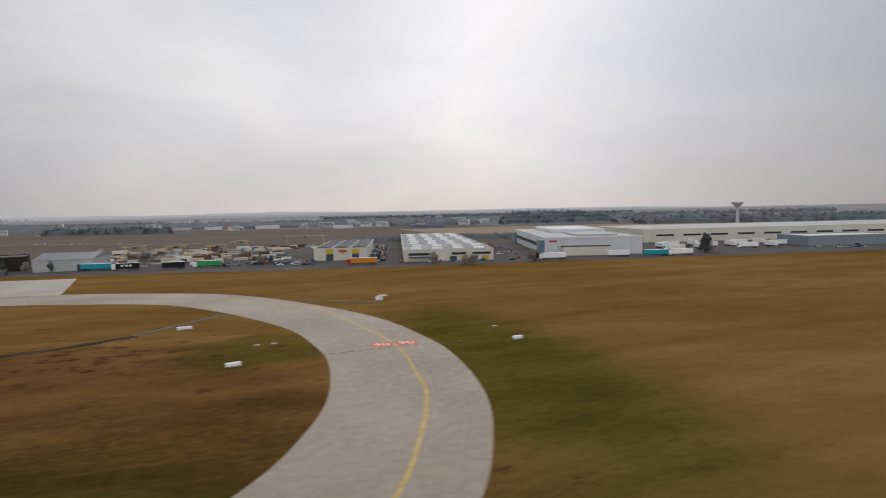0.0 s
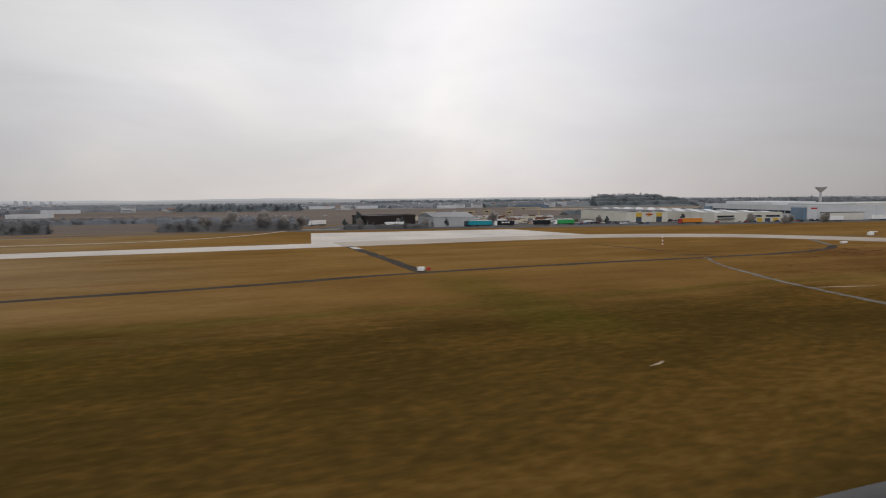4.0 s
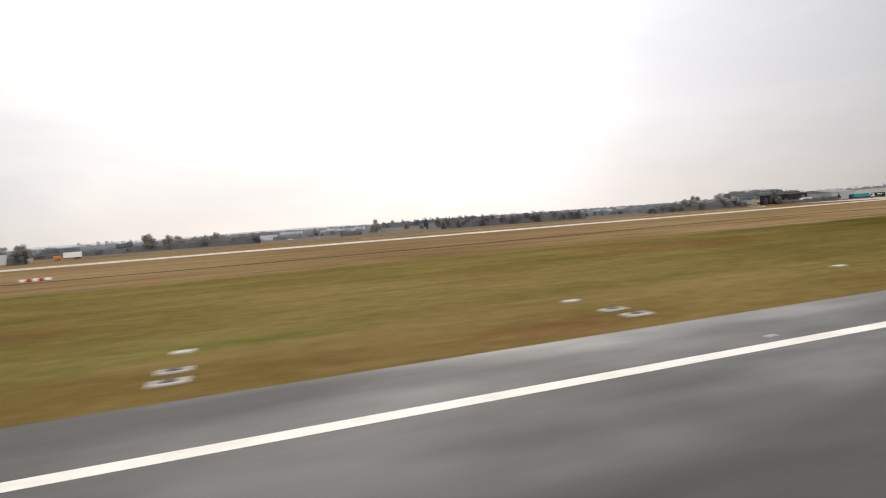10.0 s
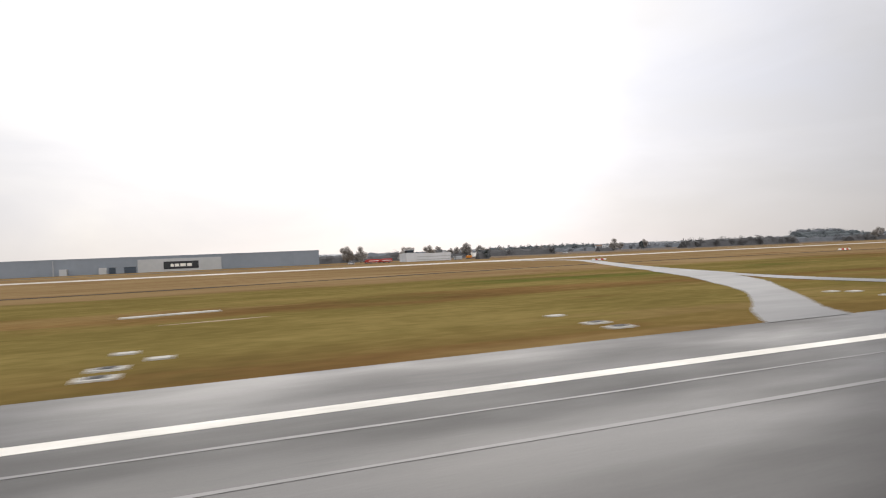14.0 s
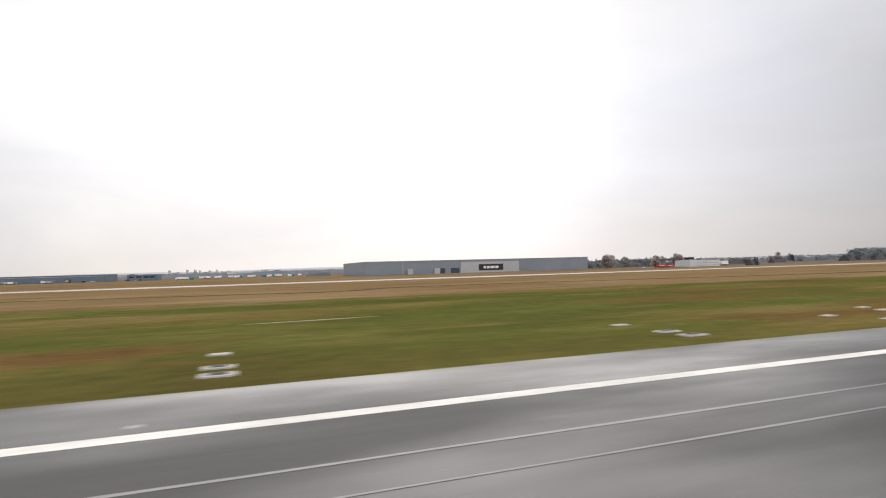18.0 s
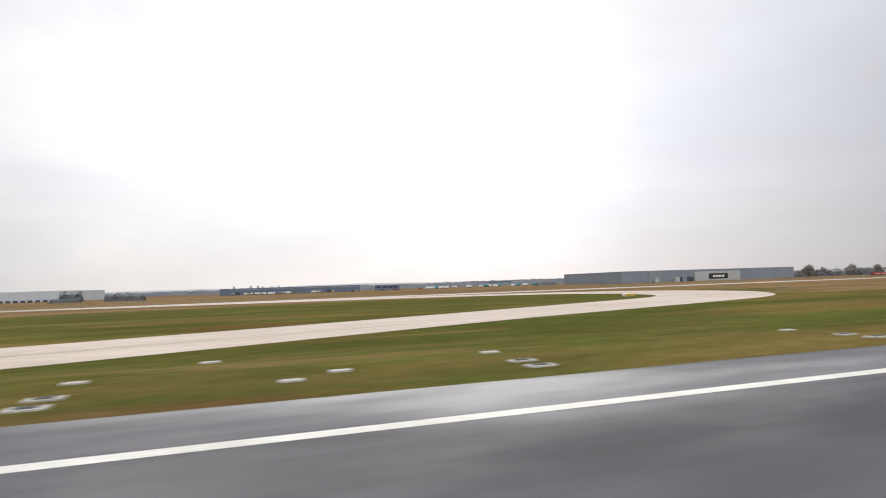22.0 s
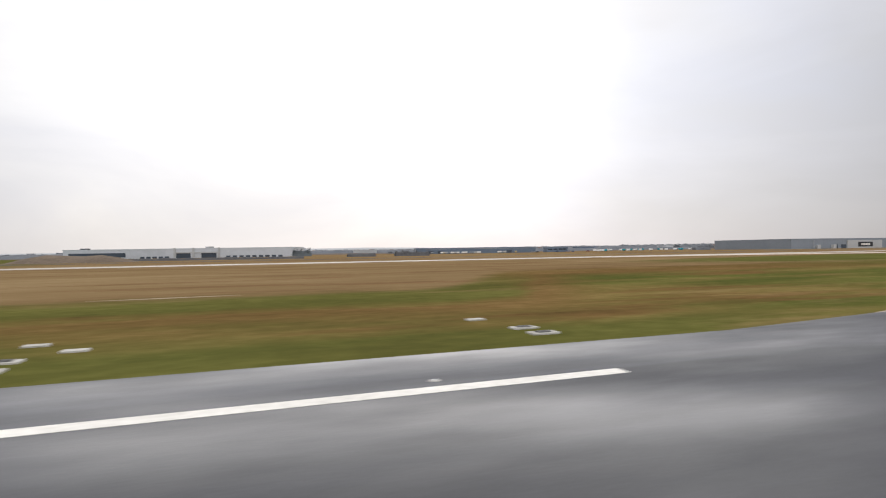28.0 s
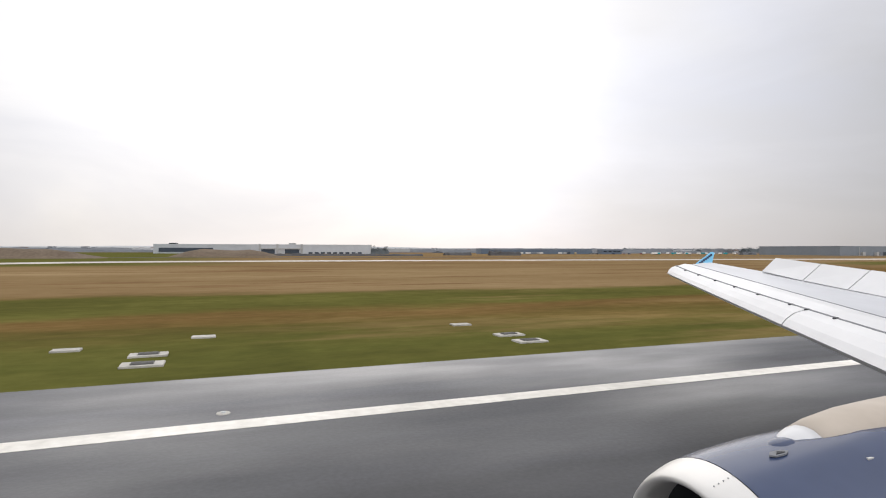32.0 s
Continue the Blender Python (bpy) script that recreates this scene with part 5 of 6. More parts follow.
        centres.append(tip)
        radii.append([spread * rg.uniform(.34, .55)] * 2 + [height * rg.uniform(.13, .2)])
    for z, r in ((0.84, 0.45), (0.6, 0.7), (0.42, 0.6)):
        centres.append((0, 0, height * z))
        radii.append([spread * r, spread * r, height * 0.17])
    part("trunk", bm, BARK, t)
    v, fcs = leaf_cloud(centres, radii, int(5600 * thin), height * 0.029, seed)
    cr = new("crown", flake_mesh("crown", v, fcs, mat))
    cr.parent = t
    return t


def belt(name, line, depth, height, mat, label, seed, per=16, gap=3.0, size=0.42, base=0.0):
    """A hedge or wood: one loose mass of many crowns of uneven height."""
    rg = random.Random(seed)
    # stands farther off take the haze-toned copies
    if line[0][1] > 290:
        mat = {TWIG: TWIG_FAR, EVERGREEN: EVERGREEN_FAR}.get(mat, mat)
    centres, radii = [], []
    for (x0, y0), (x1, y1) in zip(line, line[1:]):
        n = max(1, int(1.5 * math.hypot(x1 - x0, y1 - y0) / gap))
        for i in range(n):
            u = (i + rg.random()) / n
            h = height * rg.choice((rg.uniform(0.6, 0.85), rg.uniform(0.75, 1.06)))
            cx_, cy_ = x0 + (x1 - x0) * u, y0 + (y1 - y0) * u + rg.uniform(-.5, .5) * depth
            centres.append((cx_, cy_, base + h * 0.6))
            radii.append((gap * rg.uniform(.5, 1.0), gap * 0.8, h * 0.42))
            centres.append((cx_ + rg.uniform(-1, 1) * gap * .5, cy_, base + h * 0.25))
            radii.append((gap * rg.uniform(.7, 1.2), gap * 0.8, h * 0.3))
    v, fcs = leaf_cloud(centres, radii, int(len(centres) * per * 1.7), size * 0.86 * height / 6, seed)
    leaves = fcs
    v, fcs = v.tolist(), fcs.tolist()
    # an added uneven bank below the crowns, dark for the shade inside the stand
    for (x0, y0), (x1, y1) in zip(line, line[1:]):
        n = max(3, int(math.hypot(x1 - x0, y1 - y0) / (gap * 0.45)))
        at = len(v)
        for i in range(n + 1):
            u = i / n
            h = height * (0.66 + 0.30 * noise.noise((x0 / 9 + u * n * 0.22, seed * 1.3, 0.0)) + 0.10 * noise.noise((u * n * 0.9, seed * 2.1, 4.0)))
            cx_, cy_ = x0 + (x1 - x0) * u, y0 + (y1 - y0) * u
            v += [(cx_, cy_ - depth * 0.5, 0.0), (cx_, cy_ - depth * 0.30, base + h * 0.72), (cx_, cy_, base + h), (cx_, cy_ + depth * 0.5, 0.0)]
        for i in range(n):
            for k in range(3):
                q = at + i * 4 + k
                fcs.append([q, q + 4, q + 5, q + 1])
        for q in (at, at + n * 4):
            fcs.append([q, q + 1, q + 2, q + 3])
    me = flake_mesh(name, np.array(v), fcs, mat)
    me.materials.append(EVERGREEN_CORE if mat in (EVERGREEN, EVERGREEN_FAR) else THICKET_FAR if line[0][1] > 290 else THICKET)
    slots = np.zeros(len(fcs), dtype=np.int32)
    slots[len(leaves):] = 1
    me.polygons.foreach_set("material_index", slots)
    return tagged(new(name, me), label, "hedge" if name == "hedge" else "wood", kind="stuff")


BARE = [tree(11 + i, 6.4 + 0.6 * i, 2.5 + 0.3 * i, TWIG_TREE, "bare grey-brown winter tree behind the airfield") for i in range(3)]
DARK = [tree(31 + i, 6.6 + 0.8 * i, 1.7 + 0.2 * i, EVERGREEN, "dark evergreen tree behind the airfield", 1.6) for i in range(2)]
rg = random.Random(5)
for o, (x, y) in zip(BARE + DARK, ((-376, 300), (-302, 277), (-140, 224), (-105, 224), (152, 179))):
    o.matrix_basis = pose(x, y, 0)
SPOTS = [("b", -160, 226), ("b", -152, 229), ("b", -133, 222), ("b", -126, 230), ("b", -90, 238), ("b", -76, 216), ("d", -72, 214), ("b", -62, 232), ("b", -47, 226),
         ("d", -102, 219), ("b", -326, 318), ("b", -376, 335), ("b", -382, 330), ("b", -280, 300), ("b", -262, 300), ("d", -272, 290), ("b", -385, 300), ("b", -398, 310),
         ("b", -432, 224), ("b", -441, 231), ("b", -437, 236), ("b", -456, 246), ("b", -462, 243), ("b", -463, 240), ("b", -400, 262), ("b", -390, 268), ("b", -372, 280),
         ("b", 55, 172.5), ("b", 57.5, 172), ("b", 79, 174), ("d", 81, 175), ("d", 150, 176), ("b", 155, 180), ("d", -4, 206), ("b", -7, 207), ("b", 47, 181),
         ("d", 33, 204),
         ("b", -104.9, 221), ("d", -100.5, 222.5), ("b", -90.3, 219), ("d", -87.8, 221), ("b", -79.9, 216.5), ("d", -110.1, 224)]
for k, x, y in SPOTS:
    src = rg.choice(BARE if k == "b" else DARK)
    sc = rg.uniform(0.45, 0.62) if x > -30 or -125 < x < -70 else rg.uniform(0.7, 1.0)
    t = copy_thing(src, pose(x, y, 0, 0, 0, rg.uniform(0, 360)))
    t.scale = (sc, sc, sc)

belt("hedge", [(-212, 236), (-276, 252)], 8, 5.6, TWIG, "dense bare hedge of winter trees", 41, 150, 2.2, 0.27)
belt("hedge", [(-128, 222), (-146, 223), (-176, 230)], 7, 4.6, TWIG, "dense bare thicket beside the road", 42, 150, 2.2, 0.27)
belt("hedge", [(-82, 208), (-112, 214)], 3, 2.6, TWIG, "low scrub in front of the dark shed", 43, 50, 1.4)
belt("wood", [(-212, 640), (-94, 600)], 16, 8.6, EVERGREEN, "dark evergreen wood in the ploughed fields", 44, 60, 3.0)
belt("wood", [(-330, 560), (-400, 540)], 16, 7.0, TWIG_FAR, "bare wood in the fields", 45, 22, 4.0)
belt("hedge", [(-288, 318), (-330, 338), (-420, 344)], 10, 3.4, TWIG_FAR, "bare hedge along the far field", 46, 120, 2.2, 0.28)
belt("hedge", [(-474, 262), (-452, 262)], 10, 4.6, TWIG, "bare hedge beside the slate warehouse", 47, 90, 2.2, 0.28)
belt("hedge", [(-452, 262), (-425, 260), (-398, 264), (-382, 274)], 8, 3.4, TWIG, "bare hedge behind the white airfield building", 247, 110, 2.0, 0.28)
belt("hedge", [(-425.6, 190), (-421.6, 190)], 4, 4.8, plain("dark_holm_oak", (0.050, 0.062, 0.060), 1.0), "single round dark evergreen beside the taxiway", 248, 90, 1.6, 0.3)
for k, (x, y, h) in enumerate(((-436, 266, 5.2), (-411, 275, 5.6), (-391, 284, 4.2), (-373, 314, 4.2), (-345.5, 312, 3.0), (-338, 306, 3.6))):
    belt("hedge", [(x - 3, y), (x + 3, y)], 5, h, TWIG, "rounded clump of bare trees behind the white airfield building", 250 + k, 60, 2.0, 0.28)
for k, (line_, h, z) in enumerate((([(232, 575), (262, 570), (330, 570), (372, 578)], 7.0, 2.0), ([(240, 590), (300, 588), (366, 594)], 7.0, 6.0), ([(252, 606), (300, 604), (350, 608)], 7.5, 9.0))):
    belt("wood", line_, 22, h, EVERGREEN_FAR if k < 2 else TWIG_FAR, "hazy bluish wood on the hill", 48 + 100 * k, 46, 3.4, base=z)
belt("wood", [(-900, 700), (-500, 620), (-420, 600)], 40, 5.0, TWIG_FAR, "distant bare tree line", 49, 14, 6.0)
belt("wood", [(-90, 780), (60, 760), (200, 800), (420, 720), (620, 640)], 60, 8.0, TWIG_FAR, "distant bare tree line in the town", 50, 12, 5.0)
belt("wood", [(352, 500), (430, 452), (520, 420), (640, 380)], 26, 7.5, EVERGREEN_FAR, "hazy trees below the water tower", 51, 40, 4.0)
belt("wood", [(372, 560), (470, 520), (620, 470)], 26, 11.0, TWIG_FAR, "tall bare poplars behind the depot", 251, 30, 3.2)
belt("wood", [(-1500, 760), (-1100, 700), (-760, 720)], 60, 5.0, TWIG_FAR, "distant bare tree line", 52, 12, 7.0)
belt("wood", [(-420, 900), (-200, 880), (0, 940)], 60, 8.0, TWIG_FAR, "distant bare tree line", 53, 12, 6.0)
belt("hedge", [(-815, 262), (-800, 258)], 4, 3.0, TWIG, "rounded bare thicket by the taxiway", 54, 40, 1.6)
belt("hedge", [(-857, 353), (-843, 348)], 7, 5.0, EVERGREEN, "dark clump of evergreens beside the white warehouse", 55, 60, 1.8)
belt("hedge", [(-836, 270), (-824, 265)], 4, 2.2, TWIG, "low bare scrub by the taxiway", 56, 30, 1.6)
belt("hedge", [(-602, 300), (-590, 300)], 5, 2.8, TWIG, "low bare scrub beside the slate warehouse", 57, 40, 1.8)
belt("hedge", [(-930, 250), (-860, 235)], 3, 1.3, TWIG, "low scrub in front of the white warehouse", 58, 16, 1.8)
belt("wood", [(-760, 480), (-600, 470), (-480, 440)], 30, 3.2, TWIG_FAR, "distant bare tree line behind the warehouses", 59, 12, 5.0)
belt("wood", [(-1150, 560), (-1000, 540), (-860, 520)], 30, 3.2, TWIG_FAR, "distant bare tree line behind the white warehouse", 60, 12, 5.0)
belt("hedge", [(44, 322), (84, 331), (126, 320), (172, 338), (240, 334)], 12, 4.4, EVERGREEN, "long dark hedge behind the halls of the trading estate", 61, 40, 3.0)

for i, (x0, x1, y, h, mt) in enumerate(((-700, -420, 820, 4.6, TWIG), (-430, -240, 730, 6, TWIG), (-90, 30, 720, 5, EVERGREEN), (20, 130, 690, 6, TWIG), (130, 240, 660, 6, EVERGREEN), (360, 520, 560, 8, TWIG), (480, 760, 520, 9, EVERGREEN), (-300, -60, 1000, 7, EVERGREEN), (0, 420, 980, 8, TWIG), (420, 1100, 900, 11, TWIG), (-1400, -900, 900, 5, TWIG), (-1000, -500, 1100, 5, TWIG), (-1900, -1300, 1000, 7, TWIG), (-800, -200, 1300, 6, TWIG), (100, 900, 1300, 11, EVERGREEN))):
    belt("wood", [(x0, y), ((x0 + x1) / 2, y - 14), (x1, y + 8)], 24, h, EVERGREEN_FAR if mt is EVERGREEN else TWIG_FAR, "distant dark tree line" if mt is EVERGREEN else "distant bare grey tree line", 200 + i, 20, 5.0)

belt("hedge", [(-186, 300), (-150, 290), (-120, 262)], 8, 4.4, TWIG, "bare scrub behind the sheds", 231, 120, 2.2, 0.28)
belt("hedge", [(-262, 330), (-200, 322), (-170, 330)], 8, 4.2, TWIG, "bare field hedge", 232, 120, 2.2, 0.28)
belt("hedge", [(-392, 264), (-372, 257), (-357, 253)], 6, 4.6, TWIG, "bare field hedge near the service road", 233, 120, 2.2, 0.28)
belt("hedge", [(-321, 266), (-312, 266)], 5, 3.2, TWIG, "low bare clump beside the field hedge", 234, 90, 2.0, 0.28)


# ---- trading estate ----
hg = warehouse("white and yellow workshop hall with a grey roof", (11.1, 213.2, 0), -12, 19.0, 56, 4.5, CREAM_CLAD, GREY_ROOF, 2.4, parapet=0.05, name="workshop")
for x in (4.3, 13.6):
    part("panel", box(x, x + 2.6, -0.14, -0.065, 2.4, 4.1), YELLOW_STEEL, hg, "yellow wall panel")
    part("door", box(x, x + 2.6, -0.13, -0.065, 0, 2.38), DOOR_DARK, hg, "dark open doorway")
part("sign", tube((10.3, -0.065, 3.3), (10.3, -0.16, 3.3), 0.85, 0.85, 24), YELLOW_STEEL, hg, "plain round yellow sign shape")
part("emblem", box(8.7, 11.9, -0.2, -0.163, 3.1, 3.7, 0.05), RED_BODY, hg, "plain red emblem shape")
for x in (0.3, 6.7, 13.1):
    bm = bmesh.new()
    vs = [bm.verts.new((x + dx, y, z)) for y in (0.3, 55.7) for dx, z in ((0, 4.53), (3.0, 5.15), (6.0, 4.53))]
    for q in ((0, 1, 4, 3), (1, 2, 5, 4), (0, 2, 1), (3, 4, 5)):
        bm.faces.new([vs[i] for i in q])
    part("roof_bay", bm, DARK_ROOF, hg, "dark ridged roof bay")
    part("roof_strip", box(x + 6.05, x + 6.35, 0.3, 55.7, 4.53, 4.7), PALE_ROOF, hg, "pale gutter strip")

w2 = warehouse("low white works hall with many pale roof lights", (40.0, 193.4, 0), -12, 31.0, 136, 4.0, CREAM_CLAD, GREY_ROOF, 3.9, windows=((1.5, 7.5, 2.2, 0.7), (16.5, 5, 2.2, 0.7), (23.5, 6.5, 2.2, 0.7)), parapet=0.12, name="works_hall")
part("canopy", box(1.5, 9, -1.2, -0.07, 1.5, 1.68), DARK_METAL, w2, "dark canopy over the entrance")
for i in range(4):
    part("door", box(15.8 + i * 3.7, 18.2 + i * 3.7, -0.13, -0.065, 0.1, 1.6), YELLOW_STEEL if i in (1, 3) else DOOR_DARK, w2)
# tilted roof lights in rows, each a glazed monitor facing the road
bm = bmesh.new()
vs = [bm.verts.new(c) for c in ((-1.75, -2.3, 0.1), (1.75, -2.3, 0.1), (1.75, 2.3, 0.5), (-1.75, 2.3, 0.5), (-1.75, 2.3, 0), (1.75, 2.3, 0), (-1.75, -2.3, 0), (1.75, -2.3, 0))]
for q in ((0, 1, 2, 3), (3, 2, 5, 4), (0, 3, 4, 6), (1, 7, 5, 2), (0, 6, 7, 1)):
    bm.faces.new([vs[i] for i in q])
light_mesh = link_mesh("roof_light", bm, PALE_ROOF)
for r in range(9):
    for c in range(4):
        ob = new("roof_light", light_mesh)
        ob.parent, ob.location = w2, (4.4 + c * 7.4 + (r % 2) * 0.8, 5 + r * 15.0, 4.025)

w3 = warehouse("tall white logistics hall with stepped roofs", (93.5, 194.0, 0), -17, 36.0, 95, 6.4, WHITE_CLAD, LIGHT_ROOF, 4.5, name="logistics_hall")
part("annex", box(6.0, 23.5, -3.2, -0.07, 0, 3.3, 0.05), CREAM_CLAD, w3, "low cream annex")
part("annex_roof", box(5.8, 23.7, -3.3, -0.07, 3.305, 3.5), DARK_METAL, w3, "dark annex roof edge")
part("sign", box(1.5, 4.5, -0.14, -0.068, 4.9, 5.5), RED_BODY, w3, "small red sign")
part("roof_block", box(10, 34, 44, 90, 6.44, 8.0, 0.05), WHITE_CLAD, w3, "raised white roof block")
part("roof_block", box(14, 30, 10, 36, 6.44, 7.1, 0.05), PALE_CLAD, w3, "low grey roof block")
for i in range(16):
    part("window", box(-0.2, -0.07, 12 + i * 4.6, 15.9 + i * 4.6, 2.6, 4.0), WINDOW, w3)
part("glazed_bay", box(-1.6, -0.07, 0.5, 9.5, 0, 5.6, 0.05), plain("pale_blue_glazing", (0.15, 0.215, 0.28), 0.3), w3, "blue-grey glazed stair bay")
part("glazed_bay", box(-1.6, -0.07, 86, 94, 0, 5.2, 0.05), plain("pale_blue_cladding", (0.18, 0.25, 0.32), 0.4), w3, "blue-grey glazed stair bay")
warehouse("long low cream depot behind the lorry park", (168, 238, 0), -10, 190, 60, 6.2, CREAM_CLAD, LIGHT_ROOF, 9.5, windows=tuple((6 + i * 14, 9, 3.0, 0.8) for i in range(12)), name="depot")
warehouse("grey depot with white roof edge by the lorry park", (205, 182, 0), -10, 40, 18, 4.0, SLATE_CLAD, PALE_ROOF, 5.0, name="depot")
warehouse("dark brown timber-clad shed beside the road", (-102, 218, 0), 16, 21, 14, 4.6, plain("dark_brown_boards", (0.035, 0.028, 0.026), 0.8), DARK_ROOF, 2.6, name="shed")
gs = warehouse("pale grey shed with a sloping roof", (-77, 214, 0), 0, 17, 22, 3.6, PALE_CLAD, GREY_ROOF, 2.8, doors=((12.5, 2.6),), door_h=2.0, name="shed")
bm = bmesh.new()
vs = [bm.verts.new(c) for c in ((-0.3, -0.3, 3.86), (17.3, -0.3, 3.86), (17.3, 22.3, 3.86), (-0.3, 22.3, 3.86), (-0.3, 11, 5.6), (17.3, 11, 5.6))]
for q in ((0, 1, 5, 4), (3, 4, 5, 2), (0, 4, 3), (1, 2, 5), (0, 3, 2, 1)):
    bm.faces.new([vs[i] for i in q])
part("gable_roof", bm, GREY_ROOF, gs, "grey pitched sheet roof")
# white two-storey building by the taxiway with a cabin on the roof
wb = warehouse("white two-storey airfield building with a roof cabin", (-449, 200, 0), 0, 17.0, 9, 2.7, WHITE_CLAD, PALE_ROOF, 3.4, name="airfield_building")
part("stair_block", box(-0.4, 3.2, -0.6, 5, 0, 3.2, 0.04), WHITE_CLAD, wb)
for k in range(2):
    part("window_band", box(4.0, 16.6, -0.1, -0.063, 0.5 + 1.05 * k, 0.75 + 1.05 * k), PALE_CLAD, wb, "grey window band")
part("cabin", box(0.4, 3.0, 0.5, 3.5, 3.25, 4.2, 0.05), WINDOW, wb, "dark glazed cabin")
part("cabin_roof", box(0.1, 3.3, 0.2, 3.8, 4.22, 4.42, 0.04), WHITE_CLAD, wb)
warehouse("low white store behind the hedge", (-362, 318, 0), 0, 16, 9, 2.5, WHITE_CLAD, PALE_ROOF, 4.0, name="store")
warehouse("low white hut near the hedge", (-302, 470, 0), 0, 26, 10, 2.6, WHITE_CLAD, PALE_ROOF, 4.0, name="store")
warehouse("small pale hut near the service road", (-427.5, 206, 0), 0, 2.4, 2.4, 1.1, PALE_CLAD, PALE_ROOF, 1.2, name="hut")


def gantry(at, turn, span, height, label="yellow gantry crane over the stock yard"):
    g = thing("gantry_crane", at, turn, label, "gantry crane", "gantry cranes in the yard")
    part("beam", box(-span / 2 - 1.2, span / 2 + 1.2, -0.22, 0.22, height - 0.5, height, 0.05), CRANE_STEEL, g)
    for sx in (-1, 1):
        for sy in (-1, 1):
            part("leg", tube((sx * span / 2, sy * 1.6, 0), (sx * span / 2 * 0.92, sy * 0.2, height - 0.5), 0.15, 0.11, 6), CRANE_STEEL, g)
        part("foot_beam", box(sx * span / 2 - 0.2, sx * span / 2 + 0.2, -2.0, 2.0, 0, 0.35), CRANE_STEEL, g)
    part("hoist", box(-0.7, 0.7, -0.6, 0.6, height - 1.1, height - 0.51, 0.05), DARK_METAL, g)
    return g


for at, turn, span, hgt in (((-60, 276, 0), 40, 9, 4.6), ((-42, 264, 0), 45, 9, 5.0), ((-25, 256, 0), 50, 9, 5.0), ((-18, 300, 0), 45, 8, 4.6), ((14, 318, 0), -8, 20, 5.4)):
    gantry(at, turn, span, hgt)
# stacks of stock in the yard
rg = random.Random(77)
STOCK = [plain("stock_" + n, c, 0.8, by_object=0.2) for n, c in (("rust", (0.16, 0.075, 0.05)), ("grey", (0.30, 0.30, 0.29)), ("white", (0.66, 0.65, 0.62)), ("brown", (0.10, 0.07, 0.05)), ("cream", (0.56, 0.49, 0.36)), ("pale", (0.52, 0.51, 0.49)))]
for i in range(270):
    x, y = rg.uniform(-74, 18), rg.uniform(218, 312)
    if x > 2 and y < 290 or x < -55 and y < 245:
        continue
    st = thing("stock_pile", (x, y, 0), rg.uniform(-30, 10), "stacked building material in the open yard", "stock pile", "stock piles in the yard")
    w, h = rg.uniform(1.6, 6.5), rg.uniform(0.4, 1.7)
    mt = rg.choice(STOCK)
    for k in range(rg.choice((1, 2))):
        part("layer", box(-w / 2 + 0.1 * k, w / 2 - 0.08 * k, -0.8, 0.8, h * k / 2 + 0.002, h * (k + 1) / 2 - 0.03, 0.03), mt, st)


# ---- vehicles ----
def wheels(parent, places, r, w):
    for x, y in places:
        wh = part("wheel", tube((x, y - w / 2, r), (x, y + w / 2, r), r, r, 12), RUBBER, parent, "black tyre")
        part("rim", tube((x, y - w / 2 - 0.01, r), (x, y + w / 2 + 0.01, r), r * 0.55, r * 0.55, 8), STEEL, wh)


STEEL = plain("grey_steel", (0.35, 0.35, 0.36), 0.4, 0.6)


def lorry(at, turn, tarp, colour, cab=True, length=7.4):
    l = thing("lorry", at, turn, colour + " lorry trailer parked along the road", "lorry", "lorries along the road")
    part("load", box(0, length, 0, 1.36, 0.62, 2.25, 0.05), tarp, l, colour + " load body")
    part("roof_rim", box(-0.02, length + 0.02, -0.02, 1.38, 2.252, 2.31), WHITE_TARP, l)
    part("chassis", box(0.1, length - 0.1, 0.2, 1.16, 0.42, 0.61), DARK_METAL, l)
    wheels(l, [(x, y) for x in (length - 0.7, length - 1.4, length - 2.1) for y in (0.12, 1.24)], 0.27, 0.2)
    if cab:
        c = part("cab", box(-1.35, -0.15, 0.05, 1.31, 0.3, 1.95, 0.12), WHITE_TARP if tarp is not ORANGE_TARP else RED_BODY, l, "driver's cab")
        part("windscreen", box(-1.37, -1.352, 0.18, 1.18, 1.15, 1.7), WINDOW, c)
        wheels(l, [(-0.9, 0.12), (-0.9, 1.24), (0.5, 0.12), (0.5, 1.24)], 0.27, 0.2)
    return l


lorry((-63.2, 212.3, 0.03), -10, TEAL, "teal", False, 9.4)
bl = lorry((-52.2, 209.0, 0.03), -5, BLACK_TARP, "black", True, 7.0)
for k in range(3):
    part("mark", box(1.6 + k * 1.2, 2.5 + k * 1.2, -0.03, -0.003, 1.2, 1.75), WHITE_TARP, bl, "plain white bar")
lorry((-38.0, 205.5, 0.03), -5, BLACK_TARP, "dark brown", False, 7.0)
lorry((-27.3, 205.6, 0.03), -4, GREEN_TARP, "green", True, 7.4)
lorry((21.4, 190.6, 0.03), -12, ORANGE_TARP, "orange", True, 8.6)
lorry((84.6, 177.6, 0.03), -8, WHITE_TARP, "white", True, 8.2)
lorry((109.0, 176.2, 0.03), -8, WHITE_TARP, "white", False, 8.0)
lorry((121.2, 172.4, 0.03), -8, TEAL, "teal", False, 9.0)
lorry((131.5, 171.2, 0.03), -8, WHITE_TARP, "white", True, 8.0)
lorry((-418, 212, 0.03), 8, WHITE_TARP, "white", False, 5.0)
small_van = lorry((-420.6, 211.5, 0.03), 8, ORANGE_TARP, "orange", False, 2.6)
small_van.scale = (0.8, 0.8, 0.6)
lorry((-96, 215.8, 0.03), 0, WHITE_TARP, "white", False, 7.4)
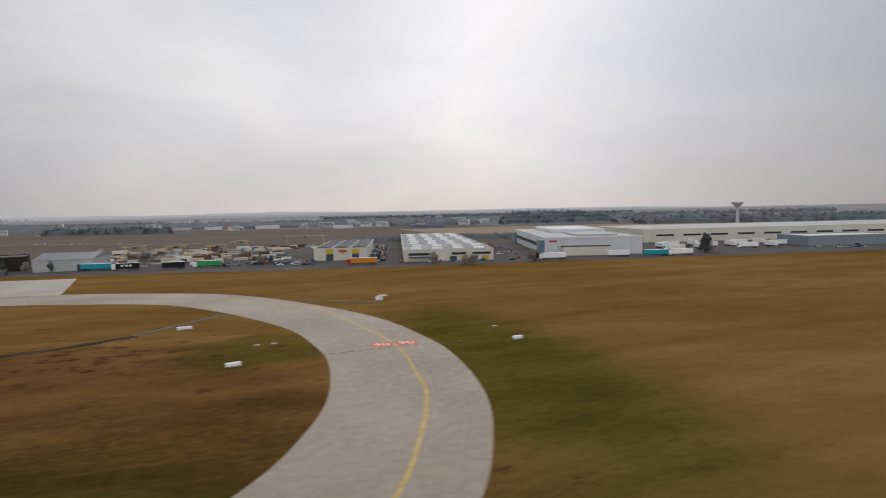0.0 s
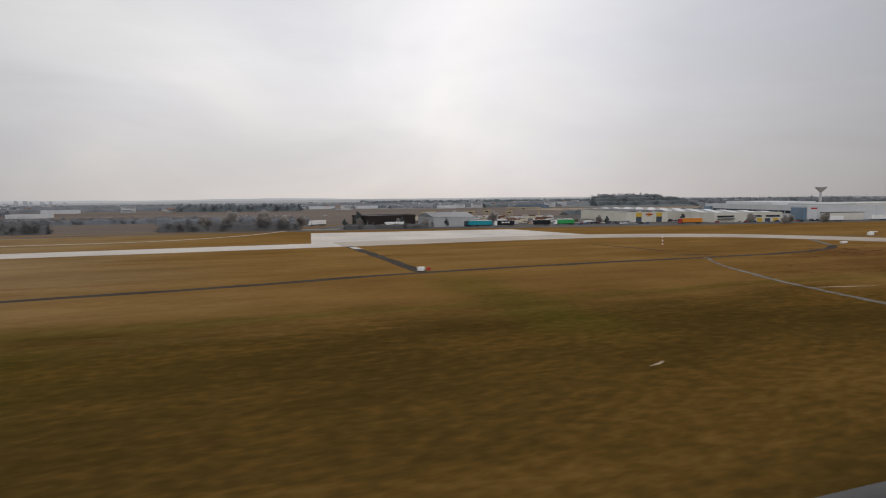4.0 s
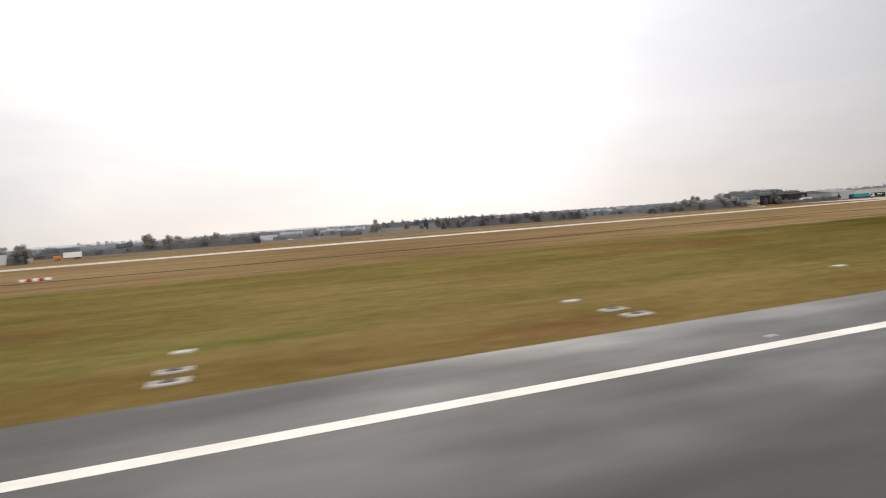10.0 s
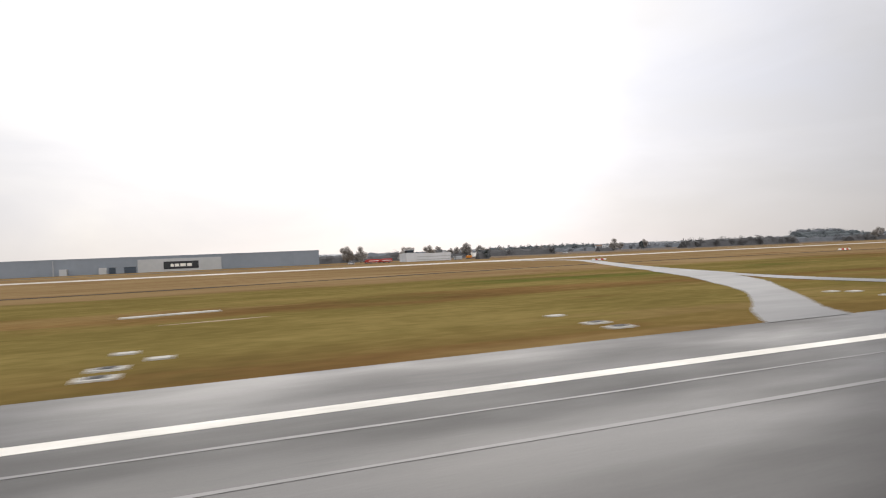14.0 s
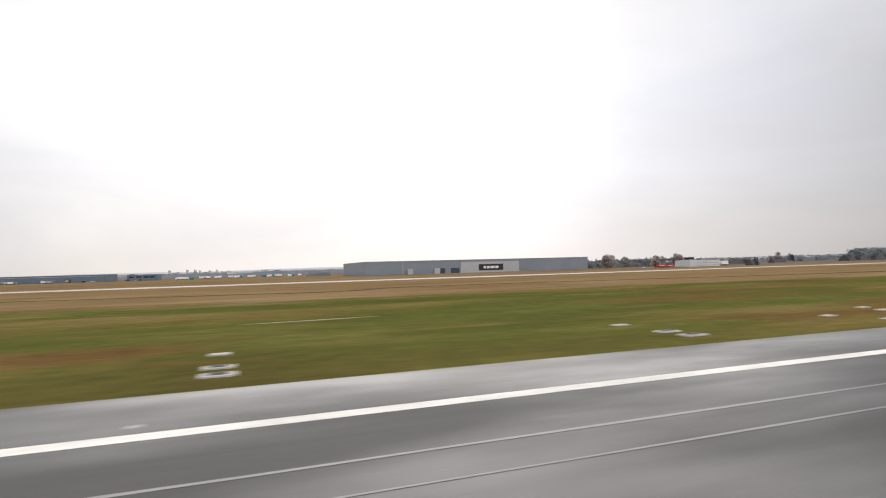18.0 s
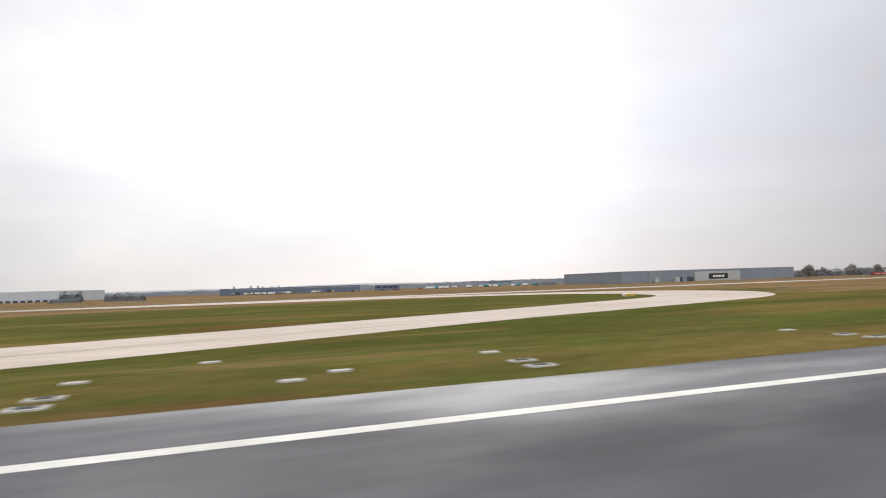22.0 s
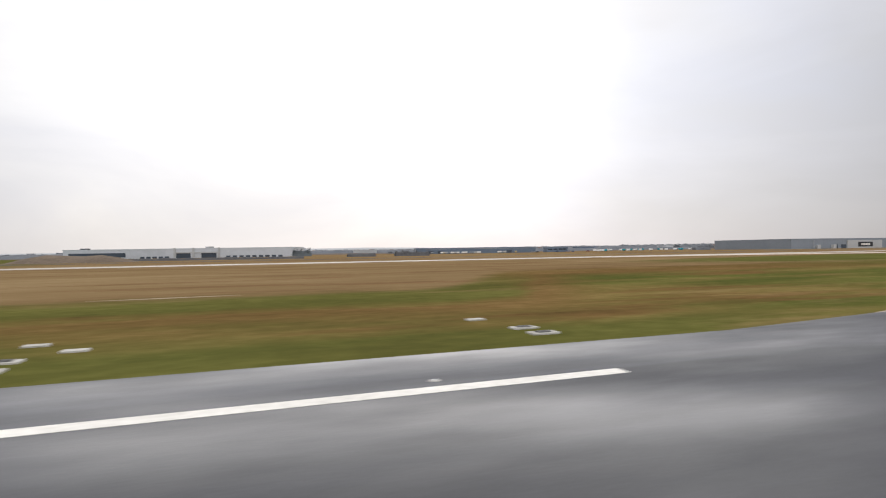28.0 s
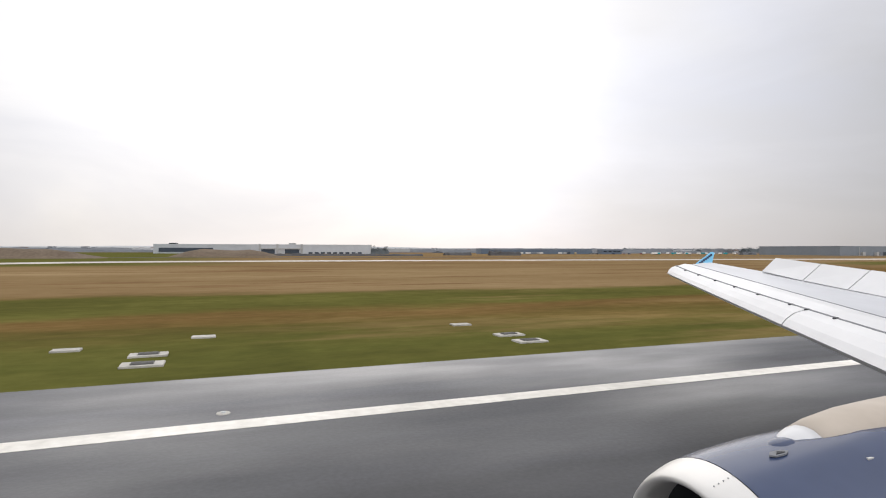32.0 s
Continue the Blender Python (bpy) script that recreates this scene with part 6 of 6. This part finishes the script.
lorry((-120, 249, 0.03), 25, WHITE_TARP, "white", True, 7.0)
lorry((-131, 246, 0.03), 80, WHITE_TARP, "white", True, 6.0)
for i in range(14):
    lorry((146 + i * 5.2, 192 + (i % 3) * 9 - i * 0.8, 0.03), -12 + (i % 2) * 90, WHITE_TARP, "white", i % 2 == 0, 7.0)


def car(mat, colour):
    c = thing("car", (0, 0, 0), 0, colour + " car parked in the yard", "car", "parked cars")
    bm = box(0, 2.25, 0, 0.92, 0.16, 0.48, 0.07)
    part("body", bm, mat, c)
    bm = box(0.5, 1.95, 0.06, 0.86, 0.482, 0.78)
    for v in bm.verts:
        if v.co.z > 0.7:
            v.co.x = 1.2 + (v.co.x - 1.2) * 0.66
            v.co.y = 0.46 + (v.co.y - 0.46) * 0.86
    part("cabin", bm, WINDOW, c, "dark glass")
    part("roof", box(0.78, 1.68, 0.12, 0.80, 0.782, 0.815), mat, c)
    wheels(c, [(x, y) for x in (0.42, 1.8) for y in (0.06, 0.86)], 0.17, 0.12)
    return c


FLEET = [car(m, n) for m, n in zip(CARS, ("white", "silver", "black", "blue", "red"))]
for o, x in zip(FLEET, (-2, 3, 5.6, 8.2, 37)):
    o.matrix_basis = pose(x, 199 - x * 0.25, 0.02, 0, 0, -12)
rg = random.Random(9)
for r in range(3):
    for k in range(16):
        y = 200 + k * 5.4
        copy_thing(rg.choice(FLEET), pose(32.5 + 0.21 * (y - 193) - r * 0.3 + r * 2.6 - 6 + 0.4 * rg.random(), y, 0.02, 0, 0, -8 + rg.choice((0, 3))))
for r in range(3):
    for k in range(11):
        y = 206 + k * 6.2
        copy_thing(rg.choice(FLEET), pose(76 + 0.21 * (y - 190) + r * 3.4, y, 0.02, 0, 0, -12 + rg.choice((0, 90))))
for i in range(95):
    zone = rg.choice(((126, 170, 176, 200, -10), (-20, 10, 199, 212, -12), (-20, 10, 205, 214, -12), (-72, -50, 212, 222, 0), (38, 90, 178, 188, -12), (180, 250, 162, 178, -8), (-712, -650, 318, 330, -5)))
    x = rg.uniform(zone[0], zone[1])
    y = rg.uniform(zone[2], zone[3])
    if zone[0] == 38 and abs(y - (188.5 - 0.15 * x)) < 4 or x > 150 and y < 166:
        continue
    copy_thing(rg.choice(FLEET), pose(x, y, 0.02, 0, 0, zone[4] + rg.choice((0, 90))))
for x, y in ((-152, 436), (-146, 433), (-128, 422), (-122, 420), (-118, 417), (-96, 404), (-60, 388)):
    copy_thing(FLEET[0], pose(x, y, 0.03, 0, 0, -28))
for x, y in ((-330.6, 283.8), (-357, 300), (-345, 262), (-469, 206)):
    copy_thing(FLEET[0], pose(x, y, 0.0, 0, 0, 5))
# red fire vehicles and a white van beside the airfield building
for x in (-462, -457):
    v = thing("fire_vehicle", (x, 205, 0), 0, "red airfield fire vehicle beside the white building", "fire engine", "fire vehicles")
    part("body", box(0, 4.0, 0, 1.3, 0.35, 1.5, 0.1), RED_BODY, v)
    part("cab", box(-1.2, -0.02, 0.02, 1.28, 0.3, 1.35, 0.15), RED_BODY, v)
    part("windscreen", box(-1.22, -1.202, 0.15, 1.15, 0.8, 1.2), WINDOW, v)
    part("stripe", box(0.2, 3.8, -0.02, -0.002, 0.8, 1.0), WHITE_TARP, v)
    wheels(v, [(q, y) for q in (-0.6, 1.0, 3.0) for y in (0.1, 1.2)], 0.3, 0.22)
# pale vans and lorries under the blue warehouse
for i in range(22):
    u = rg.choice((0.0, 6.0, 9.0, 30.0, 48.0)) + rg.uniform(0, 22)
    v = lorry((-772 + u, 346.5 - 0.21 * u + rg.uniform(-2.5, 1.0), 0.02), -12, rg.choice((WHITE_TARP, PALE_CLAD, CRANE_STEEL, PALE_CLAD, SLATE_CLAD)), "pale", False, rg.uniform(1.8, 4.8))
    v.scale = (0.6, 0.6, 0.55)
for i in range(24):
    v = lorry((-664 + i * 3.4 + rg.uniform(-1.2, 1.2), 330 + rg.uniform(-14, 20), 0.02), rg.uniform(-20, 20), rg.choice((WHITE_TARP, WHITE_TARP, WHITE_TARP, TEAL)), "pale", rg.random() < 0.3, rg.uniform(3, 6))
    v.scale = (0.6, 0.6, 0.6)


# ---- water tower and town ----
# Pale blue-grey wall colour with the distance haze put in.
TOWER_WALL = material("hazed_tower_render", (0.40, 0.415, 0.44), (0.50, 0.515, 0.54), 1.0, grain=0.5, blotch=0.05)
wt = thing("water_tower", (416, 441, 0), 0, "tall concrete mushroom water tower on the skyline", "water tower")
part("stem", tube((0, 0, -0.2), (0, 0, 14.5), 1.5, 1.1, 20), TOWER_WALL, wt)
part("bowl", tube((0, 0, 14.5), (0, 0, 19.0), 1.3, 5.6, 28), TOWER_WALL, wt)
part("rim", tube((0, 0, 19.002), (0, 0, 19.8), 5.7, 5.5, 28), TOWER_WALL, wt)


def house(seed):
    rg = random.Random(seed)
    w, d, h = rg.uniform(5.5, 8), rg.uniform(4.5, 6), rg.uniform(2.6, 3.6)
    hs = thing("house", (0, 0, 0), 0, "pale rendered house with a tiled roof in the town", "house", "houses of the town")
    part("wall", box(0, w, 0, d, 0, h), rg.choice(HOUSE_WALLS), hs)
    bm = bmesh.new()
    vs = [bm.verts.new(c) for c in ((-0.3, -0.3, h + 0.002), (w + 0.3, -0.3, h + 0.002), (w + 0.3, d + 0.3, h + 0.002), (-0.3, d + 0.3, h + 0.002), (-0.3, d / 2, h + 1.7), (w + 0.3, d / 2, h + 1.7))]
    for q in ((0, 1, 5, 4), (3, 4, 5, 2), (0, 4, 3), (1, 2, 5), (0, 3, 2, 1)):
        bm.faces.new([vs[i] for i in q])
    part("roof", bm, TILE_ROOF, hs)
    for k in range(3):
        part("window", box(0.6 + k * w / 3, 1.5 + k * w / 3, -0.06, -0.003, 1.3, 2.3), WINDOW, hs)
    return hs


def block(seed):
    rg = random.Random(seed)
    w, d, n = rg.uniform(6, 13), rg.uniform(5, 8), rg.choice((2, 2, 3, 4))
    bl_ = thing("apartment_block", (0, 0, 0), 0, "pale flat-roofed block in the distant town", "building", "blocks of the town")
    part("wall", box(0, w, 0, d, 0, n * 1.4), rg.choice(HOUSE_WALLS[:2] + HOUSE_WALLS[3:]), bl_)
    part("roof", box(-0.15, w + 0.15, -0.15, d + 0.15, n * 1.4 + 0.002, n * 1.4 + 0.25), PALE_ROOF, bl_)
    for k in range(n):
        part("window_band", box(0.5, w - 0.5, -0.05, -0.003, 0.7 + k * 1.4, 1.1 + k * 1.4), WINDOW, bl_)
    return bl_


HOUSES = [house(i) for i in range(5)]
BLOCKS = [block(i + 50) for i in range(5)]
rg = random.Random(21)
SITES = []
for i in range(230):
    u = rg.random()
    y = 640 + 900 * u * u
    x = rg.uniform(-0.55, 1.05) * y + rg.uniform(-60, 60)
    if rg.random() < 0.25:
        x = rg.uniform(-1500, -300)
        y = rg.uniform(900, 1500)
    SITES.append((x, y))
for k, (o, (x, y)) in enumerate(zip(HOUSES + BLOCKS, SITES)):
    o.matrix_basis = pose(x, y, 0, 0, 0, rg.uniform(-40, 40))
for x, y in SITES[10:]:
    copy_thing(rg.choice(HOUSES + BLOCKS + BLOCKS), pose(x, y, 0, 0, 0, rg.uniform(-40, 40)))
# sheds nearer the fields
for x, y, w in ((-75, 700, 40), (-20, 690, 26), (20, 700, 30), (-330, 640, 30), (130, 560, 34), (60, 620, 20), (-470, 640, 40), (-520, 560, 24), (-640, 560, 22), (-1020, 640, 40), (-760, 640, 26)):
    warehouse("low pale trading shed in the distance", (x, y, 0), rg.uniform(-12, 6), w, 14, 3.2, rg.choice((WHITE_CLAD, PALE_CLAD, BLUE_CLAD)), PALE_ROOF, 6.0, name="shed")
# slim towers of the far city
for i in range(9):
    x = -560 + i * 21 + rg.uniform(-6, 6)
    tw = thing("tower_block", (x * 1.0 - 240, 1900, 0), 0, "slim grey tower block on the far skyline", "tower block", "towers of the far city")
    h = rg.uniform(7, 15)
    part("wall", box(0, rg.uniform(5, 9), 0, 8, 0, h), TOWER_WALL, tw)
    part("roof", box(1, 4, 2, 5, h + 0.002, h + 1.5), TOWER_WALL, tw)


# ---- the airliner's wing and engine, where the ride ends ----
EYE = Vector((-941.9, 1.17, 2.86))
plane = thing("airliner_wing", (EYE.x + 6.0, EYE.y + 5.0, 0), 0, "white airliner wing with raised spoilers above a navy engine", "aircraft wing")
BASE = Vector((EYE.x + 6.0, EYE.y + 5.0, 0))
WING_WHITE = material("wing_white_paint", (0.60, 0.60, 0.60), (0.70, 0.70, 0.695), 0.4, grain=2.0, blotch=0.4, bump=0.02, spec=0.5)
WING_GREY = material("wing_grey_paint", (0.46, 0.47, 0.49), (0.54, 0.55, 0.57), 0.4, grain=2.0, blotch=0.4, bump=0.02, spec=0.5)
NAVY = material("navy_cowl_paint", (0.030, 0.045, 0.095), (0.048, 0.068, 0.130), 0.22, grain=2.0, blotch=0.6, bump=0.01, spec=0.5)
LIP = material("bare_inlet_lip", (0.56, 0.55, 0.53), (0.68, 0.67, 0.64), 0.35, 0.4, grain=4.0, blotch=0.8, bump=0.01)
SKY_BLUE = material("sky_blue_paint", (0.16, 0.46, 0.68), (0.22, 0.54, 0.76), 0.35, grain=2.0, blotch=0.5, bump=0.01)
FAIRING = material("weathered_fairing", (0.40, 0.345, 0.285), (0.56, 0.50, 0.43), 0.45, grain=3.0, blotch=0.7, bump=0.02)


def wpt(x, y, z):
    return EYE + Vector((x, y, z)) - BASE


def loft(sections, closed=False):
    """Skin through matching sections of points, given from the eye."""
    bm = bmesh.new()
    rings = [[bm.verts.new(wpt(*p)) for p in s] for s in sections]
    for a, b in zip(rings, rings[1:]):
        n = len(a)
        for k in range(n if closed else n - 1):
            bm.faces.new((a[k], a[(k + 1) % n], b[(k + 1) % n], b[k]))
    for r in (rings[0], rings[-1]):
        if closed and len(r) > 2:
            bm.faces.new(r)
    return bm


# span stations: y, leading edge x and z, slat top x and z, spar line x and z, trailing edge x and z
SPAN = []
for y in (9.05, 8.2, 6.9, 5.6, 4.36, 3.2, 2.4):
    u = (9.05 - y) / 4.69
    SPAN.append((y, 3.70 + 0.5096 * y, -1.386 + 0.1013 * y, 8.53 - 2.14 * u, -0.305 - 0.44 * u ** 0.85, 8.95 - 1.70 * u, -0.285 - 0.50 * u, 9.45 - 0.10 * u + 0.7 * u, -0.245 - 0.62 * u))
sl, top, low = [], [], []
for y, lx, lz, sx, sz, dx, dz, tx, tz in SPAN:
    th = sz - lz
    sl.append([(lx + 0.30, y, lz - 0.10), (lx + 0.08, y, lz - 0.04), (lx, y, lz + th * 0.12), (lx + (sx - lx) * 0.18, y, lz + th * 0.48), (lx + (sx - lx) * 0.5, y, lz + th * 0.82), (sx, y, sz), (sx, y, sz - 0.05), (lx + 0.34, y, lz + 0.02)])
    top.append([(sx + 0.012, y, sz - 0.012), (sx + (dx - sx) * 0.5, y, sz + (dz - sz) * 0.5 + 0.03), (dx - 0.012, y, dz), (dx - 0.012, y, dz - 0.10), (sx + 0.1, y, sz - 0.22)])
    low.append([(dx + 0.006, y, dz - 0.004), (dx + (tx - dx) * 0.55, y, dz + (tz - dz) * 0.5 + 0.012), (tx, y, tz), (tx, y, tz - 0.03), (dx + 0.006, y, dz - 0.24)])
SLAT_CUT = 4.88


def at_span(rows_, ys, y):
    """A section between two stations, at span y."""
    for k in range(len(ys) - 1):
        if ys[k] >= y >= ys[k + 1]:
            u = (ys[k] - y) / (ys[k] - ys[k + 1])
            return [tuple(a + (b - a) * u for a, b in zip(p, q)) for p, q in zip(rows_[k], rows_[k + 1])]


YS = [q[0] for q in SPAN]
part("slat", loft([q for q, y in zip(sl, YS) if y > SLAT_CUT + 0.02] + [at_span(sl, YS, SLAT_CUT + 0.012)], True), WING_WHITE, plane, "white leading-edge slat")
part("slat", loft([at_span(sl, YS, SLAT_CUT - 0.012)] + [q for q, y in zip(sl, YS) if y < SLAT_CUT - 0.02], True), WING_WHITE, plane, "white leading-edge slat")
# dark sealed joints along the slat's edge and the spar
JOINT = plain("grey_sealant", (0.20, 0.205, 0.215), 0.6)
for k, w in ((3, 0.018), (5, 0.016)):
    part("skin_joint", loft([[(q[k] - w, q[0], q[k + 1] + 0.002), (q[k] + w, q[0], q[k + 1] + 0.006), (q[k] + w, q[0], q[k + 1] - 0.02), (q[k] - w, q[0], q[k + 1] - 0.02)] for q in SPAN], True), JOINT, plane, "thin grey joint line")
part("front_skin", loft(top, True), WING_WHITE, plane)
part("rear_skin", loft(low, True), WING_GREY, plane, "pale grey upper skin")
# slat tracks
for i, y in enumerate((8.5, 7.92, 7.27, 6.62, 5.95, 5.2, 4.87, 4.37)):
    u = (9.05 - y) / 4.69
    sx, sz = 8.53 - 2.14 * u, -0.305 - 0.44 * u ** 0.85
    p = wpt(sx, y, sz)
    part("slat_track", box(p.x - 0.06, p.x + 0.02, p.y - 0.012, p.y + 0.012, p.z - 0.03, p.z + 0.010, 0.004), DARK_METAL, plane, "dark slat track")
# raised spoilers, side by side
hinge = [(9.37, 7.8, -0.375), (9.25, 6.9, -0.50), (9.18, 6.1, -0.60), (9.14, 5.3, -0.70), (9.12, 4.4, -0.80)]
lift = [(9.62, 7.72, -0.13), (9.62, 6.84, -0.22), (9.62, 6.04, -0.30), (9.62, 5.26, -0.38), (9.62, 4.4, -0.47)]
for k in range(4):
    a, b, c, d = hinge[k], hinge[k + 1], lift[k + 1], lift[k]
    g = 0.012
    bm = loft([[(a[0], a[1] - g, a[2]), (d[0], d[1] - g, d[2]), (d[0] + 0.02, d[1] - g, d[2] - 0.02), (a[0] + 0.03, a[1] - g, a[2] - 0.03)], [(b[0], b[1] + g, b[2]), (c[0], c[1] + g, c[2]), (c[0] + 0.02, c[1] + g, c[2] - 0.02), (b[0] + 0.03, b[1] + g, b[2] - 0.03)]], True)
    part("spoiler", bm, WING_WHITE, plane, "raised white spoiler panel")
# flap behind the wing and the outer aileron
part("flap", loft([[(9.5, 7.85, -0.42), (10.0, 7.85, -0.62), (10.0, 7.85, -0.66), (9.5, 7.85, -0.48)], [(9.9, 3.0, -1.0), (10.8, 3.0, -1.3), (10.8, 3.0, -1.36), (9.9, 3.0, -1.08)]], True), WING_GREY, plane)
# canted winglet with plain dark bars for its lettering
wl_ = part("winglet", loft([[(8.98, 9.07, -0.31), (9.25, 9.10, -0.30), (9.52, 9.10, -0.31), (9.25, 9.06, -0.33)], [(9.85, 9.45, -0.035), (9.92, 9.46, -0.03), (9.98, 9.46, -0.04), (9.92, 9.44, -0.04)]], True), SKY_BLUE, plane, "sky-blue winglet")
for k in range(7):
    u = 0.16 + 0.10 * k
    q = wpt(8.98 + 0.87 * u + 0.09, 9.05 + 0.36 * u, -0.30 + 0.27 * u)
    part("lettering_bar", box(q.x - 0.025, q.x + 0.03, q.y - 0.012, q.y - 0.004, q.z - 0.02, q.z + 0.025), NAVY, wl_, "plain dark bar")
part("wing_tip", loft([[(8.31, 9.05, -0.47), (8.45, 9.05, -0.35), (8.53, 9.05, -0.305), (9.4, 9.05, -0.25), (9.4, 9.05, -0.32), (8.6, 9.05, -0.45)], [(8.62, 9.22, -0.38), (8.66, 9.22, -0.34), (8.70, 9.22, -0.32), (9.3, 9.22, -0.27), (9.3, 9.22, -0.30), (8.7, 9.22, -0.38)]], True), WING_WHITE, plane)

# engine: lathe round its own axis, slightly toed and drooped
AX_Y, AX_Z, TOE, DROOP = 2.024, -1.634, 0.128, -0.082


def nacelle(dx, r, a):
    y, z = r * math.sin(a), r * math.cos(a)
    return (2.2 + dx + TOE * y + DROOP * z, AX_Y + y - TOE * dx, AX_Z + z - DROOP * dx)


def lathe(profile, seg=64):
    rings = [[nacelle(dx, r, 2 * math.pi * i / seg) for dx, r in profile] for i in range(seg)]
    rings.append(rings[0])
    bm = loft(rings)
    bmesh.ops.remove_doubles(bm, verts=bm.verts, dist=0.0005)
    return bm


part("inlet_lip", lathe([(0.05, 0.545), (-0.05, 0.538), (-0.11, 0.540), (-0.145, 0.552), (-0.155, 0.566), (-0.145, 0.582), (-0.11, 0.602), (-0.05, 0.624), (0.0, 0.638)]), LIP, plane, "bare pale inlet lip", True)
part("cowl", lathe([(0.004, 0.640), (0.15, 0.660), (0.4, 0.680), (0.8, 0.688), (1.4, 0.66), (2.0, 0.60), (2.6, 0.50)]), NAVY, plane, "navy blue fan cowl", True)
part("inlet_duct", lathe([(0.052, 0.544), (0.35, 0.53), (0.7, 0.53)]), DARK_METAL, plane, "dark inlet duct", True)
part("fan", lathe([(0.68, 0.52), (0.67, 0.18), (0.45, 0.06), (0.4, 0.0)], 24), DARK_METAL, plane, "dark fan and spinner", True)
for k in range(5):
    q = wpt(*nacelle(-0.10 + k * 0.024, 0.607 + k * 0.0085, -0.16))
    part("lip_rivet", tube(q, q + Vector((0, -0.001, 0.003)), 0.0035, 0.003, 6), JOINT, plane)


def pylon_section(x, zt, w, zb):
    return [(x, AX_Y - w, zb), (x, AX_Y - w, zt - 0.09), (x, AX_Y - w * 0.75, zt - 0.035), (x, AX_Y - w * 0.35, zt - 0.006), (x, AX_Y, zt), (x, AX_Y + w * 0.35, zt - 0.006), (x, AX_Y + w * 0.75, zt - 0.035), (x, AX_Y + w, zt - 0.09), (x, AX_Y + w, zb)]


part("pylon_nose", loft([pylon_section(*q, -1.04) for q in ((2.545, -0.925, 0.03), (2.60, -0.900, 0.09), (2.66, -0.886, 0.118), (2.72, -0.874, 0.136))], True), WING_WHITE, plane, "white pylon nose cap", True)
part("pylon", loft([pylon_section(*q) for q in ((2.726, -0.871, 0.134, -1.04), (2.86, -0.845, 0.153, -1.04), (3.1, -0.815, 0.168, -1.05), (3.4, -0.798, 0.172, -1.06), (4.0, -0.775, 0.17, -1.1), (5.0, -0.77, 0.15, -1.35), (6.2, -0.86, 0.08, -1.3))], True), FAIRING, plane, "weathered pale pylon fairing", True)
for k in range(9):
    x = 2.93 + k * 0.045
    part("fastener", box(wpt(x, 0, 0).x, wpt(x + 0.022, 0, 0).x, wpt(0, AX_Y - 0.162, 0).y, wpt(0, AX_Y - 0.150, 0).y, wpt(0, 0, -0.915 + 0.003 * k).z, wpt(0, 0, -0.905 + 0.003 * k).z), JOINT, plane)
# low fairing ahead of the pylon and the triangular vent with its pale surround
bm = bmesh.new()
bmesh.ops.create_uvsphere(bm, u_segments=20, v_segments=10, radius=1.0, matrix=Matrix.Translation(wpt(2.56, AX_Y - 0.02, -0.955)) @ Matrix.Diagonal((0.10, 0.075, 0.045, 1)))
part("cowl_blister", bm, NAVY, plane, "small blue blister fairing", True)


def on_cowl(outline, rise):
    """A thin plate that follows the cowl."""
    bm = bmesh.new()
    vs = [bm.verts.new(wpt(*nacelle(dx, 0.660 + 0.045 * dx + dz, a))) for dz in (0.0, rise) for dx, a in outline]
    n = len(outline)
    bm.faces.new(vs[n:])
    for k in range(n):
        bm.faces.new((vs[k], vs[(k + 1) % n], vs[n + (k + 1) % n], vs[n + k]))
    return bm


vent = part("vent_frame", on_cowl(((0.225, -0.10), (0.248, -0.066), (0.305, -0.066), (0.330, -0.10), (0.305, -0.126), (0.248, -0.126)), 0.008), JOINT, plane, "pale vent surround")
part("vent_opening", on_cowl(((0.255, -0.112), (0.305, -0.112), (0.280, -0.082)), 0.012), DARK_METAL, vent, "dark vent opening")
for dx, a in ((0.62, -0.33),):
    q = wpt(*nacelle(dx, 0.680, a))
    part("cowl_latch", box(q.x - 0.018, q.x + 0.018, q.y - 0.006, q.y + 0.006, q.z - 0.004, q.z + 0.008), LIP, plane)
# main landing gear under the inner wing
gear = part("landing_gear", tube(wpt(8.4, 2.9, -1.22), wpt(8.4, 2.9, -2.50), 0.085, 0.075, 14), LIP, plane, "pale landing gear leg")
part("axle", tube(wpt(8.4, 2.62, -2.50), wpt(8.4, 3.18, -2.50), 0.05, 0.05, 10), DARK_METAL, gear)
part("brace", tube(wpt(8.4, 2.9, -2.05), wpt(8.95, 2.9, -1.20), 0.045, 0.04, 8), LIP, gear)
for y in (2.70, 3.10):
    tyre = tube(wpt(8.4, y - 0.11, -2.50), wpt(8.4, y + 0.11, -2.50), 0.345, 0.345, 28)
    bmesh.ops.bevel(tyre, geom=[e for e in tyre.edges if len(e.link_faces) == 2 and any(len(f.verts) > 4 for f in e.link_faces)], offset=0.05, segments=3, affect="EDGES")
    part("wheel", tyre, RUBBER, gear, "black tyre", True)
